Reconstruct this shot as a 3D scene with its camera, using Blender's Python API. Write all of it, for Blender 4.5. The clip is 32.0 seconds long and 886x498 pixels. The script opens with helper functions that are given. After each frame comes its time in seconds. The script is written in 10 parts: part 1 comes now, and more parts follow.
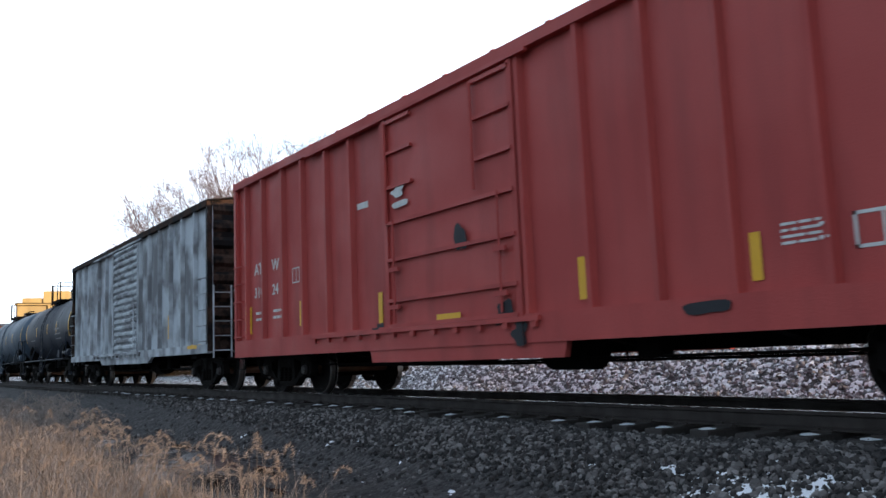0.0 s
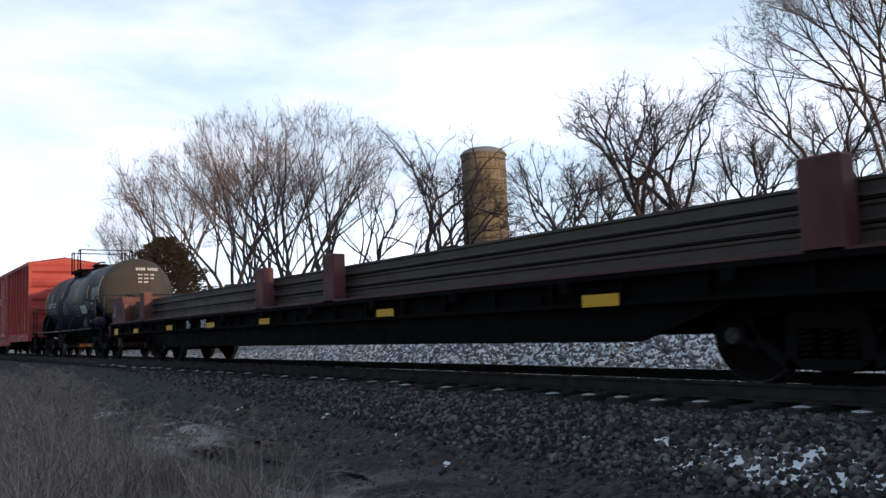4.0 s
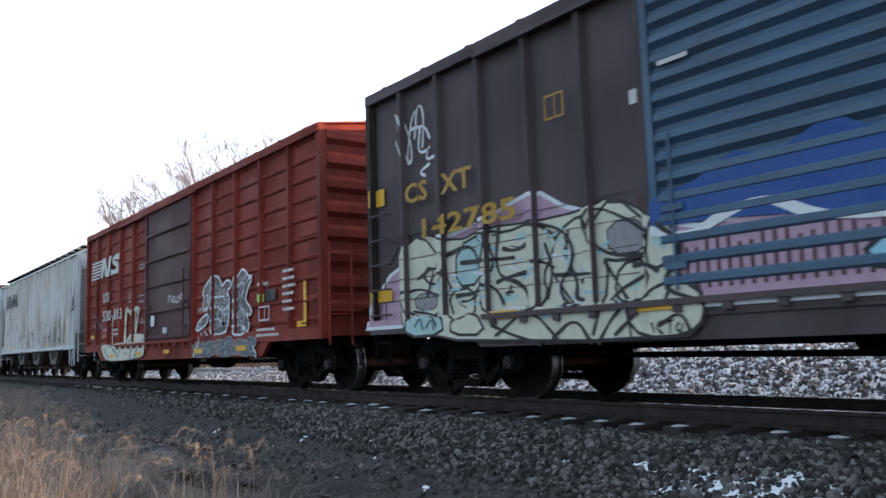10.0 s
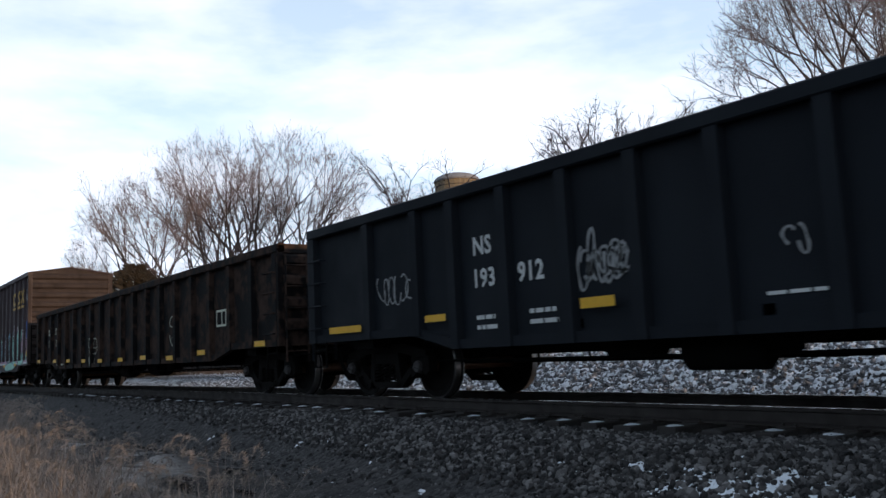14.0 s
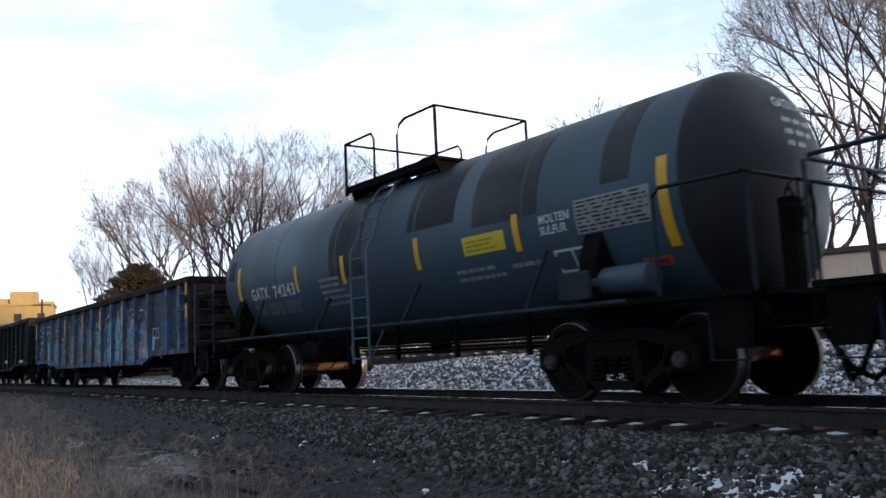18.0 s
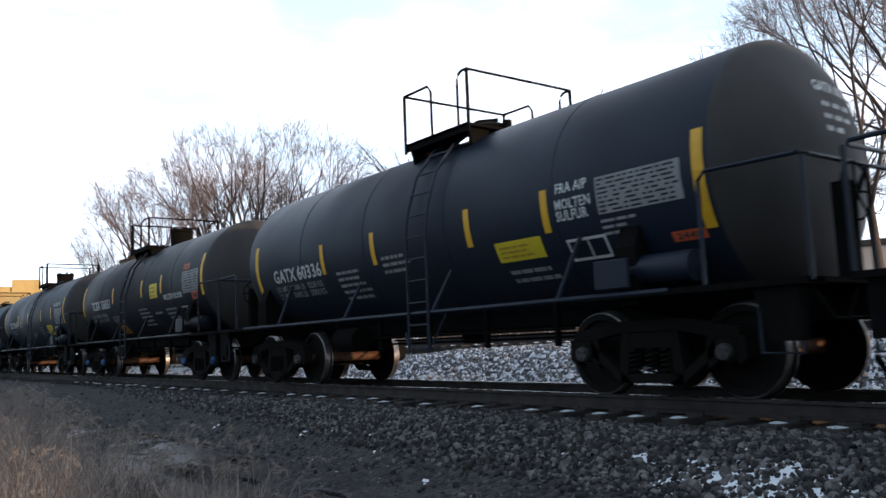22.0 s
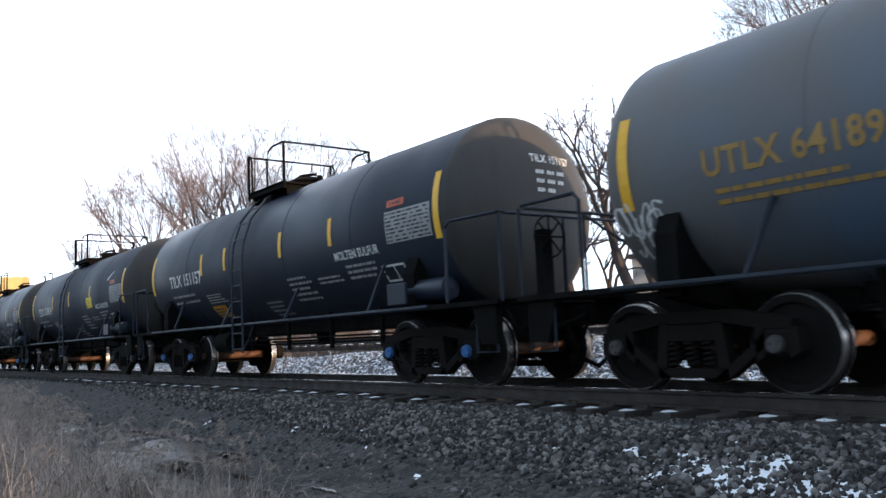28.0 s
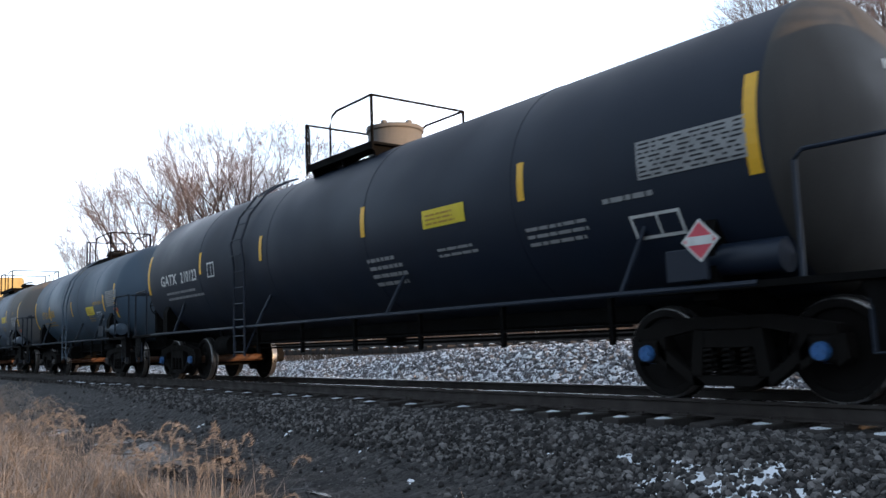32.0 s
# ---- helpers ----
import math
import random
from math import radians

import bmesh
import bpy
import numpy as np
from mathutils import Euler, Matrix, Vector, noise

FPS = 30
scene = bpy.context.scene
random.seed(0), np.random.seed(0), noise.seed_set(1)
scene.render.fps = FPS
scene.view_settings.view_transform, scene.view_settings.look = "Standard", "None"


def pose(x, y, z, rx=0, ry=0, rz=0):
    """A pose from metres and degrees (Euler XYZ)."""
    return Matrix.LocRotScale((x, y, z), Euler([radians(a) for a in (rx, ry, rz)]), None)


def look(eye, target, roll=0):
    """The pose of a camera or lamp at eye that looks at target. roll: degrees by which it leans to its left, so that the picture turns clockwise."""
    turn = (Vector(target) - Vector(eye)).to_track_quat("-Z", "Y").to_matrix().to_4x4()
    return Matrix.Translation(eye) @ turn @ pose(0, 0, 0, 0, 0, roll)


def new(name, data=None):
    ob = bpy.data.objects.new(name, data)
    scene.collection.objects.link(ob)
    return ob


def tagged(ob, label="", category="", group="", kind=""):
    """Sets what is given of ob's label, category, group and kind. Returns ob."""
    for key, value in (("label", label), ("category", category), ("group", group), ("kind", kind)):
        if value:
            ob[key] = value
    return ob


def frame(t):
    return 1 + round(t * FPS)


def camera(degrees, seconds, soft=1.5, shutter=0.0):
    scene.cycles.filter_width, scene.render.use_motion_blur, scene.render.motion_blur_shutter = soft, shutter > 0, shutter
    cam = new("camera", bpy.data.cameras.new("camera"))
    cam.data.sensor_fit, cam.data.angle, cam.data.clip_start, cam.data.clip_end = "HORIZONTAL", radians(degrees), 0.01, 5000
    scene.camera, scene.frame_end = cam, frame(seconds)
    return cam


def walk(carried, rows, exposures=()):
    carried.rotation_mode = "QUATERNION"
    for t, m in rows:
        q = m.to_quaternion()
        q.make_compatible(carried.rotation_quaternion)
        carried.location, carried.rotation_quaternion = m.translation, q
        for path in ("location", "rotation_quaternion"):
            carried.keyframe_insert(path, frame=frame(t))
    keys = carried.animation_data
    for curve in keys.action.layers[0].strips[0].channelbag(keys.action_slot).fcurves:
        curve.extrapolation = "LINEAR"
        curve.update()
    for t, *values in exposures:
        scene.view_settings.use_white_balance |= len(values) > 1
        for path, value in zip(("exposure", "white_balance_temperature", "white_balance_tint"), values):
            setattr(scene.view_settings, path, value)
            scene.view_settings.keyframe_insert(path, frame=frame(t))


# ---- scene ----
EXPOSURES = [(t, e, 6200, 15) for t, e in ((0, 0.32), (1.3, 0.32), (2, 0.12), (2.5, -0.1), (4.5, -0.45), (6, -0.1), (7, 0), (8, -0.1), (9, 0.1), (9.5, 0.38), (10, 0.6), (11, 0.85), (12, 0.6), (12.5, 0.25), (13.5, -0.36), (17, -0.46), (18, -0.18), (19, -0.18), (20, -0.18), (21.5, -0.08), (23, 0.32), (25, 0.67), (28, 0.67), (29.5, 0.57), (30.5, 0.27), (32, 0.32))]
cam = camera(56.76, 32.0, soft=1.5, shutter=0.12)
EYE = (0.0, 0.0, 0.649)


def aim(yaw, pitch, lean):
    """Camera pose: yaw to the left of +y, pitch up, lean to the left, in degrees."""
    return pose(*EYE, 90 + pitch, 0, yaw) @ pose(0, 0, 0, 0, 0, lean)


walk(cam, [
    (0, aim(54.75, 7.29, -2.29)),
    (0.5, aim(54.45, 7.10, -2.23)),
    (1, aim(54.68, 7.01, -2.28)),
    (1.5, aim(54.74, 6.43, -2.20)),
    (2, aim(54.33, 6.11, -2.28)),
    (2.5, aim(54.28, 5.75, -2.25)),
    (4.5, aim(54.57, 5.41, -2.19)),
    (5, aim(54.55, 5.69, -1.92)),
    (5.5, aim(54.50, 5.94, -1.94)),
    (6, aim(54.42, 6.12, -2.29)),
    (6.5, aim(54.46, 6.40, -2.35)),
    (7, aim(54.85, 6.47, -2.32)),
    (7.5, aim(54.88, 6.01, -2.42)),
    (8, aim(55.15, 5.94, -2.45)),
    (8.5, aim(55.24, 6.22, -2.38)),
    (9, aim(55.05, 6.50, -2.35)),
    (9.5, aim(54.84, 6.78, -2.25)),
    (10, aim(53.14, 6.95, -1.83)),
    (10.5, aim(51.31, 6.40, -1.96)),
    (11, aim(50.25, 6.26, -2.68)),
    (11.5, aim(50.73, 7.14, -2.89)),
    (12, aim(51.36, 7.97, -3.22)),
    (12.5, aim(52.06, 8.03, -2.96)),
    (13, aim(52.25, 7.61, -2.89)),
    (13.5, aim(52.26, 7.32, -2.74)),
    (14, aim(52.63, 7.15, -2.67)),
    (14.5, aim(52.41, 6.57, -2.72)),
    (16.5, aim(52.93, 6.47, -2.11)),
    (17, aim(52.62, 6.76, -2.31)),
    (17.5, aim(52.70, 7.07, -2.60)),
    (18, aim(52.87, 7.11, -2.72)),
    (18.5, aim(53.04, 6.62, -2.57)),
    (19, aim(53.26, 6.57, -2.31)),
    (19.5, aim(53.21, 6.79, -2.09)),
    (20, aim(53.43, 6.92, -2.26)),
    (20.5, aim(53.14, 6.94, -2.29)),
    (21, aim(53.00, 7.01, -2.19)),
    (21.5, aim(53.02, 6.73, -2.16)),
    (22, aim(53.01, 6.51, -2.26)),
    (22.5, aim(53.16, 6.10, -2.61)),
    (23, aim(53.16, 5.84, -2.39)),
    (23.5, aim(53.17, 5.66, -2.51)),
    (24, aim(53.12, 5.77, -2.43)),
    (24.5, aim(52.95, 5.85, -2.47)),
    (25, aim(52.66, 5.43, -2.69)),
    (25.5, aim(52.82, 5.35, -2.39)),
    (27.5, aim(53.03, 5.78, -2.28)),
    (28, aim(52.39, 6.16, -2.54)),
    (28.5, aim(52.10, 6.21, -2.23)),
    (29, aim(51.95, 6.27, -2.03)),
    (29.5, aim(51.98, 6.19, -2.16)),
    (30, aim(51.94, 6.23, -2.41)),
    (30.5, aim(52.29, 6.33, -2.24)),
    (31, aim(52.07, 6.74, -2.41)),
    (31.5, aim(51.79, 6.63, -2.18)),
    (32, aim(52.08, 6.48, -2.04)),
], EXPOSURES)

# ---- light ----
SUN_ELEV, SUN_AZ = radians(6.5), radians(10.0)      # low winter sun along the line, a little beyond it
to_sun = Vector((math.cos(SUN_ELEV) * math.cos(SUN_AZ), math.cos(SUN_ELEV) * math.sin(SUN_AZ), math.sin(SUN_ELEV)))
sun_data = bpy.data.lights.new("sun", "SUN")
sun_data.energy, sun_data.angle, sun_data.color = 3.9, radians(0.6), (1.0, 0.66, 0.35)
sun = new("sun", sun_data)
sun.matrix_basis = look(to_sun * 50, (0, 0, 0))

world = bpy.data.worlds.new("sky")
scene.world = world
world.use_nodes = True
wt = world.node_tree
wt.nodes.clear()


def wnode(kind, **sets):
    n = wt.nodes.new(kind)
    for k, val in sets.items():
        n.inputs[k.replace("_", " ")].default_value = val
    return n


sky = wt.nodes.new("ShaderNodeTexSky")
sky.sky_type, sky.sun_disc = "NISHITA", False
sky.sun_elevation, sky.sun_rotation = SUN_ELEV, math.pi / 2 - SUN_AZ
scale_sky = wt.nodes.new("ShaderNodeVectorMath")
scale_sky.operation = "SCALE"
scale_sky.inputs["Scale"].default_value = 0.15
coord = wt.nodes.new("ShaderNodeTexCoord")
stretch = wt.nodes.new("ShaderNodeMapping")
stretch.inputs["Scale"].default_value = (1.1, 1.6, 5.0)
stretch.inputs["Rotation"].default_value = (0.0, 0.25, 0.5)
veil = wnode("ShaderNodeTexNoise", Scale=1.9, Detail=6.0, Roughness=0.55)
ramp = wt.nodes.new("ShaderNodeValToRGB")
ramp.color_ramp.elements[0].position, ramp.color_ramp.elements[0].color = 0.38, (0.15, 0.15, 0.15, 1)
ramp.color_ramp.elements[1].position, ramp.color_ramp.elements[1].color = 0.60, (1, 1, 1, 1)
blend = wt.nodes.new("ShaderNodeMix")
blend.data_type = "RGBA"
blend.inputs["B"].default_value = (0.93, 1.0, 1.08, 1)     # thin bright cloud
tint = wt.nodes.new("ShaderNodeMix")
tint.data_type = "RGBA"
tint.inputs["Factor"].default_value = 0.75
tint.inputs["B"].default_value = (0.61, 0.80, 0.95, 1)     # pale blue gaps
# brighter towards the horizon beyond the line, dimmer overhead and behind the camera
parts_of = wt.nodes.new("ShaderNodeSeparateXYZ")
height = wt.nodes.new("ShaderNodeMapRange")
for key, val in (("From Min", 0.0), ("From Max", 0.75), ("To Min", 2.05), ("To Max", 0.95)):
    height.inputs[key].default_value = val
across = wt.nodes.new("ShaderNodeMapRange")
for key, val in (("From Min", -0.5), ("From Max", 0.35), ("To Min", 0.92), ("To Max", 1.0)):
    across.inputs[key].default_value = val
level = wt.nodes.new("ShaderNodeMath")
level.operation = "MULTIPLY"
back = wnode("ShaderNodeBackground", Strength=1.0)
out = wt.nodes.new("ShaderNodeOutputWorld")
wl = wt.links.new
wl(sky.outputs[0], scale_sky.inputs[0])
wl(coord.outputs["Generated"], stretch.inputs["Vector"])
wl(stretch.outputs[0], veil.inputs["Vector"])
wl(veil.outputs[0], ramp.inputs[0])
# the veil thins out behind the camera, where the sky is a clear cold blue
thin = wt.nodes.new("ShaderNodeMapRange")
for key, val in (("From Min", -0.35), ("From Max", 0.30), ("To Min", 0.15), ("To Max", 1.0)):
    thin.inputs[key].default_value = val
cover = wt.nodes.new("ShaderNodeMath")
cover.operation = "MULTIPLY"
wl(parts_of.outputs["Y"], thin.inputs["Value"])
wl(ramp.outputs[0], cover.inputs[0])
wl(thin.outputs[0], cover.inputs[1])
wl(cover.outputs[0], blend.inputs["Factor"])
wl(scale_sky.outputs[0], tint.inputs["A"])
wl(tint.outputs["Result"], blend.inputs["A"])
wl(blend.outputs["Result"], back.inputs["Color"])
wl(coord.outputs["Generated"], parts_of.inputs[0])
wl(parts_of.outputs["Z"], height.inputs["Value"])
wl(parts_of.outputs["Y"], across.inputs["Value"])
wl(height.outputs[0], level.inputs[0])
wl(across.outputs[0], level.inputs[1])
# and the unseen low sky behind the camera is dimmed to darken lower sides
low_sky = wt.nodes.new("ShaderNodeMapRange")
for key, val in (("From Min", 0.0), ("From Max", 0.55), ("To Min", 0.25), ("To Max", 1.0)):
    low_sky.inputs[key].default_value = val
ahead = wt.nodes.new("ShaderNodeMapRange")
for key, val in (("From Min", -0.45), ("From Max", 0.10), ("To Min", 0.0), ("To Max", 1.0)):
    ahead.inputs[key].default_value = val
dusk = wt.nodes.new("ShaderNodeMath")
dusk.operation = "MAXIMUM"
shade_low = wt.nodes.new("ShaderNodeMath")
shade_low.operation = "MULTIPLY"
wl(parts_of.outputs["Z"], low_sky.inputs["Value"])
wl(parts_of.outputs["Y"], ahead.inputs["Value"])
wl(low_sky.outputs[0], dusk.inputs[0])
wl(ahead.outputs[0], dusk.inputs[1])
wl(level.outputs[0], shade_low.inputs[0])
wl(dusk.outputs[0], shade_low.inputs[1])
wl(shade_low.outputs[0], back.inputs["Strength"])
wl(back.outputs[0], out.inputs[0])

# ---- materials ----
def material(name, base, second=None, rough=0.6, metal=0.0, size=2.0, amount=0.5, grime=None, grime_amount=0.35, streak=1.0, bump=0.15, fine=60.0, spread=0.5, gloss=0.5):
    """Painted or raw surface: base colour broken by broad patches (second), vertical streaks of grime and a fine relief."""
    m = bpy.data.materials.new(name)
    m.use_nodes = True
    nt = m.node_tree
    b = nt.nodes["Principled BSDF"]
    link = nt.links.new
    tc = nt.nodes.new("ShaderNodeTexCoord")
    info = nt.nodes.new("ShaderNodeObjectInfo")
    shift = nt.nodes.new("ShaderNodeVectorMath")
    shift.operation = "MULTIPLY_ADD"
    shift.inputs[1].default_value = (1, 1, 1)
    off = nt.nodes.new("ShaderNodeVectorMath")
    off.operation = "SCALE"
    off.inputs[0].default_value = (37.0, 11.0, 23.0)
    link(info.outputs["Random"], off.inputs["Scale"])
    link(tc.outputs["Object"], shift.inputs[0])
    link(off.outputs[0], shift.inputs[2])
    second = second or tuple(c * 0.72 for c in base)
    grime = grime or tuple(c * 0.35 + 0.008 for c in base)

    def noise_mask(scale, detail, stretch_z, lo, hi):
        mp = nt.nodes.new("ShaderNodeMapping")
        mp.inputs["Scale"].default_value = (1, 1, stretch_z)
        link(shift.outputs[0], mp.inputs["Vector"])
        n = nt.nodes.new("ShaderNodeTexNoise")
        n.inputs["Scale"].default_value, n.inputs["Detail"].default_value = scale, detail
        link(mp.outputs[0], n.inputs["Vector"])
        r = nt.nodes.new("ShaderNodeMapRange")
        r.inputs["From Min"].default_value, r.inputs["From Max"].default_value = lo, hi
        link(n.outputs[0], r.inputs["Value"])
        return r.outputs[0], n.outputs[0]

    def mixed(a, fac, strength, colour):
        mul = nt.nodes.new("ShaderNodeMath")
        mul.operation = "MULTIPLY"
        mul.inputs[1].default_value = strength
        link(fac, mul.inputs[0])
        mx = nt.nodes.new("ShaderNodeMix")
        mx.data_type = "RGBA"
        link(mul.outputs[0], mx.inputs["Factor"])
        if isinstance(a, tuple):
            mx.inputs["A"].default_value = (*a, 1)
        else:
            link(a, mx.inputs["A"])
        mx.inputs["B"].default_value = (*colour, 1)
        return mx.outputs["Result"]

    broad, _ = noise_mask(size, 3, 1.0, 0.5 - spread * 0.3, 0.5 + spread * 0.3)
    runs, _ = noise_mask(size * 3.2, 4, 1.0 / (1 + 7 * streak), 0.48, 0.72)
    grain, raw = noise_mask(fine, 3, 1.0, 0.35, 0.7)
    c = mixed(base, broad, amount, second)
    c = mixed(c, runs, grime_amount, grime)
    c = mixed(c, grain, 0.22, tuple(x * 0.55 for x in base))
    link(c, b.inputs["Base Color"])
    rr = nt.nodes.new("ShaderNodeMapRange")
    rr.inputs["To Min"].default_value, rr.inputs["To Max"].default_value = max(0.05, rough - 0.12), min(1.0, rough + 0.15)
    link(broad, rr.inputs["Value"])
    link(rr.outputs[0], b.inputs["Roughness"])
    b.inputs["Metallic"].default_value = metal
    b.inputs["Specular IOR Level"].default_value = gloss
    if bump:
        bp = nt.nodes.new("ShaderNodeBump")
        bp.inputs["Strength"].default_value, bp.inputs["Distance"].default_value = bump, 0.02
        link(raw, bp.inputs["Height"])
        link(bp.outputs[0], b.inputs["Normal"])
    return m


def plain(name, base, rough=0.6, metal=0.0, wear=0.25):
    return material(name, base, size=5.0, amount=wear, rough=rough, metal=metal, grime_amount=wear, bump=0.05, streak=0.4)


RUST = (0.10, 0.045, 0.025)
red_paint = material("oxide red paint", (0.46, 0.072, 0.062), (0.36, 0.058, 0.054), 0.55, size=0.8, amount=0.6, grime=(0.14, 0.03, 0.03), grime_amount=0.3, gloss=0.3)
maroon_paint = material("dark red paint", (0.275, 0.037, 0.021), (0.165, 0.028, 0.019), 0.65, size=0.9, amount=0.75, grime=(0.035, 0.014, 0.012), grime_amount=0.55, gloss=0.25)
plum_paint = material("faded plum paint", (0.105, 0.048, 0.050), (0.08, 0.038, 0.042), 0.65, size=0.9, amount=0.6, gloss=0.25)
brown_paint = material("dark brown paint", (0.100, 0.074, 0.079), (0.075, 0.059, 0.064), 0.65, size=0.8, amount=0.6, grime=(0.03, 0.022, 0.02), gloss=0.25)
# the brown car's ends are darkened in colour, standing in for weaker sunlight
dim_end = material("brown end paint darkened for weak sun", (0.048, 0.036, 0.033), (0.034, 0.027, 0.025), 0.75, size=1.0, grime=(0.012, 0.010, 0.010), grime_amount=0.5, gloss=0.15)
blue_door = material("faded blue paint", (0.065, 0.135, 0.215), (0.05, 0.095, 0.16), 0.55, size=0.8, grime=(0.075, 0.07, 0.075), grime_amount=0.5)
pale_grey = material("weathered grey white paint", (0.60, 0.65, 0.685), (0.53, 0.54, 0.535), 0.6, size=0.9, amount=0.9, grime=(0.40, 0.31, 0.21), grime_amount=0.6)
hopper_post = material("rust-streaked pale post paint", (0.70, 0.69, 0.66), (0.60, 0.52, 0.41), 0.65, size=0.9, amount=0.55, grime=(0.36, 0.23, 0.12), grime_amount=0.5)
slate_grey = material("patchy blue grey paint", (0.47, 0.52, 0.565), (0.10, 0.095, 0.10), 0.65, size=1.2, amount=0.85, grime=(0.58, 0.60, 0.62), grime_amount=0.45, spread=0.3)
rust_black = material("rust-stained black paint", (0.0075, 0.0066, 0.007), (0.074, 0.046, 0.035), 0.85, size=3.0, amount=0.85, grime=(0.008, 0.0075, 0.009), grime_amount=0.8, streak=0.12, spread=0.22, gloss=0.12)
charcoal = material("charcoal black paint", (0.010, 0.013, 0.018), (0.015, 0.016, 0.019), 0.7, size=0.9, gloss=0.15)
gon_sheet = material("grey blue paint worn to brown primer", (0.040, 0.068, 0.115), (0.070, 0.054, 0.054), 0.65, size=2.4, amount=0.9, grime=(0.10, 0.125, 0.16), grime_amount=0.55, streak=0.3, spread=0.25, gloss=0.25)
gon_blue = material("worn blue paint with rust", (0.028, 0.090, 0.22), (0.095, 0.066, 0.058), 0.6, size=1.9, amount=0.85, grime=(0.20, 0.25, 0.30), grime_amount=0.5, streak=0.1, spread=0.2, gloss=0.35)
tank_black = material("black tank paint", (0.0095, 0.0165, 0.032), (0.0125, 0.017, 0.028), 0.5, size=0.35, amount=0.5, grime=(0.016, 0.016, 0.018), grime_amount=0.25, bump=0.03, gloss=0.3)
tank_jet = material("jet black tank paint", (0.0045, 0.0065, 0.0125), (0.006, 0.0075, 0.0125), 0.5, size=0.35, amount=0.5, grime=(0.009, 0.009, 0.010), grime_amount=0.25, bump=0.03, gloss=0.22)
# two head colours that hold the low sun's glancing light on black paint
sun_brown_head = material("black tank head browned for warm sun", (0.058, 0.050, 0.044), (0.042, 0.038, 0.036), 0.65, size=0.9, amount=0.6, grime=(0.028, 0.025, 0.023), bump=0.05, gloss=0.35)
tank_head = material("black tank head greyed for low sun", (0.040, 0.038, 0.037), (0.054, 0.049, 0.045), 0.65, size=0.9, amount=0.6, grime=(0.018, 0.017, 0.017), bump=0.05, gloss=0.3)
tank_grey = material("blue grey tank paint", (0.056, 0.094, 0.138), (0.043, 0.062, 0.086), 0.5, size=0.35, amount=0.7, grime=(0.070, 0.066, 0.062), grime_amount=0.4, bump=0.05, gloss=0.4)
tank_haze = material("blue grey tank paint under a brown haze", (0.075, 0.112, 0.160), (0.125, 0.108, 0.092), 0.55, size=0.30, amount=0.95, grime=(0.12, 0.095, 0.075), grime_amount=0.4, bump=0.05, spread=0.35, gloss=0.4)
tank_patch = material("darker repainted band", (0.020, 0.021, 0.026), rough=0.55, size=0.9, bump=0.05, gloss=0.3)
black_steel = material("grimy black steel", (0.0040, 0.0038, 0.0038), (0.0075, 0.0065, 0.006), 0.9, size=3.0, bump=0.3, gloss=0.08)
gear_paint = material("blue grey rail and step paint darkened for shade", (0.020, 0.028, 0.040), (0.014, 0.018, 0.024), 0.7, size=2.0, gloss=0.2)
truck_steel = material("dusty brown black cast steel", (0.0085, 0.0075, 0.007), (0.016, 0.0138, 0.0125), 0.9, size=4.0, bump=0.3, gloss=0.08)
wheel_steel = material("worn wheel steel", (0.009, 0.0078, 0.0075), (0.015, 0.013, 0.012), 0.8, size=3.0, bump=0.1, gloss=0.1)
tread_steel = material("polished wheel tread", (0.27, 0.255, 0.245), rough=0.36, metal=0.9, size=5.0, grime_amount=0.1, bump=0.02)
# axle rust is pushed to orange for the low sunlight beneath the cars
axle_orange = material("rusted axle turned orange for low sun", (0.095, 0.040, 0.018), rough=0.7, size=4.0)
cap_blue = plain("blue bearing cap", (0.03, 0.13, 0.35), 0.5)
cap_dark = plain("dark bearing cap", (0.05, 0.045, 0.045), 0.6)
rail_side = material("brown rusted rail web", (0.032, 0.024, 0.021), (0.022, 0.018, 0.017), 0.8, size=4.0)
rail_head = material("polished rail head", (0.42, 0.42, 0.44), rough=0.22, metal=0.95, size=6.0, grime_amount=0.15, bump=0.02)
tie_wood = material("dark creosoted timber", (0.030, 0.025, 0.023), (0.045, 0.039, 0.036), 0.9, size=3.0, bump=0.5, fine=30)
yellow_mark = plain("yellow reflective marking", (0.78, 0.42, 0.015), 0.45, wear=0.12)
yellow_sign = plain("yellow warning panel", (0.72, 0.55, 0.02), 0.5, wear=0.12)
amber_panel = plain("amber panel", (0.45, 0.20, 0.015), 0.5, wear=0.2)
white_mark = plain("white stencil paint", (0.66, 0.66, 0.64), 0.6, wear=0.3)
grey_mark = plain("faded grey stencil paint", (0.30, 0.30, 0.30), 0.6, wear=0.3)
gold_mark = plain("gold stencil paint", (0.48, 0.27, 0.03), 0.6, wear=0.3)
dim_gold = plain("faded gold stencil paint", (0.34, 0.20, 0.05), 0.6, wear=0.4)
dark_mark = plain("dark stencil paint", (0.035, 0.035, 0.04), 0.6, wear=0.3)
orange_mark = plain("orange placard", (0.60, 0.10, 0.03), 0.5, wear=0.15)
pink_mark = plain("pink red placard", (0.62, 0.07, 0.10), 0.5, wear=0.1)
green_mark = plain("lime green sticker", (0.32, 0.62, 0.10), 0.5, wear=0.1)
teal_mark = plain("mint green spray paint", (0.34, 0.66, 0.56), 0.55, wear=0.2)
sky_mark = plain("pale blue spray paint", (0.30, 0.58, 0.72), 0.55, wear=0.25)
cream_mark = plain("cream spray paint", (0.66, 0.66, 0.53), 0.55, wear=0.2)
rose_mark = plain("dusty pink spray paint", (0.50, 0.32, 0.42), 0.55, wear=0.3)
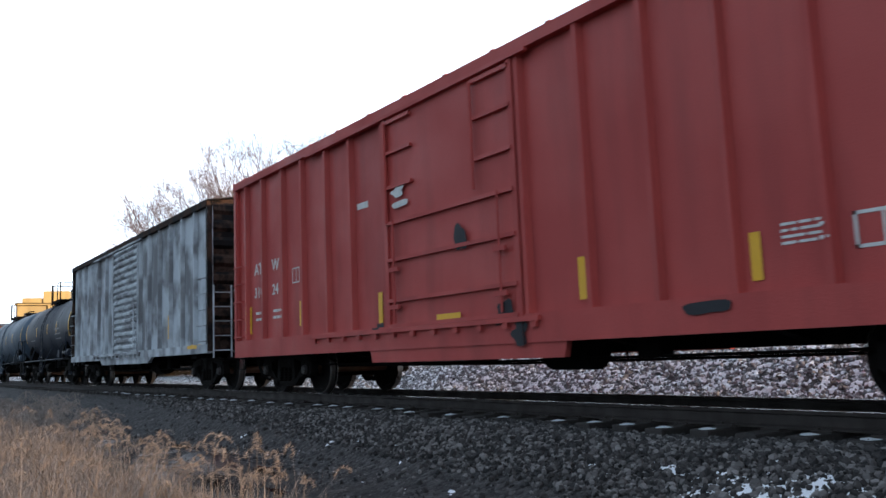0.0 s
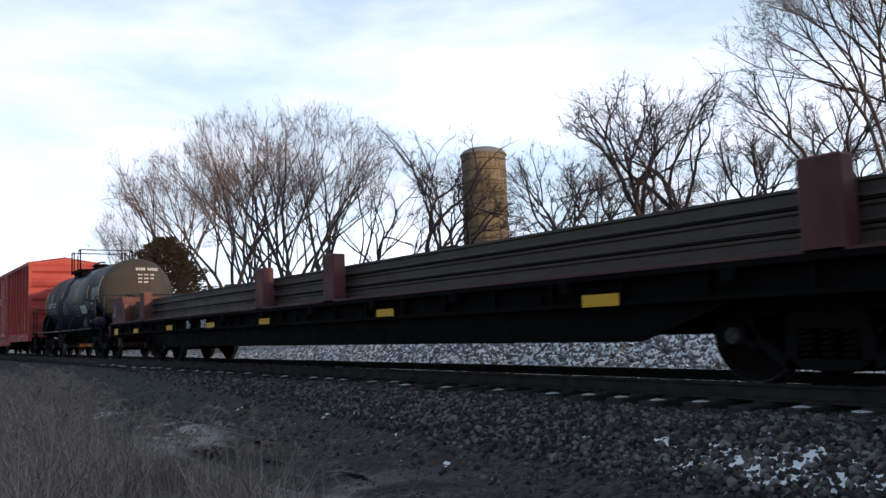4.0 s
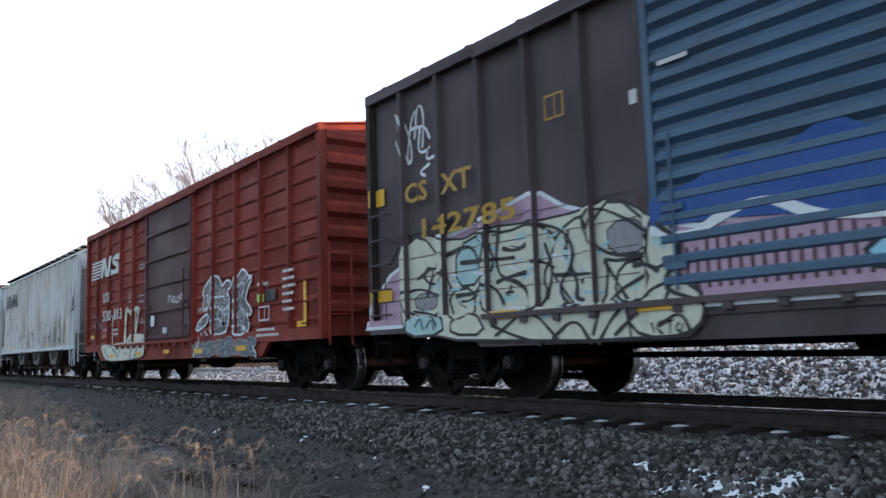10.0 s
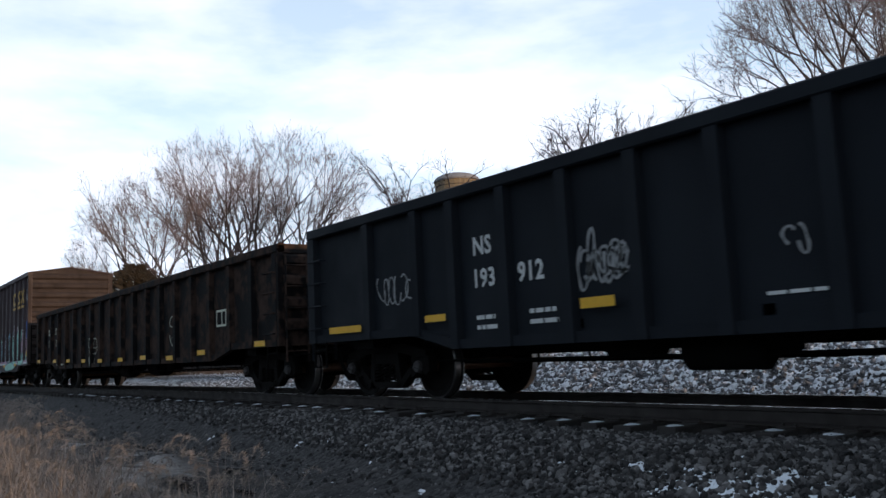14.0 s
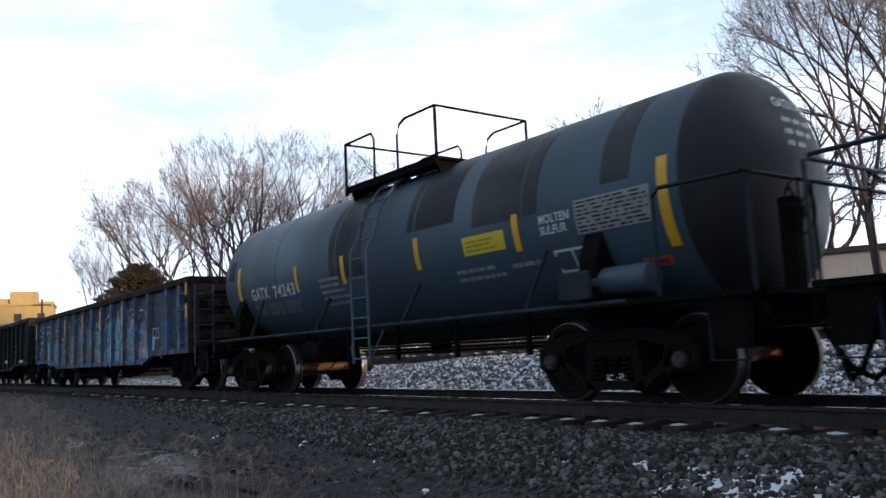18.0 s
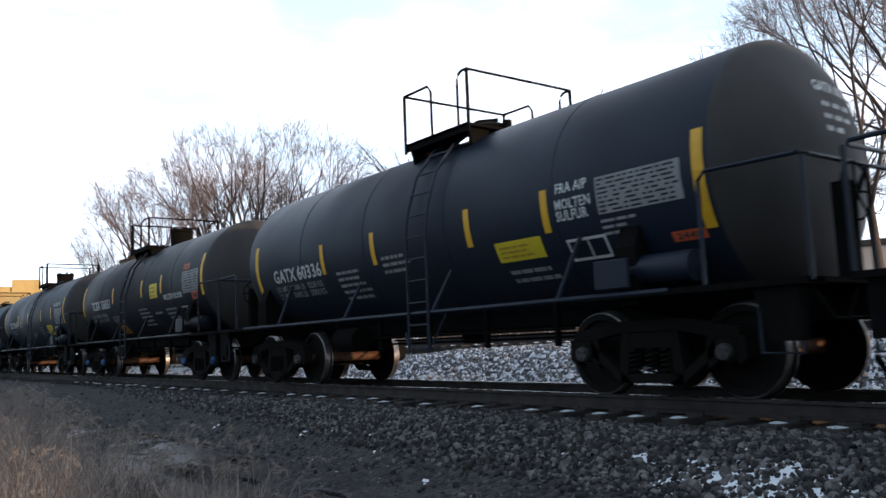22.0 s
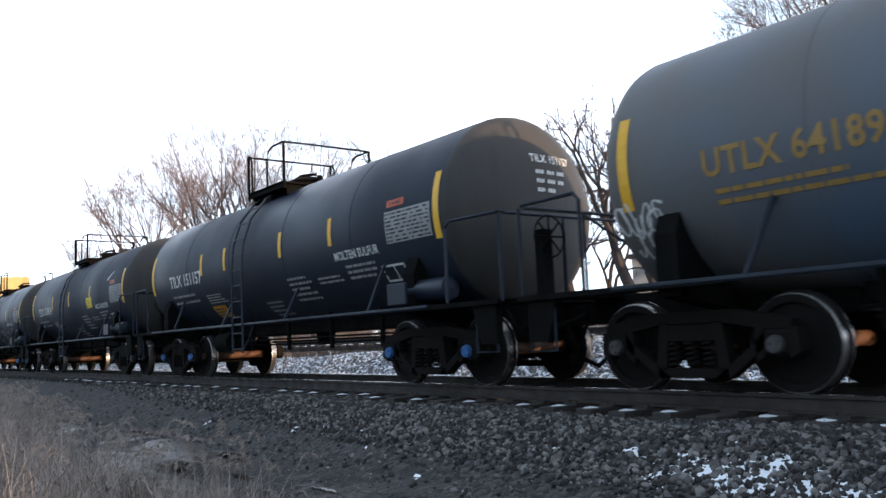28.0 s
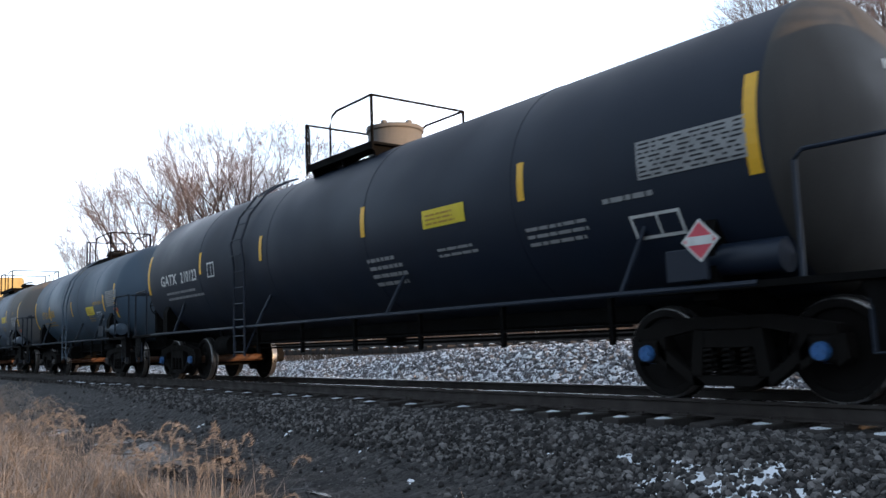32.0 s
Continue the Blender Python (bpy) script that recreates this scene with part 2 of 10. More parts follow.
azure_mark = plain("bright blue spray paint", (0.010, 0.075, 0.30), 0.5, wear=0.3)
ink_mark = plain("black spray paint", (0.02, 0.02, 0.025), 0.5, wear=0.2)
steel_bars = material("rusty brown steel rails", (0.075, 0.058, 0.05), (0.11, 0.085, 0.07), 0.6, metal=0.2, size=2.5)
flat_red = material("faded brown red paint", (0.13, 0.038, 0.035), (0.085, 0.03, 0.03), 0.65, size=1.5, amount=0.7)
zinc = material("galvanised grating", (0.30, 0.31, 0.32), rough=0.5, metal=0.6, size=4.0)
frost_mark = plain("whitish spray paint", (0.76, 0.80, 0.82), 0.6, wear=0.2)
steel_mark = plain("blue grey spray paint", (0.10, 0.13, 0.17), 0.6, wear=0.35)
# hopper end shade is put into this darker brown grey; gates and manway share it
dim_grey_steel = material("brown grey paint darkened for hopper end shade", (0.155, 0.148, 0.142), (0.20, 0.18, 0.16), 0.75, size=1.5, amount=0.7, grime=(0.035, 0.03, 0.027), grime_amount=0.5, gloss=0.2)
# rusty steel whose dark base carries the shade of the discharge bays
shaded_rust = material("rusty hopper steel darkened for bay shade", (0.075, 0.052, 0.036), (0.22, 0.085, 0.028), 0.85, size=2.0, amount=0.6, grime=(0.02, 0.017, 0.015), grime_amount=0.6, gloss=0.2)


def vary_pieces(m, low, high):
    """Gives every loose piece of a mesh its own shade of the material."""
    nt = m.node_tree
    b = nt.nodes["Principled BSDF"]
    source = b.inputs["Base Color"].links[0].from_socket
    geo = nt.nodes.new("ShaderNodeNewGeometry")
    span = nt.nodes.new("ShaderNodeMapRange")
    span.inputs["To Min"].default_value, span.inputs["To Max"].default_value = low, high
    tone = nt.nodes.new("ShaderNodeVectorMath")
    tone.operation = "SCALE"
    nt.links.new(geo.outputs["Random Per Island"], span.inputs["Value"])
    nt.links.new(source, tone.inputs[0])
    nt.links.new(span.outputs[0], tone.inputs["Scale"])
    nt.links.new(tone.outputs[0], b.inputs["Base Color"])

# ---- building helpers ----
from mathutils.geometry import tessellate_polygon


class Geo:
    """Collects vertices and faces of one mesh; slot is the material of the faces that follow."""

    def __init__(self):
        self.v, self.f, self.m, self.slot = [], [], [], 0

    def add(self, verts, faces):
        n = len(self.v)
        self.v.extend(tuple(p) for p in verts)
        self.f.extend(tuple(i + n for i in face) for face in faces)
        self.m.extend([self.slot] * len(faces))
        return self

    def box(self, x0, x1, y0, y1, z0, z1):
        p = [(x, y, z) for x in (x0, x1) for y in (y0, y1) for z in (z0, z1)]
        return self.add(p, [(0, 1, 3, 2), (4, 6, 7, 5), (0, 4, 5, 1), (2, 3, 7, 6), (0, 2, 6, 4), (1, 5, 7, 3)])

    def cbox(self, x0, x1, y0, y1, z0, z1, b=0.012):
        """A box with chamfered edges."""
        verts, idx = [], {}
        for i, x in enumerate((x0, x1)):
            for j, y in enumerate((y0, y1)):
                for k, z in enumerate((z0, z1)):
                    s = (1 - 2 * i, 1 - 2 * j, 1 - 2 * k)
                    for a in range(3):
                        q = [x + s[0] * b, y + s[1] * b, z + s[2] * b]
                        q[a] = (x, y, z)[a]
                        idx[i, j, k, a] = len(verts)
                        verts.append(q)
        faces = []
        for i in (0, 1):
            faces += [[idx[i, j, k, 0] for j, k in ((0, 0), (1, 0), (1, 1), (0, 1))][::1 if i else -1],
                      [idx[j, i, k, 1] for j, k in ((0, 0), (0, 1), (1, 1), (1, 0))][::1 if i else -1],
                      [idx[j, k, i, 2] for j, k in ((0, 0), (1, 0), (1, 1), (0, 1))][::1 if i else -1]]
        for i in (0, 1):
            for j in (0, 1):
                faces += [[idx[i, j, 0, 0], idx[i, j, 1, 0], idx[i, j, 1, 1], idx[i, j, 0, 1]],
                          [idx[i, 0, j, 0], idx[i, 1, j, 0], idx[i, 1, j, 2], idx[i, 0, j, 2]],
                          [idx[0, i, j, 1], idx[1, i, j, 1], idx[1, i, j, 2], idx[0, i, j, 2]]]
                for k in (0, 1):
                    faces.append([idx[i, j, k, 0], idx[i, j, k, 1], idx[i, j, k, 2]])
        return self.add(verts, faces)

    def prism(self, pts, axis, a, b):
        """Extrude a polygon given in the two other axes along axis from a to b."""
        n = len(pts)

        def put(p, c):
            q = list(p)
            q.insert("xyz".index(axis), c)
            return q
        verts = [put(p, a) for p in pts] + [put(p, b) for p in pts]
        return self.add(verts, [tuple(range(n))[::-1], tuple(range(n, 2 * n))] + [(i, (i + 1) % n, n + (i + 1) % n, n + i) for i in range(n)])

    def tube(self, path, r, n=6, close=True):
        """A round bar along a path of points; r may be a list."""
        path = [Vector(p) for p in path]
        rs = r if isinstance(r, (list, tuple)) else [r] * len(path)
        verts, faces = [], []
        up = Vector((0.13, 0.21, 0.97))
        for i, p in enumerate(path):
            d = (path[min(i + 1, len(path) - 1)] - path[max(i - 1, 0)]).normalized()
            if abs(d.dot(up)) > 0.93:
                up = Vector((0.95, 0.25, 0.1)) if abs(d.x) < 0.8 else Vector((0.1, 0.95, 0.2))
            s = d.cross(up).normalized()
            t = s.cross(d)
            for k in range(n):
                a = 2 * math.pi * (k + 0.5) / n
                verts.append(p + (s * math.cos(a) + t * math.sin(a)) * rs[i])
        for i in range(len(path) - 1):
            for k in range(n):
                faces.append((i * n + k, i * n + (k + 1) % n, (i + 1) * n + (k + 1) % n, (i + 1) * n + k))
        if close:
            faces += [tuple(range(n))[::-1], tuple(range((len(path) - 1) * n, len(path) * n))]
        return self.add(verts, faces)

    def lathe(self, profile, axis="x", centre=(0, 0, 0), n=24, slots=None):
        """Turn a profile of (along, radius) about an axis through centre."""
        c = Vector(centre)
        verts = []
        for a, r in profile:
            for k in range(n):
                w = 2 * math.pi * k / n
                u, s = r * math.cos(w), r * math.sin(w)
                verts.append(c + (Vector((a, u, s)) if axis == "x" else Vector((s, a, u)) if axis == "y" else Vector((u, s, a))))
        keep = self.slot
        base = len(self.v)
        self.v.extend(tuple(p) for p in verts)
        for i in range(len(profile) - 1):
            if slots:
                self.slot = slots[i]
            for k in range(n):
                self.f.append((base + i * n + k, base + (i + 1) * n + k, base + (i + 1) * n + (k + 1) % n, base + i * n + (k + 1) % n))
                self.m.append(self.slot)
        self.slot = keep
        return self

    def mesh(self, name, mats, smooth=False, sharp=40):
        me = bpy.data.meshes.new(name)
        me.from_pydata(self.v, [], self.f)
        for mat in (mats if isinstance(mats, (list, tuple)) else [mats]):
            me.materials.append(mat)
        me.polygons.foreach_set("material_index", self.m)
        if smooth:
            me.polygons.foreach_set("use_smooth", [True] * len(me.polygons))
            me.set_sharp_from_angle(angle=radians(sharp))
        return me


def part(name, geo, mats, parent=None, label="", smooth=False, at=None):
    """Links a Geo (or a finished mesh) as one mesh object under a thing or a part."""
    me = geo.mesh(name, mats, smooth) if isinstance(geo, Geo) else geo
    ob = new(name, me)
    ob.parent = parent
    if at is not None:
        ob.location = at
    if label:
        ob["label"] = label
    return ob


def thing(name, label, category, group="", kind="", at=(0, 0, 0)):
    ob = new(name)
    ob.empty_display_size = 0.3
    ob.location = at
    return tagged(ob, label, category, group, kind)


def recalc(me):
    bm = bmesh.new()
    bm.from_mesh(me)
    bmesh.ops.recalc_face_normals(bm, faces=bm.faces)
    bm.to_mesh(me)
    bm.free()
    return me


TEXT_CACHE = {}


def letters(body, height, spacing=1.0):
    """Flat outline of a word in the built-in font, as vertices and faces in the xz plane, and its width."""
    key = (body, height, spacing)
    if key not in TEXT_CACHE:
        cu = bpy.data.curves.new("stencil", "FONT")
        cu.body, cu.size, cu.resolution_u, cu.fill_mode, cu.space_character, cu.offset = body, height / 0.7, 2, "FRONT", spacing, height * 0.034
        ob = bpy.data.objects.new("stencil", cu)
        me = bpy.data.meshes.new_from_object(ob)
        verts = [tuple(v.co) for v in me.vertices]
        faces = [tuple(p.vertices) for p in me.polygons]
        bpy.data.objects.remove(ob)
        bpy.data.curves.remove(cu)
        bpy.data.meshes.remove(me)
        TEXT_CACHE[key] = (verts, faces)
    return TEXT_CACHE[key]


def lettering(geo, body, x, z, height, surface, squeeze=1.0, spacing=1.05):
    """Adds a word to geo with its lower left at x, z on the near side; surface(x, z) gives the y there."""
    verts, faces = letters(body, height, spacing)
    geo.add([(x + vx * squeeze, surface(x + vx * squeeze, z + vy), z + vy) for vx, vy, _ in verts], faces)


def fit_text(geo, body, x0, x1, z, height, surface):
    """A word or line stretched or squeezed to run from x0 to x1."""
    verts, _ = letters(body, height, 1.05)
    lettering(geo, body, x0, z, height, surface, (x1 - x0) / max(v[0] for v in verts))


def bars(geo, x, z, width, height, rows, surface, seed=0, fill=0.45):
    """Lines of unreadable small writing as plain broken bars."""
    rnd = random.Random(seed)
    step = height / rows
    for r in range(rows):
        z0 = z + height - (r + 1) * step
        u = 0.0
        end = width * rnd.uniform(0.7, 1.0)
        while u < end:
            w = min(rnd.uniform(0.06, 0.22), end - u)
            patch(geo, x + u, x + u + w, z0, z0 + min(step * fill, 0.05), surface)
            u += w + 0.025


def patch(geo, x0, x1, z0, z1, surface, nz=1):
    """A rectangle of paint or film on the near side."""
    verts, faces = [], []
    for i in range(nz + 1):
        z = z0 + (z1 - z0) * i / nz
        verts += [(x0, surface(x0, z), z), (x1, surface(x1, z), z)]
        if i:
            k = 2 * i
            faces.append((k - 2, k - 1, k + 1, k))
    geo.add(verts, faces)


def frame_mark(geo, x, z, w, h, surface, t=0.03):
    """An outlined box with a bar inside, as stencilled on the sides of freight cars."""
    for a in ((x, x + w, z, z + t), (x, x + w, z + h - t, z + h), (x, x + t, z, z + h), (x + w - t, x + w, z, z + h), (x + w * 0.52, x + w * 0.52 + t * 0.8, z, z + h * 0.9)):
        patch(geo, *a, surface)


def ribbon(geo, pts, w, surface):
    """A sprayed line of width w through points (x, z)."""
    for _ in range(2 if len(pts) < 12 else 0):
        cut = [pts[0]]
        for (ax, az), (bx, bz) in zip(pts, pts[1:]):
            cut += [(ax * 0.75 + bx * 0.25, az * 0.75 + bz * 0.25), (ax * 0.25 + bx * 0.75, az * 0.25 + bz * 0.75)]
        pts = cut + [pts[-1]]
    out = []
    for i, (x, z) in enumerate(pts):
        a, b = pts[max(i - 1, 0)], pts[min(i + 1, len(pts) - 1)]
        dx, dz = b[0] - a[0], b[1] - a[1]
        n = math.hypot(dx, dz) or 1
        ww = w * (0.8 + 0.2 * math.sin(i * 0.9))
        out.append(((x - dz / n * ww / 2, z + dx / n * ww / 2), (x + dz / n * ww / 2, z - dx / n * ww / 2)))
    verts = [(q[0], surface(q[0], q[1]), q[1]) for pair in out for q in pair]
    geo.add(verts, [(2 * i, 2 * i + 1, 2 * i + 3, 2 * i + 2) for i in range(len(pts) - 1)])


def scribble(geo, x, z, w, h, surface, line=0.05, strokes=5, seed=1):
    """A tag made of looping sprayed lines, not letters."""
    rnd = random.Random(seed)
    for s in range(strokes):
        cx = x + w * (s + 0.5) / strokes
        cz = z + h * rnd.uniform(0.35, 0.65)
        rx, rz = w / strokes * rnd.uniform(0.45, 0.75), h * rnd.uniform(0.3, 0.5)
        a0, turn = rnd.uniform(0, 6.3), rnd.choice((-1, 1)) * rnd.uniform(3.5, 6.5)
        skew = rnd.uniform(-0.25, 0.35)
        pts = []
        for i in range(18):
            a = a0 + turn * i / 17
            r = 1 - 0.25 * math.sin(2 * a + s)
            pz = cz + rz * r * math.sin(a)
            pts.append((cx + rx * r * math.cos(a) + skew * (pz - cz), pz))
        ribbon(geo, pts, line, surface)


def blob(geo, cx, cz, rx, rz, surface, seed=0, n=22, rough=0.18):
    rnd = random.Random(seed)
    k = [rnd.uniform(-rough, rough) for _ in range(4)]
    ph = [rnd.uniform(0, 6.3) for _ in range(4)]
    pts = []
    for i in range(n):
        a = 2 * math.pi * i / n
        r = 1 + sum(k[j] * math.sin((j + 2) * a + ph[j]) for j in range(4))
        c, s = math.cos(a), math.sin(a)
        sq = (abs(c) ** 4 + abs(s) ** 4) ** -0.25
        pts.append((cx + rx * r * c * sq, cz + rz * r * s * sq))
    geo.add([(cx, surface(cx, cz), cz)] + [(px, surface(px, pz), pz) for px, pz in pts], [(0, 1 + i, 1 + (i + 1) % n) for i in range(n)])
    return pts


def clip_x(poly, lo, hi):
    """The part of a polygon of (x, z) between two verticals."""
    for bound, sign in ((lo, 1), (hi, -1)):
        out = []
        for (ax, az), (bx, bz) in zip(poly, poly[1:] + poly[:1]):
            ina, inb = (ax - bound) * sign >= 0, (bx - bound) * sign >= 0
            if ina:
                out.append((ax, az))
            if ina != inb:
                k = (bound - ax) / (bx - ax)
                out.append((bound, az + (bz - az) * k))
        poly = out
        if len(poly) < 3:
            return []
    return poly


def drape(geo, bands, face, sill=None):
    """Lays flat paint on the posts and on the sheets between them; bands are (x0, x1, y) and face is the y it was drawn on."""
    out = Geo()
    for f, m in zip(geo.f, geo.m):
        pts = [(geo.v[i][0] - 0.10, geo.v[i][1], geo.v[i][2]) for i in f]
        off = face - pts[0][1]
        lo, hi = min(p[0] for p in pts), max(p[0] for p in pts)
        for a, b, y in bands:
            if b <= lo or a >= hi:
                continue
            poly = [(p[0], p[2]) for p in pts]
            if lo < a or hi > b:
                poly = clip_x(poly, a, b)
            low = []
            if sill and poly and y > face - 0.01 and min(p[1] for p in poly) < sill:
                flip = [(pz, px) for px, pz in poly]
                low = [(px, pz) for pz, px in clip_x(flip, -9, sill)]
                poly = [(px, pz) for pz, px in clip_x(flip, sill, 9)]
            for shape, depth in ((poly, y), (low, face - 0.004)):
                if shape:
                    out.add([(px, depth - off, pz) for px, pz in shape], [tuple(range(len(shape)))])
    return out


def swell(pts, d):
    """A polygon grown outwards by d."""
    n = len(pts)
    area = sum(pts[i][0] * pts[(i + 1) % n][1] - pts[(i + 1) % n][0] * pts[i][1] for i in range(n))
    s = 1 if area > 0 else -1
    out = []
    for i in range(n):
        (ax, az), (px, pz), (bx, bz) = pts[i - 1], pts[i], pts[(i + 1) % n]
        u, v = Vector((px - ax, pz - az)), Vector((bx - px, bz - pz))
        u, v = u.normalized() if u.length else v.normalized(), v.normalized() if v.length else u.normalized()
        nx, nz = u.y + v.y, -u.x - v.x
        ln = math.hypot(nx, nz) or 1
        k = min(2.0, 2 / max(ln, 0.5))
        out.append((px + s * d * k * nx / ln, pz + s * d * k * nz / ln))
    return out


def rounded(pts, times=2):
    """Cuts the corners of a polygon."""
    for _ in range(times):
        out = []
        for (ax, az), (bx, bz) in zip(pts, pts[1:] + pts[:1]):
            out += [(ax * 0.75 + bx * 0.25, az * 0.75 + bz * 0.25), (ax * 0.25 + bx * 0.75, az * 0.25 + bz * 0.75)]
        pts = out
    return pts


def fill_shape(geo, pts, surface):
    """A filled outline of any shape."""
    tris = tessellate_polygon([[Vector((x, z, 0)) for x, z in pts]])
    geo.add([(x, surface(x, z), z) for x, z in pts], [tuple(t) for t in tris])


def wildstyle(rnd, x, z, w, h, angular):
    """One abstract graffiti form: a slanting slab with notches, spurs and a foot."""
    k = rnd.uniform(-0.12, 0.12) * h
    a = [(0.0, rnd.uniform(0, 0.12)), (0.42, rnd.uniform(-0.06, 0.05)), (0.50, rnd.uniform(0.18, 0.34)), (0.62, rnd.uniform(-0.04, 0.06)), (1.0, rnd.uniform(-0.02, 0.14)), (rnd.uniform(0.86, 1.0), 0.38), (rnd.uniform(0.7, 0.84), 0.50), (1.0, rnd.uniform(0.6, 0.72)), (rnd.uniform(0.9, 1.1), rnd.uniform(0.84, 1.0)), (rnd.uniform(0.5, 0.66), rnd.uniform(0.94, 1.08)), (rnd.uniform(0.34, 0.46), 0.78), (0.2, rnd.uniform(0.9, 1.02)), (rnd.uniform(-0.08, 0.04), rnd.uniform(0.7, 0.85)), (0.16, 0.55), (rnd.uniform(-0.06, 0.06), 0.36)]
    pts = [(x + w * u + k * v, z + h * v) for u, v in a]
    return pts if angular else rounded(pts)

# ---- the line and the ground ----
YC = 7.885           # centre of the track that the train runs on
YC2 = 14.6           # centre of the second track, on its own bank
CLUMP = noise.fractal


def ease(a, b, v):
    t = min(1.0, max(0.0, (v - a) / (b - a)))
    return t * t * (3 - 2 * t)


def ground_z(x, y):
    """Height of the ground: dirt lane, ballast shoulder, trackbed, ditch and the bank of the second track."""
    z = -0.80 + 0.55 * ease(4.55, 6.25, y)
    z -= 0.22 * ease(9.3, 10.2, y)
    bank = 0.52 * ease(-34, -10, x) + 0.16
    z += (0.30 + bank) * ease(10.5, 13.2, y)
    z -= bank * 0.5 * ease(16.5, 22, y)
    n = CLUMP((x * 0.45, y * 0.45, 0.3), 1.0, 2.0, 4)
    lane = 1 - ease(4.2, 5.2, y)
    z += n * (0.035 + 0.05 * lane)
    z += 0.22 * lane * ease(3.2, 1.6, y + 0.12 * x + 1.2 * CLUMP((x * 0.2, 3, 0), 1, 2, 2))
    rut = math.exp(-((y - 3.55 - 0.02 * x) / 0.32) ** 2)
    z -= 0.07 * rut * lane
    if y > 24:
        z += 0.4 * CLUMP((x * 0.02, y * 0.02, 1), 1, 2, 3)
    return z


def axis_steps(spans):
    out = []
    for a, b, n in spans:
        out += [a + (b - a) * i / n for i in range(n)]
    return out + [spans[-1][1]]


def ground_material():
    m = bpy.data.materials.new("cinder, crushed stone and thin snow")
    m.use_nodes = True
    nt, link = m.node_tree, m.node_tree.links.new
    b = nt.nodes["Principled BSDF"]
    tc = nt.nodes.new("ShaderNodeTexCoord")
    sep = nt.nodes.new("ShaderNodeSeparateXYZ")
    link(tc.outputs["Object"], sep.inputs[0])

    def tex(scale, detail=4, rough=0.6):
        n = nt.nodes.new("ShaderNodeTexNoise")
        n.inputs["Scale"].default_value, n.inputs["Detail"].default_value, n.inputs["Roughness"].default_value = scale, detail, rough
        link(tc.outputs["Object"], n.inputs["Vector"])
        return n.outputs[0]

    def rng(v, lo, hi, a=0.0, z=1.0):
        r = nt.nodes.new("ShaderNodeMapRange")
        r.inputs["From Min"].default_value, r.inputs["From Max"].default_value = lo, hi
        r.inputs["To Min"].default_value, r.inputs["To Max"].default_value = a, z
        link(v, r.inputs["Value"])
        return r.outputs[0]

    def mth(op, a, c):
        n = nt.nodes.new("ShaderNodeMath")
        n.operation = op
        for i, q in enumerate((a, c)):
            if isinstance(q, float):
                n.inputs[i].default_value = q
            else:
                link(q, n.inputs[i])
        return n.outputs[0]

    def mix(f, a, c):
        n = nt.nodes.new("ShaderNodeMix")
        n.data_type = "RGBA"
        link(f, n.inputs["Factor"])
        for key, q in (("A", a), ("B", c)):
            if isinstance(q, tuple):
                n.inputs[key].default_value = (*q, 1)
            else:
                link(q, n.inputs[key])
        return n.outputs["Result"]

    cells = nt.nodes.new("ShaderNodeTexVoronoi")
    cells.inputs["Scale"].default_value = 17.0
    link(tc.outputs["Object"], cells.inputs["Vector"])
    stone = mix(rng(cells.outputs["Color"], 0.2, 0.9), (0.010, 0.0095, 0.0105), (0.070, 0.065, 0.064))
    dirt = mix(rng(tex(1.1, 5, 0.65), 0.42, 0.60), (0.007, 0.0066, 0.008), (0.034, 0.029, 0.027))
    dirt = mix(rng(tex(30.0), 0.58, 0.75), dirt, (0.055, 0.049, 0.046))
    on_bed = rng(mth("ADD", sep.outputs["Y"], mth("MULTIPLY", tex(1.3), 1.4)), 5.0, 5.7)
    c = mix(on_bed, dirt, stone)
    brush = mix(rng(tex(0.8), 0.4, 0.6), (0.085, 0.065, 0.05), (0.16, 0.125, 0.09))
    c = mix(rng(sep.outputs["Y"], 17.0, 19.0), c, brush)
    snow_far = mth("MULTIPLY", rng(tex(5.0, 6, 0.75), 0.50, 0.56), rng(sep.outputs["Y"], 10.0, 11.5))
    c = mix(snow_far, c, (0.74, 0.77, 0.82))
    link(c, b.inputs["Base Color"])
    # standing water in the lane
    wet = mth("MULTIPLY", rng(tex(0.9, 4, 0.55), 0.52, 0.60), rng(sep.outputs["Y"], 4.9, 4.3))
    link(rng(wet, 0.0, 1.0, 0.92, 0.30), b.inputs["Roughness"])
    bp = nt.nodes.new("ShaderNodeBump")
    bp.inputs["Distance"].default_value = 0.05
    h = mth("ADD", mth("MULTIPLY", cells.outputs["Distance"], -1.0), tex(22.0, 5))
    link(h, bp.inputs["Height"])
    link(rng(wet, 0.0, 1.0, 0.8, 0.25), bp.inputs["Strength"])
    link(bp.outputs[0], b.inputs["Normal"])
    return m


def build_ground():
    xs = axis_steps([(-3000, -400, 8), (-400, -120, 14), (-120, -40, 40), (-40, -14, 80), (-14, 6, 120), (6, 60, 30), (60, 400, 14), (400, 3000, 6)])
    ys = axis_steps([(-3000, -200, 6), (-200, -20, 10), (-20, 0, 16), (0, 7, 60), (7, 18, 50), (18, 60, 30), (60, 300, 14), (300, 3000, 8)])
    verts = [(x, y, ground_z(x, y)) for y in ys for x in xs]
    w = len(xs)
    faces = [(j * w + i, j * w + i + 1, (j + 1) * w + i + 1, (j + 1) * w + i) for j in range(len(ys) - 1) for i in range(w - 1)]
    g = Geo()
    g.add(verts, faces)
    ob = part("ground", g, ground_material(), smooth=True)
    tagged(ob, "dark cinder lane and crushed stone trackside with thin snow patches", "ground", kind="structure")


build_ground()

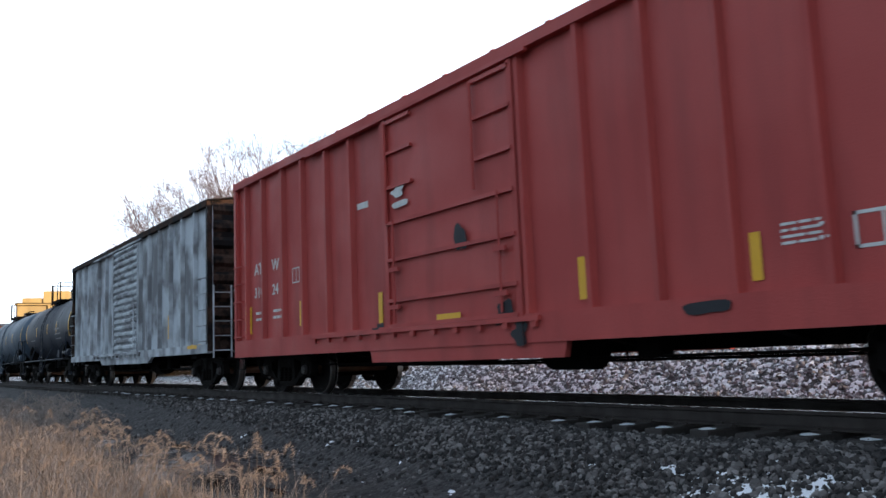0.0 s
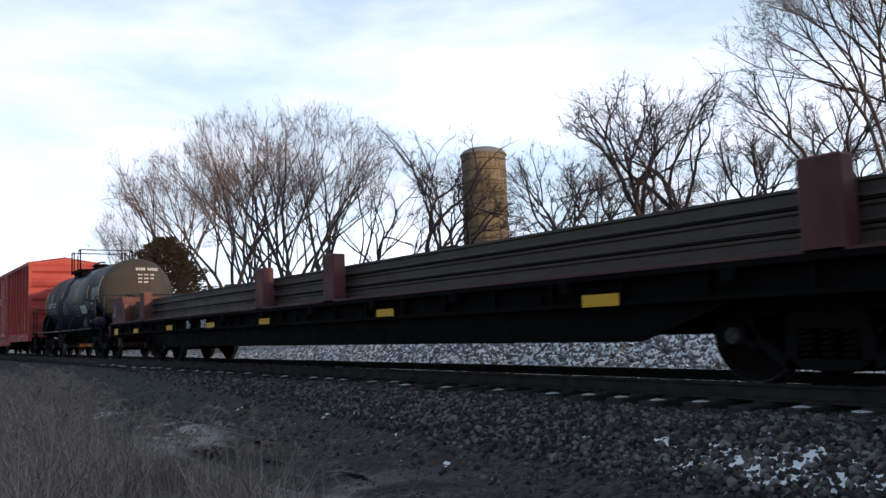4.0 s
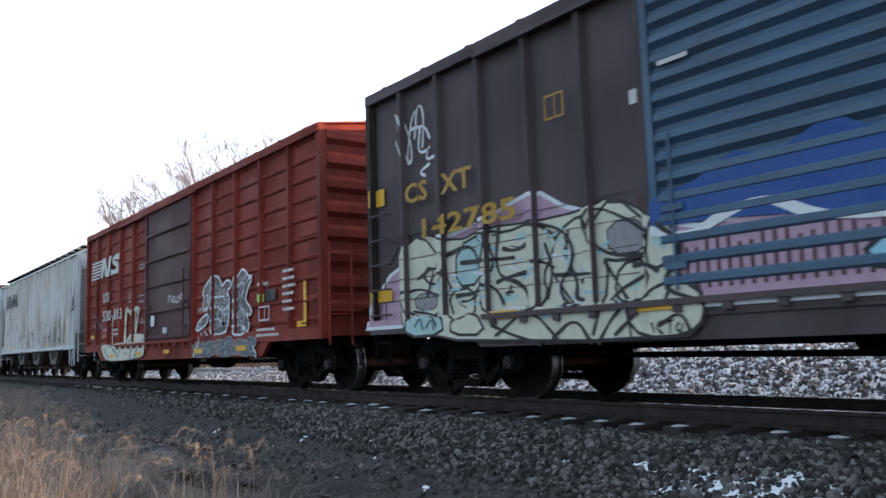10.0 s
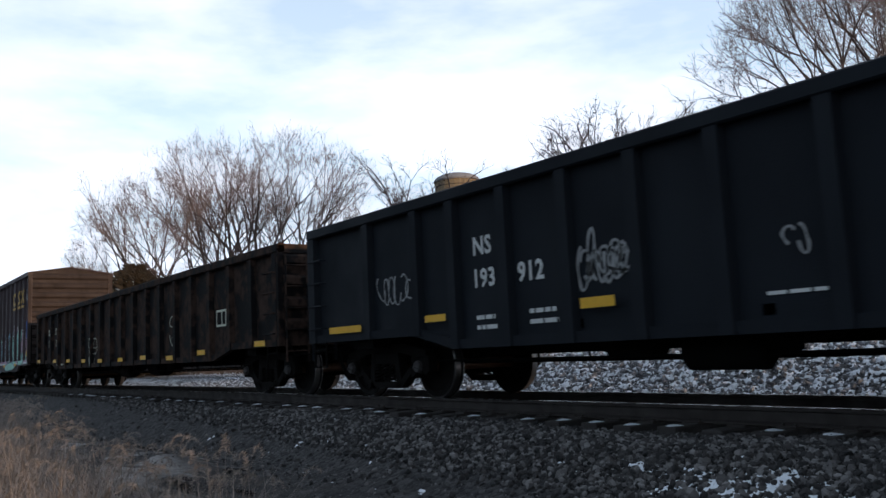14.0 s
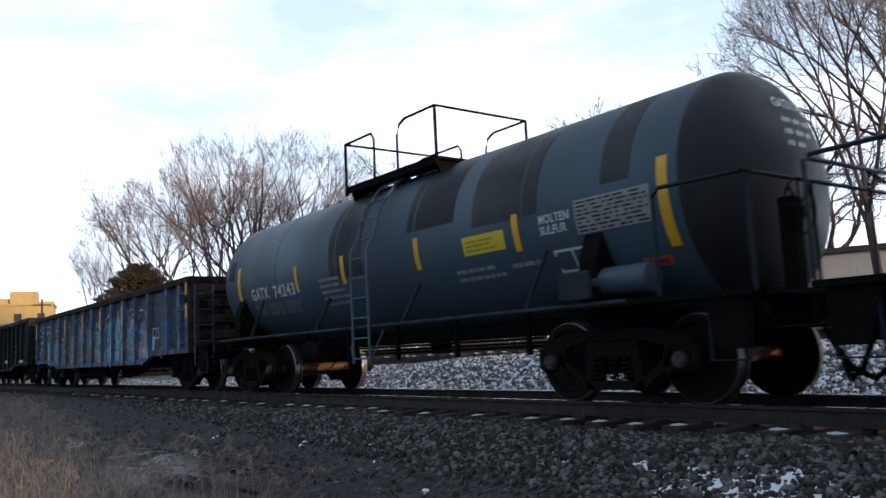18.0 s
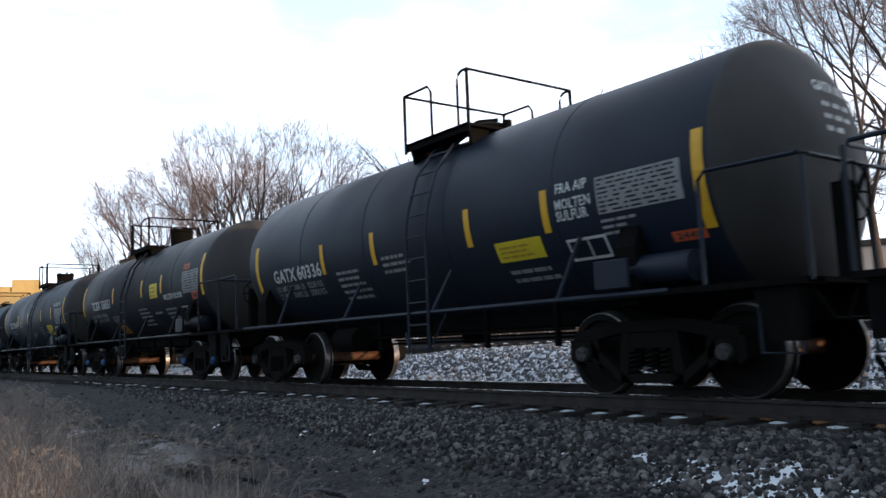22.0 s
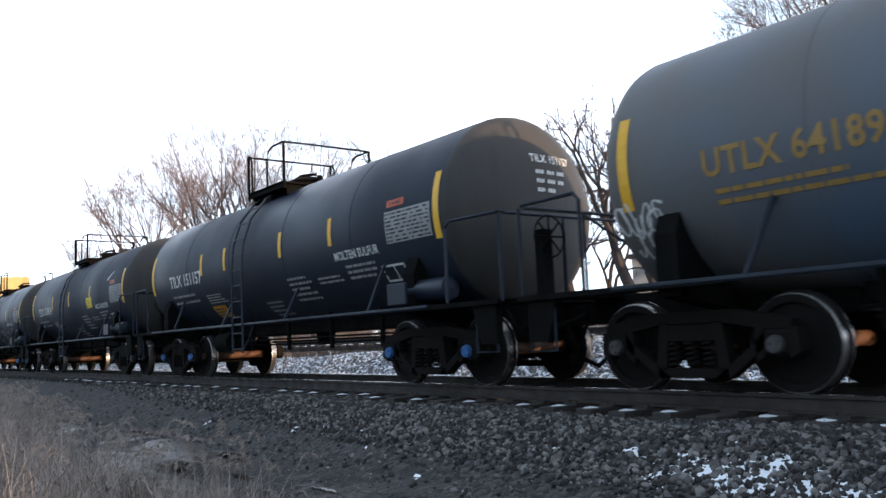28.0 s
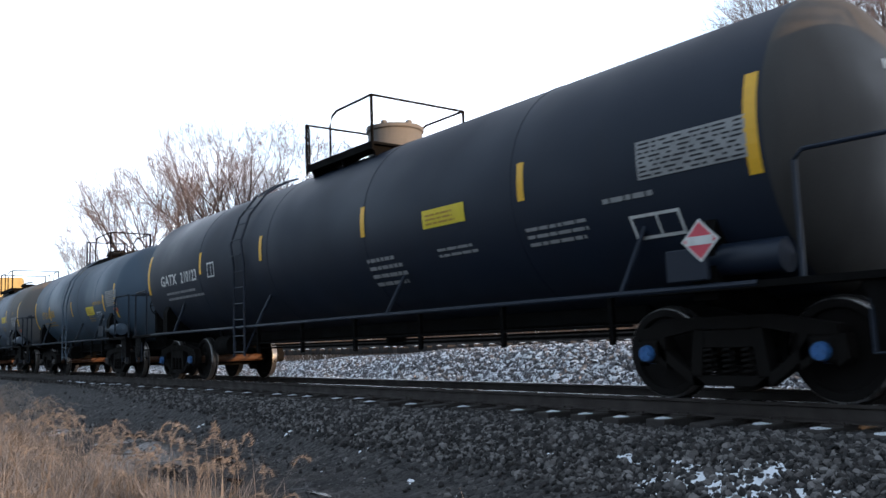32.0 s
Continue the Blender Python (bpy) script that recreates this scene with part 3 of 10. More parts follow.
stone_grey = bpy.data.materials.new("broken grey ballast stone")
stone_grey.use_nodes = True
_nt = stone_grey.node_tree
_geo = _nt.nodes.new("ShaderNodeNewGeometry")
_ramp = _nt.nodes.new("ShaderNodeValToRGB")
_ramp.color_ramp.elements[0].color = (0.007, 0.007, 0.008, 1)
_ramp.color_ramp.elements[1].color = (0.25, 0.235, 0.23, 1)
_mid = _ramp.color_ramp.elements.new(0.55)
_mid.color = (0.055, 0.049, 0.048, 1)
_nt.links.new(_geo.outputs["Random Per Island"], _ramp.inputs[0])
_nz = _nt.nodes.new("ShaderNodeTexNoise")
_nz.inputs["Scale"].default_value = 45.0
_mx = _nt.nodes.new("ShaderNodeMix")
_mx.data_type, _mx.blend_type = "RGBA", "MULTIPLY"
_mx.inputs["Factor"].default_value = 0.6
_nt.links.new(_ramp.outputs[0], _mx.inputs["A"])
_nt.links.new(_nz.outputs[0], _mx.inputs["B"])
_nt.links.new(_mx.outputs["Result"], _nt.nodes["Principled BSDF"].inputs["Base Color"])
_nt.nodes["Principled BSDF"].inputs["Roughness"].default_value = 0.85
stone_far = material("pale weathered ballast", (0.21, 0.215, 0.235), (0.10, 0.105, 0.12), 0.85, size=9.0, amount=0.9, grime=(0.34, 0.33, 0.32), grime_amount=0.4, streak=0.0)
vary_pieces(stone_far, 0.45, 1.5)
snow_mat = material("granular old snow", (0.80, 0.83, 0.88), (0.70, 0.74, 0.80), 0.7, size=6.0, amount=0.4, grime=(0.45, 0.46, 0.48), grime_amount=0.2, streak=0, bump=0.5)


def stones(name, mat, label, x0, x1, y0, y1, count, r0, r1, seed, dens=None):
    """Angular stones scattered on the ground, one mesh."""
    rnd = random.Random(seed)
    t = (1 + 5 ** 0.5) / 2
    ico = np.array([(-1, t, 0), (1, t, 0), (-1, -t, 0), (1, -t, 0), (0, -1, t), (0, 1, t), (0, -1, -t), (0, 1, -t), (t, 0, -1), (t, 0, 1), (-t, 0, -1), (-t, 0, 1)]) / 1.9
    tri = np.array([(0, 11, 5), (0, 5, 1), (0, 1, 7), (0, 7, 10), (0, 10, 11), (1, 5, 9), (5, 11, 4), (11, 10, 2), (10, 7, 6), (7, 1, 8), (3, 9, 4), (3, 4, 2), (3, 2, 6), (3, 6, 8), (3, 8, 9), (4, 9, 5), (2, 4, 11), (6, 2, 10), (8, 6, 7), (9, 8, 1)])
    gen = np.random.default_rng(seed)
    vs, fs = [], []
    k = 0
    while k < count:
        x, y = rnd.uniform(x0, x1), rnd.uniform(y0, y1)
        if dens and rnd.random() > dens(x, y):
            continue
        r = r0 + (r1 - r0) * rnd.random() ** 2
        p = ico * gen.uniform(0.55, 1.2, (12, 1)) * gen.uniform(0.65, 1.25, (1, 3)) * r
        q = Euler((rnd.uniform(0, 6.3), rnd.uniform(0, 6.3), rnd.uniform(0, 6.3))).to_matrix()
        vs.append(p @ np.array(q).T + (x, y, ground_z(x, y) + r * 0.25))
        fs.append(tri + 12 * k)
        k += 1
    me = bpy.data.meshes.new(name)
    me.from_pydata(np.concatenate(vs).tolist(), [], np.concatenate(fs).tolist())
    me.materials.append(mat)
    ob = new(name, me)
    return tagged(ob, label, "gravel", kind="stuff")


stones("ballast_stones", stone_grey, "loose dark grey crushed stone on the near ballast shoulder", -26, -1.5, 4.6, 6.75, 30000, 0.013, 0.047, 5, lambda x, y: min(1.0, 0.03 + ease(5.0, 5.5, y + 0.05 * (x + 5))) * (0.25 + 0.75 * ease(-22, -9, x)))
stones("lane_gravel", stone_grey, "scattered small stones on the dark dirt lane", -24, -2.5, 2.2, 5.1, 9000, 0.004, 0.017, 6, lambda x, y: 0.12 + 0.88 * ease(-0.05, 0.25, CLUMP((x * 0.7, y * 1.3, 5), 1, 2, 3) + 0.5 * ease(4.3, 5.0, y)))
stones("bank_stones", stone_far, "pale grey crushed stone on the bank of the second track", -34, 9, 10.2, 14.0, 34000, 0.02, 0.055, 7)


def snow_field(name, label, x0, x1, y0, y1, cell, amount, lift):
    """Thin old snow lying between the stones: patches of a fine grid where amount(x, y) is above nought."""
    nx, ny = int((x1 - x0) / cell), int((y1 - y0) / cell)
    idx, verts, faces = {}, [], []

    def corner(i, j):
        if (i, j) not in idx:
            x, y = x0 + i * cell, y0 + j * cell
            a = amount(x, y)
            idx[i, j] = len(verts)
            verts.append((x, y, ground_z(x, y) - 0.01 + lift * min(1.0, max(0.0, a * 7))))
        return idx[i, j]
    keep = [[amount(x0 + (i + 0.5) * cell, y0 + (j + 0.5) * cell) > 0 for i in range(nx)] for j in range(ny)]
    for j in range(ny):
        for i in range(nx):
            if keep[j][i]:
                faces.append((corner(i, j), corner(i + 1, j), corner(i + 1, j + 1), corner(i, j + 1)))
    me = bpy.data.meshes.new(name)
    me.from_pydata(verts, [], faces)
    me.materials.append(snow_mat)
    me.polygons.foreach_set("use_smooth", [True] * len(me.polygons))
    tagged(new(name, me), label, "snow", kind="stuff")


def near_snow(x, y):
    n = CLUMP((x * 2.0 + y * 1.2, y * 3.6, 4.0), 0.6, 2.1, 6)
    drift = ease(-5.3, -4.3, x) * ease(5.90, 5.64, y) * ease(5.10, 5.32, y) * (1.06 + 0.26 * ease(-4.2, -3.0, x))
    return n - 0.80 + 0.74 * drift + 0.12 * ease(5.75, 5.6, y) * ease(5.3, 5.45, y)


def far_snow(x, y):
    n = CLUMP((x * 6.0, y * 13.0, 9.0), 0.75, 2.1, 4)
    return n - 0.13 + 0.55 * math.exp(-((y - 10.5) / 0.28) ** 2) + 0.2 * ease(13.0, 13.6, y)


snow_field("snow_patches", "thin granular snow lying among the near ballast stones", -14, -1.5, 4.5, 6.4, 0.022, near_snow, 0.024)
snow_field("bank_snow", "patchy snow over the pale stones of the bank", -34, 9, 10.1, 14.0, 0.035, far_snow, 0.05)


def puddle(x, y, rx, ry, seed):
    """A thin sheet of melt water lying in the lane."""
    rnd = random.Random(seed)
    ph = [rnd.uniform(0, 6.3) for _ in range(4)]
    z = sum(ground_z(x + dx, y + dy) for dx in (-rx, 0, rx) for dy in (-ry, 0, ry)) / 9 + 0.016
    pts = []
    for k in range(40):
        a = 2 * math.pi * k / 40
        r = 1 + 0.22 * math.sin(2 * a + ph[0]) + 0.16 * math.sin(3 * a + ph[1]) + 0.12 * math.sin(5 * a + ph[2]) + 0.06 * math.sin(9 * a + ph[3])
        pts.append((x + rx * r * math.cos(a), y + ry * r * math.sin(a), z))
    g = Geo()
    g.add([(x, y, z)] + pts, [(0, 1 + k, 1 + (k + 1) % 40) for k in range(40)])
    tagged(part("puddle", g, puddle_water), "shallow melt water lying in the dark lane", "puddle", kind="structure")


puddle_water = material("dark melt water", (0.012, 0.013, 0.016), (0.02, 0.02, 0.022), 0.12, size=3.0, bump=0.0)
for k, row in enumerate(((-10.4, 4.3, 0.45, 0.10), (-11.8, 4.35, 0.4, 0.07), (-10.1, 3.4, 0.55, 0.16), (-7.4, 4.08, 0.22, 0.05), (-13.5, 4.25, 0.7, 0.08), (-9.0, 3.9, 0.3, 0.06))):
    puddle(*row, k)


def build_track(name, yc, z, label, x0, x1, tie0, tie1):
    tr = thing(name, label, "railway track", kind="structure", at=(0, yc, z))
    rail = [(-0.07, -0.17), (0.07, -0.17), (0.07, -0.155), (0.012, -0.135), (0.012, -0.045), (0.036, -0.035), (0.036, -0.004), (0.028, 0.0), (-0.028, 0.0), (-0.036, -0.004), (-0.036, -0.035), (-0.012, -0.045), (-0.012, -0.135), (-0.07, -0.155)]
    g = Geo().prism(rail, "x", x0, x1)
    g.m[2 + 7] = g.m[2 + 6] = g.m[2 + 8] = 1
    me = recalc(g.mesh("rail", [rail_side, rail_head]))
    for s in (-0.7535, 0.7535):
        part("rail", me, None, tr, at=(0, s, 0))
    tie = Geo().cbox(-0.115, 0.115, -1.30, 1.30, -0.35, -0.175, 0.012)
    tme = tie.mesh("tie", tie_wood)
    plate = Geo().box(-0.1, 0.1, -0.17, 0.17, -0.176, -0.158)
    for s in (-1, 1):
        plate.tube([(-0.06, s * 0.1, -0.17), (-0.06, s * 0.1, -0.135)], 0.014, 6).tube([(0.06, s * 0.1, -0.17), (0.06, s * 0.1, -0.135)], 0.014, 6)
    pme = plate.mesh("tie_plate", rail_side)
    sg = Geo()
    ring = [(0.085 * math.cos(a) * (1 + 0.25 * math.sin(3 * a)), 0.11 * math.sin(a) * (1 + 0.2 * math.cos(2 * a + 1))) for a in [0.7 * k for k in range(9)]]
    sg.add([(0, 0, 0.02)] + [(u, v, 0.003) for u, v in ring], [(0, 1 + k, 1 + (k + 1) % 9) for k in range(9)])
    sme = sg.mesh("tie_snow", snow_mat, True, 80)
    rnd = random.Random(4)
    n = int((tie1 - tie0) / 0.53)
    for i in range(n):
        t = part("tie", tme, None, tr, at=(tie0 + 0.53 * i + rnd.uniform(-0.03, 0.03), rnd.uniform(-0.05, 0.05), rnd.uniform(-0.015, 0.005)))
        t.rotation_euler = (0, 0, rnd.uniform(-0.02, 0.02))
        if -30 < t.location.x < 4:
            part("tie_plate", pme, None, t, at=(0, -0.7535, 0))
            if i % 2 == 0 or rnd.random() < 0.35:
                part("tie_snow", sme, None, t, at=(rnd.uniform(-0.02, 0.02), -1.17 + rnd.uniform(-0.05, 0.08), -0.176))
    return tr


build_track("railway_track", YC, 0.0, "running track with polished rails on dark timber ties", -600, 300, -90, 16)
build_track("second_track", YC2, ground_z(0, YC2) + 0.24, "parallel track on a low stone bank behind the train", -500, 300, -60, 14)

# ---- freight cars: running gear ----
WR = 0.46            # wheel radius
AXLE = 0.91          # half of a truck's wheelbase
SIDE = -1.55         # near face of the car bodies, from the centre of the track
WHEELSETS = []
BANDS = {}           # car: strips (x0, x1, y) of its near side, posts and sheets
CARS = []            # (car, x of its centre when the clip starts)


def wheelset_mesh(cap):
    g = Geo()
    for s in (-1, 1):
        prof = [(0.0, 0.09), (0.0, 0.13), (0.035, 0.16), (0.045, 0.36), (0.0, 0.375), (-0.005, 0.43), (0.0, WR - 0.012), (0.012, WR), (0.10, WR + 0.003), (0.115, WR + 0.03), (0.138, WR + 0.028), (0.142, 0.40), (0.09, 0.36), (0.085, 0.16), (0.142, 0.13), (0.142, 0.08)]
        g.lathe([(s * (0.79 - a), r) for a, r in prof], "y", n=30, slots=[0, 0, 0, 0, 0, 0, 1, 1, 0, 1, 0, 0, 0, 0, 0])
        g.slot = 2
        g.lathe([(s * 1.14, 0.001), (s * 1.14, 0.075), (s * 1.10, 0.085), (s * 1.06, 0.09), (s * 1.06, 0.105), (s * 0.90, 0.105), (s * 0.90, 0.07)], "y", n=14)
        for k in range(3):
            a = 2.1 * k
            g.tube([(0.045 * math.cos(a), s * 1.13, 0.045 * math.sin(a)), (0.045 * math.cos(a), s * 1.16, 0.045 * math.sin(a))], 0.016, 6)
        g.slot = 0
    g.slot = 3
    g.lathe([(-0.92, 0.07), (-0.66, 0.085), (-0.5, 0.08), (0.5, 0.08), (0.66, 0.085), (0.92, 0.07)], "y", n=14)
    return g.mesh("wheelset", [wheel_steel, tread_steel, cap, axle_orange], smooth=True)


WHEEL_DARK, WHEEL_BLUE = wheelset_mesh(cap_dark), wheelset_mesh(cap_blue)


def frame_mesh():
    """Cast side frame of a truck: arched top chord, slanting tension members, two window openings and a spring pocket."""
    g = Geo()
    a, b = -0.075, 0.075
    half = [
        [(0.0, 0.80), (0.0, 0.68), (0.36, 0.68), (0.80, 0.60), (1.06, 0.60), (1.06, 0.69), (0.84, 0.73), (0.45, 0.80)],
        [(0.80, 0.61), (0.80, 0.36), (0.70, 0.30), (0.70, 0.61)],
        [(1.12, 0.61), (1.13, 0.40), (1.03, 0.33), (1.02, 0.61)],
        [(0.72, 0.50), (0.80, 0.60), (0.80, 0.44), (0.40, 0.15), (0.25, 0.15)],
        [(0.25, 0.69), (0.36, 0.69), (0.42, 0.26), (0.30, 0.22)],
        [(0.0, 0.15), (0.40, 0.15), (0.40, 0.245), (0.0, 0.245)],
    ]
    for poly in half:
        for s in (1, -1):
            g.prism([(x * s, z) for x, z in poly][::s], "y", a, b)
    for s in (1, -1):
        g.cbox(s * AXLE - 0.13, s * AXLE + 0.13, -0.09, 0.11, 0.36, 0.60, 0.03)
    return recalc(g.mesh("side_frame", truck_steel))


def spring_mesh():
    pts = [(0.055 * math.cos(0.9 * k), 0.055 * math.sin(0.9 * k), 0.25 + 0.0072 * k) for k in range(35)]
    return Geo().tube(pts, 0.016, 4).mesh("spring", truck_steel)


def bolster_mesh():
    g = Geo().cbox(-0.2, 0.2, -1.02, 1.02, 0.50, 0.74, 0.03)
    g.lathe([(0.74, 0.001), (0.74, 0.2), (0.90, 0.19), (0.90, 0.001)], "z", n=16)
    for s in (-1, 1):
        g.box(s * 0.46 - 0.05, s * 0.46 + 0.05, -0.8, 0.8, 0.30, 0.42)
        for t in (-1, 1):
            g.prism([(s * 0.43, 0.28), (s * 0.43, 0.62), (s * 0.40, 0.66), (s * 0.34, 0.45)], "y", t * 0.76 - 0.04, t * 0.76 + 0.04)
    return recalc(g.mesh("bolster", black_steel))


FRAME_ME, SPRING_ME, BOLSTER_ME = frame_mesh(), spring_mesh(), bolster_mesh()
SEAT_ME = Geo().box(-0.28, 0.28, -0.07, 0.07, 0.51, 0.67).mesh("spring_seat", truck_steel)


def truck(car, x, blue=False):
    t = part("truck", BOLSTER_ME, None, car, "four-wheel freight truck with cast side frames", at=(x, 0, 0))
    for s in (-1, 1):
        f = part("side_frame", FRAME_ME, None, t, at=(0, s * 1.0, 0))
        f.rotation_euler = (0, 0, 0 if s < 0 else math.pi)
        for x2 in (-0.2, 0.0, 0.2):
            part("spring", SPRING_ME, None, t, at=(x2, s * 1.0 - 0.05, 0))
        part("spring_seat", SEAT_ME, None, t, at=(0, s * 1.0, 0))
        w = part("wheelset", WHEEL_BLUE if blue else WHEEL_DARK, None, t, "wheelset with blue bearing caps" if blue else "", at=(s * AXLE, 0, WR))
        WHEELSETS.append((w, s))


def coupler(car, x, s):
    """Knuckle coupler, uncoupling rod and air hose at one end (s: +1 or -1)."""
    g = Geo().box(min(x - s * 0.9, x + s * 0.25), max(x - s * 0.9, x + s * 0.25), -0.09, 0.09, 0.78, 0.94)
    g.prism([(x + s * 0.2, -0.14), (x + s * 0.45, -0.16), (x + s * 0.50, -0.02), (x + s * 0.40, 0.04), (x + s * 0.42, 0.14), (x + s * 0.2, 0.14)][::int(s)], "z", 0.74, 0.98)
    part("coupler", recalc(g.mesh("coupler", black_steel)), None, car)
    h = Geo().tube([(x, -0.35, 0.75), (x + s * 0.1, -0.36, 0.55), (x + s * 0.22, -0.32, 0.32), (x + s * 0.38, -0.22, 0.22), (x + s * 0.5, -0.12, 0.36)], 0.032, 7)
    part("air_hose", h, black_steel, car, smooth=True)
    r = Geo().tube([(x, -1.35, 0.95), (x + s * 0.12, -1.3, 0.72), (x + s * 0.12, -0.7, 0.72), (x + s * 0.15, -0.2, 0.85)], 0.016, 6)
    part("uncoupling_rod", r, black_steel, car)


def ladder(x, y, z0, z1, n, axis="x", w=0.42, r=0.014):
    """Two stiles and n rungs standing in the plane of the given axis."""
    g = Geo()

    def at(u, z):
        return (x + u, y, z) if axis == "x" else (x, y + u, z)
    for u in (0, w):
        g.tube([at(u, z0), at(u, z1)], r * 1.5, 5)
    for i in range(n):
        z = z0 + (z1 - z0) * (i + 0.5) / n
        g.tube([at(0, z), at(w, z)], r, 5)
    return g


def stirrup(car, x, mat, z=1.0):
    g = Geo().tube([(x, SIDE + 0.05, z), (x, SIDE + 0.04, z - 0.5), (x + 0.36, SIDE + 0.04, z - 0.5), (x + 0.36, SIDE + 0.05, z)], 0.02, 5)
    g.tube([(x, SIDE + 0.04, z - 0.24), (x + 0.36, SIDE + 0.04, z - 0.24)], 0.015, 5)
    part("step", g, mat, car)


def underframe(car, x0, x1, tc, z=0.98, gear=True):
    """Centre sill, crossbearers, brake cylinder, reservoir and piping."""
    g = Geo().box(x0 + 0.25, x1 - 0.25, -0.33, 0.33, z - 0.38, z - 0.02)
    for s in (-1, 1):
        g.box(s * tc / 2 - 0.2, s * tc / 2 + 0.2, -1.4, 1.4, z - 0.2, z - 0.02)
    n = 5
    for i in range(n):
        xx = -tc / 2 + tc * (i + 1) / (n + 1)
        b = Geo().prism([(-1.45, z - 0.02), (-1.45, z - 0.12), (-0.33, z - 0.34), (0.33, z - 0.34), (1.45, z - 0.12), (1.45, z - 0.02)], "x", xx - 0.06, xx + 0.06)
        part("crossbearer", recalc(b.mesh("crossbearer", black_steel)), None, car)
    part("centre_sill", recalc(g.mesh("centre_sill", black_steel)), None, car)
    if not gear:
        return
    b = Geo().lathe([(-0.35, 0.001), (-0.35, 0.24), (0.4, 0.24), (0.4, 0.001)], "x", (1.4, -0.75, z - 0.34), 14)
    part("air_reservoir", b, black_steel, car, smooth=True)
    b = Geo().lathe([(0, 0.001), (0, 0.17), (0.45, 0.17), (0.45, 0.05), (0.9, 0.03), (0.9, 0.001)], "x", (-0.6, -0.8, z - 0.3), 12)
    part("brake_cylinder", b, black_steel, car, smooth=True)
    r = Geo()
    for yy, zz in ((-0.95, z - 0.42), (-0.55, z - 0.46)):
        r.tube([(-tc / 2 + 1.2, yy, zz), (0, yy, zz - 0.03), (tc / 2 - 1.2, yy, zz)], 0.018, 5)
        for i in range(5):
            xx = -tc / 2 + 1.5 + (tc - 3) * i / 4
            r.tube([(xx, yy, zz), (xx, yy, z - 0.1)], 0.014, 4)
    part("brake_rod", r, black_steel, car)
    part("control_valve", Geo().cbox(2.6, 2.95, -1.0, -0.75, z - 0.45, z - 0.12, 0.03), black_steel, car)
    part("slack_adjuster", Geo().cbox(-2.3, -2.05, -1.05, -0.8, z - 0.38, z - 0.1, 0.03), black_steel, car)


def flat_side(off=0.006, y=SIDE):
    return lambda x, z: y - off


def new_car(name, label, category, x_mid, tc, blue=False):
    car = thing(name, label, category, group="cars of the freight train", at=(x_mid, YC, 0))
    for s in (-1, 1):
        truck(car, s * tc / 2, blue)
    CARS.append((car, x_mid))
    return car


def side_bands(posts, w, x0, x1, y_post, y_sheet, door=None):
    """Strips of a car's side from end to end: posts proud of the sheets, and the door."""
    cuts = [(p - w, p + w, y_post) for p in posts if not door or p < door[0] or p > door[1]] + ([door] if door else [])
    out, at = [], x0 - 0.2
    for a, b, y in sorted(cuts):
        if a > at:
            out.append((at, a, y_sheet))
        out.append((max(a, at), b, y))
        at = b
    return out + [(at, x1 + 0.2, y_sheet)]


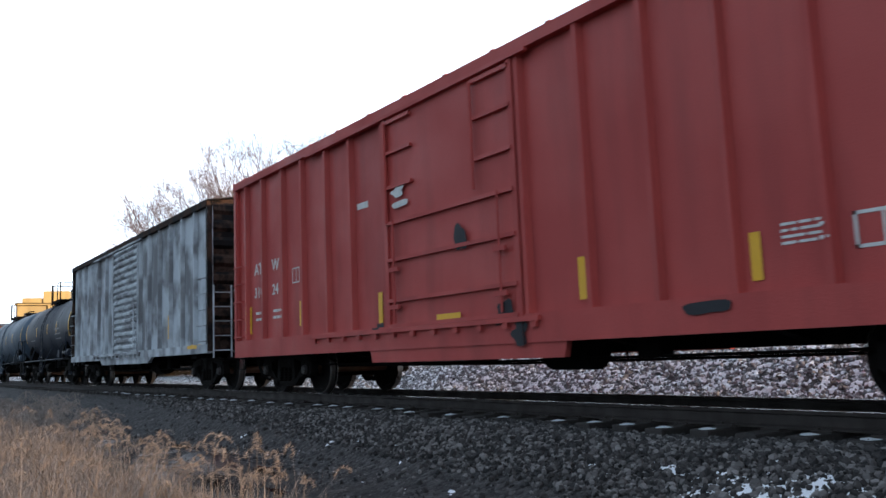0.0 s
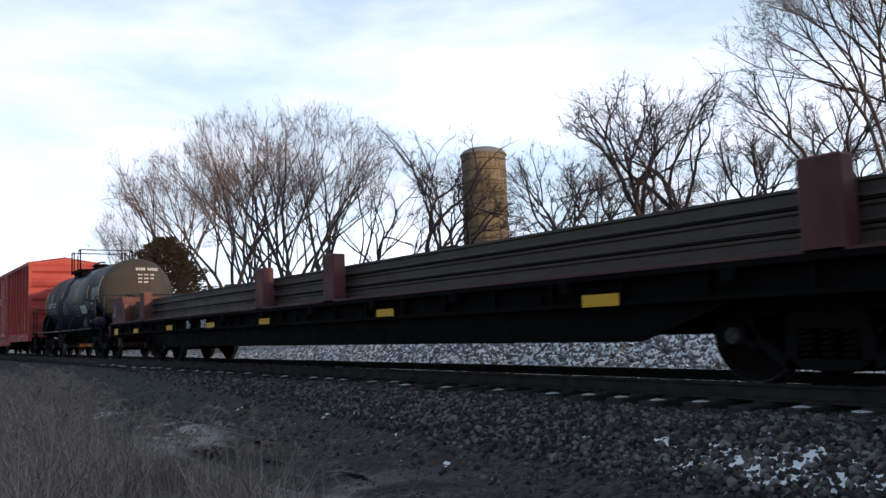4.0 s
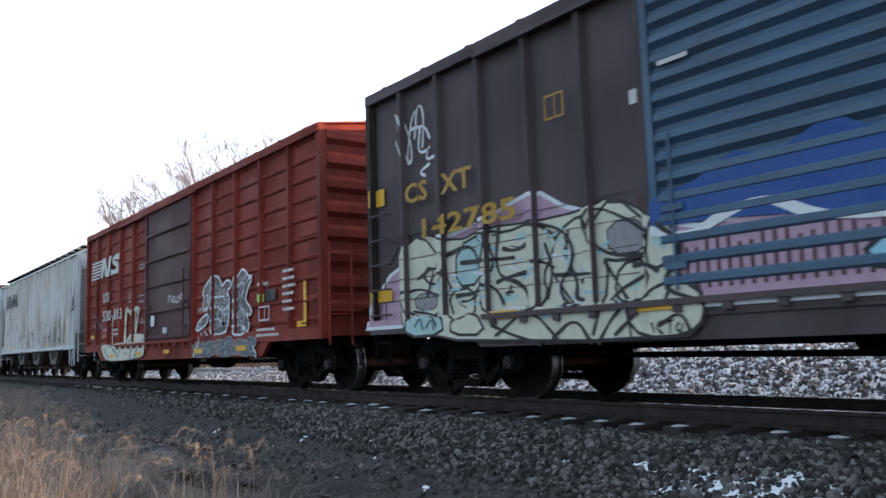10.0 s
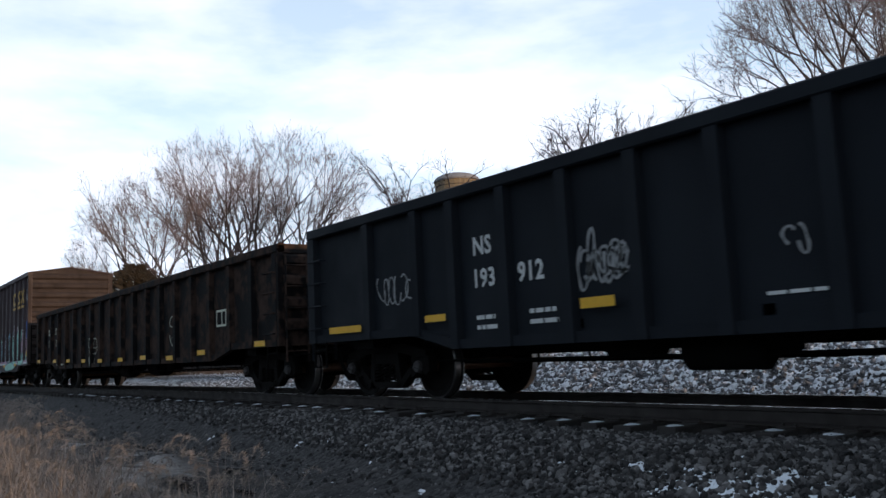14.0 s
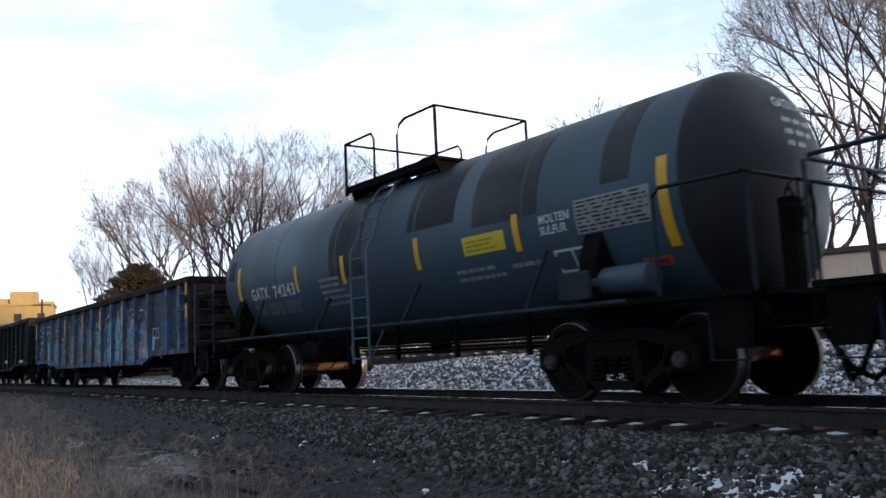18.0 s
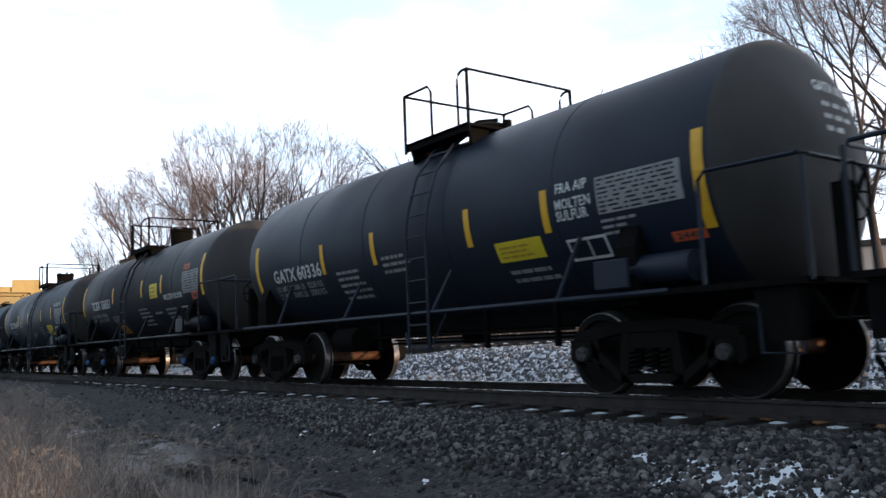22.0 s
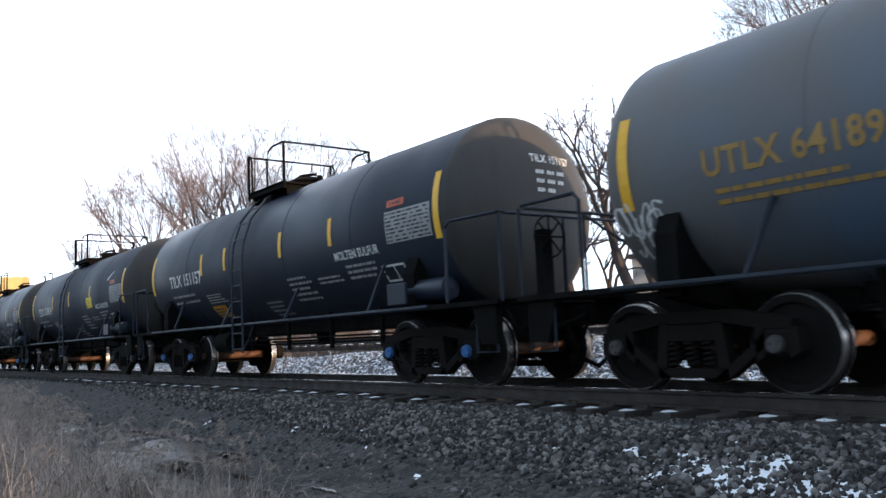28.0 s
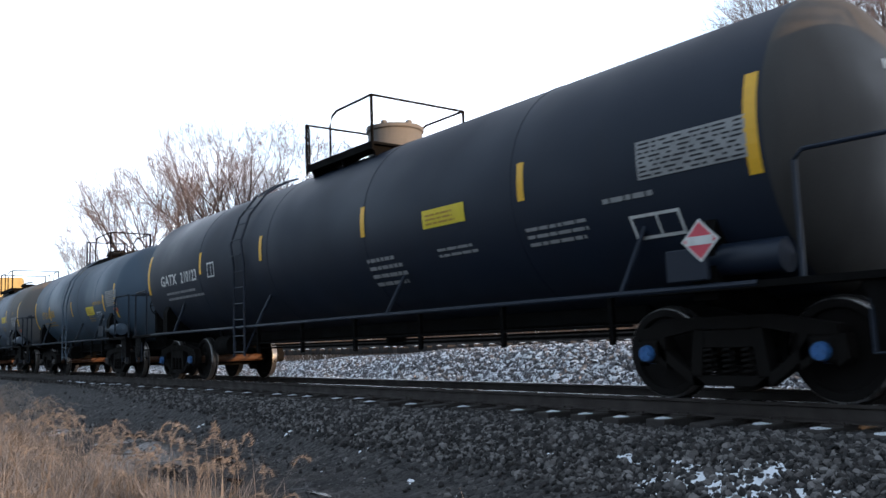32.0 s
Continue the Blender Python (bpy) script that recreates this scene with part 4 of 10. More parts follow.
# ---- box cars ----
def boxcar(label, x0w, x1w, tc, paint, door_x, posts_left, posts_right, ribs, door_paint, door_kind, end_paint, end_ribs, roof_paint, low_sill, eave=4.38, sill=0.88):
    xm, half = (x0w + x1w) / 2, (x1w - x0w) / 2
    car = new_car("boxcar", label, "boxcar", xm, tc)
    d0, d1 = door_x
    y = -SIDE
    wall = 0.09
    z0 = 1.02
    # side sheets with door opening, near and far, and posts
    for s in (-1, 1):
        g = Geo()
        ys = sorted((s * (y - wall), s * (y - wall - 0.05)))
        g.box(-half, d0, *ys, z0, eave)
        pieces = []
        if ribs:
            for k in range(ribs):
                zz = z0 + (eave - z0) * (k + 0.6) / ribs
                yr = sorted((s * (y - wall + 0.03), s * (y - wall)))
                for a, b in ((-half + 0.05, d0), (d1, half - 0.05)):
                    rib = Geo().prism([(yr[0] if s < 0 else yr[1], zz + 0.03), (yr[0] if s < 0 else yr[1], zz - 0.015), (yr[1] if s < 0 else yr[0], zz - 0.05), (yr[1] if s < 0 else yr[0], zz + 0.05)], "x", a, b)
                    pieces.append(recalc(rib.mesh("side_rib", paint)))
        side = part("side_sheet", recalc(g.mesh("side_sheet", paint)), None, car)
        part("side_sheet", Geo().box(d1, half, *ys, z0, eave), paint, car)
        for me in pieces:
            part("side_rib", me, None, side)
        w, dp = 0.06, wall
        xs = [-half + 0.05] + (posts_left if isinstance(posts_left, list) else [-half + (d0 + half) * (i + 1) / (posts_left + 1) for i in range(posts_left)]) + [d0 - 0.06, d1 + 0.06]
        xs += (posts_right if isinstance(posts_right, list) else [d1 + (half - d1) * (i + 1) / (posts_right + 1) for i in range(posts_right)]) + [half - 0.05]
        if s < 0:
            BANDS[car] = side_bands(xs, w * 0.9, -half, half, -y, -y + wall + (0.001 if not ribs else -0.031), (d0, d1, -y - 0.014))
        for px in xs if s < 0 else ():
            p = Geo()
            p.prism([(px - w, s * (y - dp)), (px - w * 0.55, s * y), (px + w * 0.55, s * y), (px + w, s * (y - dp))], "z", z0, eave - 0.02)
            part("side_post", recalc(p.mesh("side_post", paint)), None, side)
        # sills and top chord
        c = Geo()
        yy = sorted((s * (y + 0.002), s * (y - 0.16)))
        c.box(-half, half, *yy, sill, z0 + 0.06)
        lo, a, b = low_sill
        cut = 0.06 if sill < 0.8 else 0.35
        c.prism([(a, sill + 0.01), (a + cut, lo), (b - cut, lo), (b, sill + 0.01)], "y", *sorted((s * (y - 0.02), s * (y - 0.1))))
        part("side_sill", recalc(c.mesh("side_sill", paint)), None, car)
        c = Geo().box(-half, half, *sorted((s * (y + 0.02), s * (y - 0.15))), eave - 0.12, eave)
        part("top_chord", c, roof_paint, car)
    # door
    g = Geo()
    dy0, dy1 = -y - 0.012, -y + 0.08
    g.box(d0 + 0.02, d1 - 0.02, dy0 + 0.03, dy1, z0 + 0.05, eave - 0.16)
    h = eave - z0 - 0.25
    bits = []
    if door_kind == "corrugated":
        n = 16
        for k in range(n):
            zz = z0 + 0.1 + h * (k + 0.5) / n
            bits.append(("door_rib", recalc(Geo().prism([(dy0 + 0.03, zz - 0.085), (dy0 - 0.03, zz - 0.03), (dy0 - 0.03, zz + 0.03), (dy0 + 0.03, zz + 0.075)], "x", d0 + 0.12, d1 - 0.1).mesh("door_rib", door_paint))))
    else:
        if door_kind == "plug":
            levels = [(d0 + 0.06, d1 - 0.06, zz) for zz in (1.08, 1.45, 2.05, 2.60)]
            levels += [(d0 + 0.06, d0 + 0.78, zz) for zz in (3.14, 3.67, 4.14)] + [(d1 - 0.82, d1 - 0.06, zz) for zz in (3.11, 3.65, 4.14)]
        else:
            levels = [(d0 + 0.06, d1 - 0.06, z0 + 0.12 + h * k / 5) for k in range(6)]
        for xa, xb, zz in levels:
            bits.append(("door_rib", Geo().box(xa, xb, dy0 - 0.026, dy0 + 0.03, zz - 0.026, zz + 0.026).mesh("door_rib", door_paint)))
        if door_kind == "plug":
            for xx, zz in ((d0 + 0.1, 2.6), (d1 - 0.82, 2.72)):
                bits.append(("door_bar", Geo().tube([(xx, dy0 - 0.03, zz), (xx, dy0 - 0.03, eave - 0.24)], 0.026, 6).mesh("door_bar", door_paint)))
    for xx in (d0, d1 - 0.09):
        bits.append(("door_stile", Geo().box(xx, xx + 0.09, dy0 - 0.01, dy1 + 0.002, z0 + 0.02, eave - 0.13).mesh("door_stile", door_paint)))
    door = part("sliding_door", recalc(g.mesh("sliding_door", door_paint)), None, car, "closed side door")
    for nm, me in bits:
        part(nm, me, None, door)
    for xx in (d0 + 0.28, d1 - 0.35):
        g = Geo()
        for zz in (1.35, 1.9):
            g.box(xx - 0.12, xx + 0.12, dy0 - 0.05, dy0 - 0.015, zz - 0.03, zz + 0.03)
        g.tube([(xx, dy0 - 0.035, z0 + 0.1), (xx, dy0 - 0.035, z0 + 1.6)], 0.018, 6)
        part("door_latch", g, door_paint, door)
    g = Geo().box(d0 - 2.6, d1 + 0.3, -y - 0.06, -y + 0.02, z0 - 0.03, z0 + 0.03)
    for i in range(12):
        xx = d0 - 2.4 + i * (d1 - d0 + 2.6) / 11
        g.box(xx - 0.05, xx + 0.05, -y - 0.05, -y, z0 - 0.10, z0 - 0.03)
    part("door_track", g, paint, car)
    part("upper_door_track", Geo().box(d0 - 2.6, d1 + 0.3, -y - 0.05, -y + 0.02, eave - 0.17, eave - 0.12), paint, car)
    # ends
    for s in (-1, 1):
        g = Geo()
        ribs_of = []
        g.prism([(-y + 0.03, z0 - 0.1), (y - 0.03, z0 - 0.1), (y - 0.03, eave), (0, eave + 0.22), (-y + 0.03, eave)], "x", *sorted((s * (half - 0.06), s * (half - 0.14))))
        for k in range(end_ribs):
            zz = z0 + 0.15 + (eave - z0 - 0.1) * (k + 0.5) / end_ribs
            r = 0.36 * (eave - z0) / end_ribs
            pr = [(s * (half - 0.07), zz - r), (s * (half + 0.02), zz - r * 0.4), (s * (half + 0.02), zz + r * 0.4), (s * (half - 0.07), zz + r)]
            ribs_of.append(recalc(Geo().prism(pr, "y", -y + 0.14, y - 0.14).mesh("end_rib", end_paint)))
        for t in (-1, 1):
            g.box(*sorted((s * (half - 0.1), s * (half + 0.015))), *sorted((t * y, t * (y - 0.12))), z0 - 0.1, eave)
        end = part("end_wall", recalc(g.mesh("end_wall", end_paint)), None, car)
        for me in ribs_of:
            part("end_rib", me, None, end)
        rails = ladder(s * (half + 0.07), -y + 0.12, z0 - 0.25, z0 + 1.4, 5, "y")
        rails.tube([(s * (half + 0.08), -y + 0.6, 2.3), (s * (half + 0.08), y - 0.3, 2.3)], 0.02, 6)
        part("end_ladder", rails, black_steel if end_paint is dim_end else paint, end)
        if s > 0:
            hb = Geo().lathe([(0.0, 0.28), (0.03, 0.30), (0.03, 0.27), (0.0, 0.25)], "x", (half + 0.2, 0.65, 2.1), 20)
            hb.box(half, half + 0.16, 0.4, 0.9, 1.75, 2.3)
            hb.box(half, half + 0.25, -0.8, 0.2, 1.35, 1.39)
            part("hand_brake", hb, black_steel if end_paint is dim_end else paint, end)
        coupler(car, s * half, s)
        for k in range(5):
            zz = 1.15 + 0.36 * k
            xx = s * (half - 0.33)
            part("grab_iron", Geo().tube([(xx - 0.22, -y + 0.03, zz), (xx - 0.22, -y - 0.06, zz), (xx + 0.22, -y - 0.06, zz), (xx + 0.22, -y + 0.03, zz)], 0.014, 5), paint, car)
        stirrup(car, s * half - (0.5 if s > 0 else -0.1), black_steel)
    # roof
    g = Geo().prism([(-y - 0.02, eave), (0, eave + 0.24), (y + 0.02, eave), (y + 0.02, eave + 0.03), (0, eave + 0.275), (-y - 0.02, eave + 0.03)], "x", -half, half)
    for i in range(15):
        xx = -half + 2 * half * (i + 0.5) / 15
        g.prism([(-y, eave + 0.03), (0, eave + 0.275), (y, eave + 0.03), (y, eave + 0.06), (0, eave + 0.31), (-y, eave + 0.06)], "x", xx - 0.04, xx + 0.04)
    part("roof", recalc(g.mesh("roof", roof_paint)), None, car)
    g = Geo().box(-half + 0.1, half - 0.1, -y + 0.1, y - 0.1, z0 - 0.08, z0)
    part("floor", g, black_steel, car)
    underframe(car, -half, half, tc, z0 - 0.05)
    return car, half, d0, d1


def marks(car, name, mat, fill, surface=None, label="", flat=False):
    g = Geo()
    fill(g, surface or flat_side())
    if g.f:
        part(name, drape(g, BANDS[car], SIDE, 1.08 if car["category"] == "boxcar" else None) if car in BANDS and not flat else g, mat, car, label)


def yellow_marks(car, spots, surface=None, name="reflector"):
    surface = surface or flat_side(0.008)
    for x0, x1, z0, z1 in spots:
        g = Geo()
        patch(g, x0, x1, z0, z1, surface, 5 if z1 - z0 > 0.3 else 1)
        part(name, drape(g, BANDS[car], SIDE, 1.08 if car["category"] == "boxcar" else None) if car in BANDS and car["category"] != "gondola" else g, yellow_mark, car)


# ---- tank cars ----
def tank_side(radius, zc, off=0.007):
    return lambda x, z: -math.sqrt(max(0.02, radius ** 2 - (z - zc) ** 2)) - off


def tank_car(label, xa, xb, paint, half=None, walk_x=(-1.1, 0.9, 0.94, 0.3, 0.7), ladder_x=-0.3, dome=False, head=None, radius=1.38, zc=2.36, blue=False, off=0.0):
    """Tank car between the truck centres xa and xb."""
    xm, tc = (xa + xb) / 2, xb - xa
    half = half or tc / 2 + 1.05
    car = new_car("tank_car", label, "tank car", xm, tc, blue)
    R = radius
    # grey tanks' rails and steps take a darkened blue grey for shade low down
    gear = paint if paint in (tank_black, tank_jet) else gear_paint
    prof = []
    for i in range(9):
        a = math.pi / 2 * i / 8
        prof.append((-half - 0.52 * math.cos(a), max(0.001, R * math.sin(a))))
    seams = [-half + 2 * half * k / 5 for k in range(6)]
    for k, sx in enumerate(seams):
        if 0 < k < 5:
            prof += [(sx - 0.017, R), (sx - 0.014, R + 0.006), (sx + 0.014, R + 0.006), (sx + 0.017, R)]
    for i in range(9):
        a = math.pi / 2 * i / 8
        prof.append((half + 0.52 * math.sin(a), max(0.001, R * math.cos(a))))
    # the second slot recolours both heads of black tanks, as if sunlit
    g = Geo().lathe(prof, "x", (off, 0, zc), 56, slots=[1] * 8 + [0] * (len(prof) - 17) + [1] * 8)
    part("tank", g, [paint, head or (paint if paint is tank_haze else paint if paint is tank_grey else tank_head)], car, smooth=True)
    # stub sills, saddles and end platforms
    for s in (-1, 1):
        e = tc / 2 + 2.0
        g = Geo()
        g.box(*sorted((s * (tc / 2 - 1.3), s * (e - 0.1))), -0.3, 0.3, 0.72, 1.06)
        for t in (-1, 1):
            g.prism([(t * 0.3, 0.78), (t * 1.35, 0.95), (t * 1.35, 1.55), (t * 1.22, 1.85), (t * 0.8, 1.3), (t * 0.3, 1.15)][::t], "x", s * tc / 2 - 0.13, s * tc / 2 + 0.13)
        # saddles are black, not tank paint, to put shade under the shell
        part("bolster_saddle", recalc(g.mesh("bolster_saddle", black_steel)), None, car)
        p = Geo()
        xs = sorted((s * (e - 0.55), s * e))
        p.box(*xs, -1.45, 1.45, 1.03, 1.08)
        for t in (-1, 1):
            p.box(*sorted((s * (tc / 2 - 0.65), s * e)), *sorted((t * 1.48, t * 1.20)), 1.02, 1.08)
            p.prism([(s * (e - 0.1), 1.02), (s * (e - 0.55), 1.02), (s * (e - 0.4), 0.55), (s * (e - 0.1), 0.55)][::int(s)], "y", t * 1.38 - 0.05, t * 1.38 + 0.05)
        part("end_platform", recalc(p.mesh("end_platform", black_steel)), None, car)
        r = Geo()
        r.tube([(s * (e - 1.0), -1.45, 1.05), (s * (e - 1.0), -1.45, 2.05), (s * (e - 0.92), -1.45, 2.13), (s * (e - 0.05), -1.40, 2.13), (s * e, -1.3, 2.12), (s * e, 1.3, 2.12), (s * e, 1.38, 2.05), (s * e, 1.4, 1.06)], 0.022, 7)
        r.tube([(s * e, -1.40, 1.05), (s * e, -1.40, 2.1)], 0.022, 7)
        r.tube([(s * e, -0.3, 1.06), (s * e, -0.3, 2.12)], 0.018, 6)
        r.tube([(s * e, -0.3, 2.1), (s * (e - 0.9), 0.6, 1.1)], 0.02, 6)
        part("end_railing", r, gear, car, smooth=True)
        coupler(car, s * e, s)
        st = Geo().tube([(s * (e - 0.12), -1.40, 1.02), (s * (e - 0.12), -1.40, 0.45), (s * (e - 0.5), -1.40, 0.45), (s * (e - 0.5), -1.40, 1.02)], 0.02, 6)
        part("step", st, gear, car)
    hb = Geo().lathe([(0.0, 0.26), (0.02, 0.275), (0.03, 0.26), (0.02, 0.25)], "x", (tc / 2 + 2.02, -0.6, 1.85), 20)
    hb.box(tc / 2 + 1.85, tc / 2 + 2.0, -0.68, -0.52, 1.08, 1.95)
    for k in range(4):
        a = math.pi * k / 4
        hb.tube([(tc / 2 + 2.03, -0.6 + 0.26 * math.cos(a), 1.85 + 0.26 * math.sin(a)), (tc / 2 + 2.03, -0.6 - 0.26 * math.cos(a), 1.85 - 0.26 * math.sin(a))], 0.012, 5)
    part("hand_brake", hb, black_steel, car)
    # safety rail along the side with brackets to the tank
    for t in (-1, 1):
        g = Geo().tube([(-tc / 2 - 0.6, t * 1.47, 1.06), (tc / 2 + 0.6, t * 1.47, 1.06)], 0.028, 7)
        if t < 0:
            for k in range(4):
                xx = -tc / 2 + 0.9 + (tc - 1.8) * k / 3
                g.tube([(xx, -1.46, 1.07), (xx + 0.22, -1.28, 1.6 if k % 3 else 1.75)], 0.03, 6)
        part("safety_rail", g, gear, car, smooth=True)
    # ladder bent over the shell, and the loading platform on top
    g = Geo()
    for u in (0.0, 0.46):
        pts = [(ladder_x + u, -1.5, 0.52), (ladder_x + u, -1.5, 2.2)]
        pts += [(ladder_x + u, -(R + 0.1) * math.cos(a), zc + (R + 0.1) * math.sin(a)) for a in (0.15, 0.5, 0.85, 1.15, 1.35)]
        g.tube(pts, 0.022, 6)
    for k in range(11):
        z = 0.6 + 0.3 * k
        yy = -1.5 if z < zc else -math.sqrt(max(0.1, (R + 0.1) ** 2 - (z - zc) ** 2))
        g.tube([(ladder_x, yy, z), (ladder_x + 0.46, yy, z)], 0.014, 5)
    g.tube([(ladder_x - 0.3, -1.35, 0.8), (ladder_x, -1.5, 0.55)], 0.016, 5).tube([(ladder_x + 0.75, -1.4, 1.05), (ladder_x + 0.46, -1.5, 0.55)], 0.016, 5)
    part("ladder", g, paint, car, smooth=True)
    # loading platform round the manway, with a railed cage at either end
    w0, w1, wide, reach, back_reach = walk_x
    top = zc + R
    deck = top - 0.05
    g = Geo()
    for t in (-1, 1):
        g.box(w0, w1, *sorted((t * wide, t * (wide - 0.42))), deck - 0.02, deck + 0.02)
        for xx in (w0 + 0.06, (w0 + w1) / 2, w1 - 0.1):
            g.prism([(t * (wide - 0.05), deck - 0.02), (t * (wide - 0.42), deck - 0.02), (t * (wide - 0.42), zc + math.sqrt(R * R - (wide - 0.42) ** 2) - 0.04), (t * (wide - 0.12), zc + math.sqrt(R * R - (wide - 0.12) ** 2))][::t], "x", xx - 0.025, xx + 0.025)
        g.box(w0, w1, *sorted((t * wide, t * (wide - 0.03))), deck - 0.09, deck + 0.03)
    for xx in (w0, w1 - 0.32):
        g.box(xx, xx + 0.32, -wide + 0.42, wide - 0.42, deck - 0.02, deck + 0.02)
    part("loading_platform", recalc(g.mesh("loading_platform", black_steel)), None, car)
    crown = top + 0.72
    for t in (-1, 1):
        y = t * wide
        g = Geo().tube([(w0, y, deck - 0.12), (w0, y, crown)], 0.026, 6)
        g.tube([(w0, y, crown), (w0 + reach - 0.08, y, crown), (w0 + reach, y, crown - 0.1), (w0 + reach, y, deck)], 0.021, 6)
        part("cage_rail", g, black_steel, car, smooth=True)
        bend = min(0.22, back_reach * 0.5)
        g = Geo().tube([(w1, y, deck - 0.12), (w1, y, crown)], 0.028, 6)
        g.tube([(w1, y, crown), (w1 - back_reach + bend, y, crown), (w1 - back_reach + bend * 0.3, y, crown - bend * 0.3), (w1 - back_reach, y, crown - bend), (w1 - back_reach, y, deck)], 0.021, 6)
        part("cage_rail", g, black_steel, car, smooth=True)
    for xx in (w0, w1):
        part("cross_rail", Geo().tube([(xx, -wide, crown), (xx, wide, crown)], 0.02, 6), black_steel, car, smooth=True)
    g = Geo()
    xm2 = (w0 + w1) / 2 if not dome else dome[0]
    if dome:
        r = dome[1]
        g.lathe([(top - 0.15, r), (top + 0.36, r), (top + 0.38, r + 0.03), (top + 0.44, r + 0.03), (top + 0.46, 0.001)], "z", (xm2, 0, 0), 22)
        for k in range(6):
            a = math.pi * k / 3
            g.box(xm2 + (r - 0.05) * math.cos(a) - 0.04, xm2 + (r - 0.05) * math.cos(a) + 0.04, (r - 0.05) * math.sin(a) - 0.04, (r - 0.05) * math.sin(a) + 0.04, top + 0.43, top + 0.5)
    else:
        g.lathe([(top - 0.1, 0.30), (top + 0.12, 0.30), (top + 0.13, 0.35), (top + 0.17, 0.35), (top + 0.22, 0.26), (top + 0.24, 0.001)], "z", (xm2, 0, 0), 18)
        g.tube([(xm2 - 0.12, -0.3, top + 0.17), (xm2 - 0.12, -0.1, top + 0.3), (xm2 + 0.12, 0.1, top + 0.3)], 0.03, 6)
        g.tube([(xm2 + 0.45, 0, top - 0.1), (xm2 + 0.45, 0, top + 0.2)], 0.06, 8)
    part("manway", g, dim_grey_steel if dome and dome[1] > 0.4 else black_steel, car, smooth=True)
    # bottom outlet, steam pipes with hangers
    g = Geo().lathe([(0.62, 0.001), (0.62, 0.16), (1.05, 0.22), (1.08, 0.001)], "z", (0.2, 0, 0), 14)
    part("bottom_outlet", g, black_steel, car, smooth=True)
    for yy, zz in ((-0.7, 0.76), (-0.45, 0.66), (0.6, 0.72)):
        part("steam_pipe", Geo().tube([(-tc / 2 + 1.5, yy, zz), (tc / 2 - 1.4, yy, zz)], 0.018, 5), black_steel, car)
    n = max(5, int(tc / 1.9))
    for k in range(n):
        xx = -tc / 2 + 1.7 + (tc - 3.4) * k / (n - 1)
        part("pipe_hanger", Geo().box(xx - 0.03, xx + 0.03, -0.72, -0.66, 0.55, 1.2), black_steel, car)
    # heating jacket channel under the shell
    part("bottom_channel", Geo().cbox(-tc / 2 + 1.4, tc / 2 - 1.4, -0.42, 0.42, zc - R - 0.14, zc - R + 0.12, 0.03), black_steel, car)
    g = Geo().lathe([(-0.32, 0.001), (-0.32, 0.2), (0.35, 0.2), (0.35, 0.001)], "x", (-tc / 2 + 2.3, -0.8, 0.75), 14)
    part("air_reservoir", g, black_steel, car, smooth=True)
    g = Geo().lathe([(-0.55, 0.001), (-0.5, 0.16), (0.5, 0.16), (0.55, 0.001)], "x", (tc / 2 + 0.25, -1.2, 1.30), 14)
    part("brake_cylinder", g, paint, car, smooth=True)
    g = Geo().cbox(tc / 2 - 0.3, tc / 2 + 0.15, -1.52, -1.47, 1.12, 1.42, 0.01)
    part("placard_holder", g, gear, car)
    return car, tank_side(R, zc), half


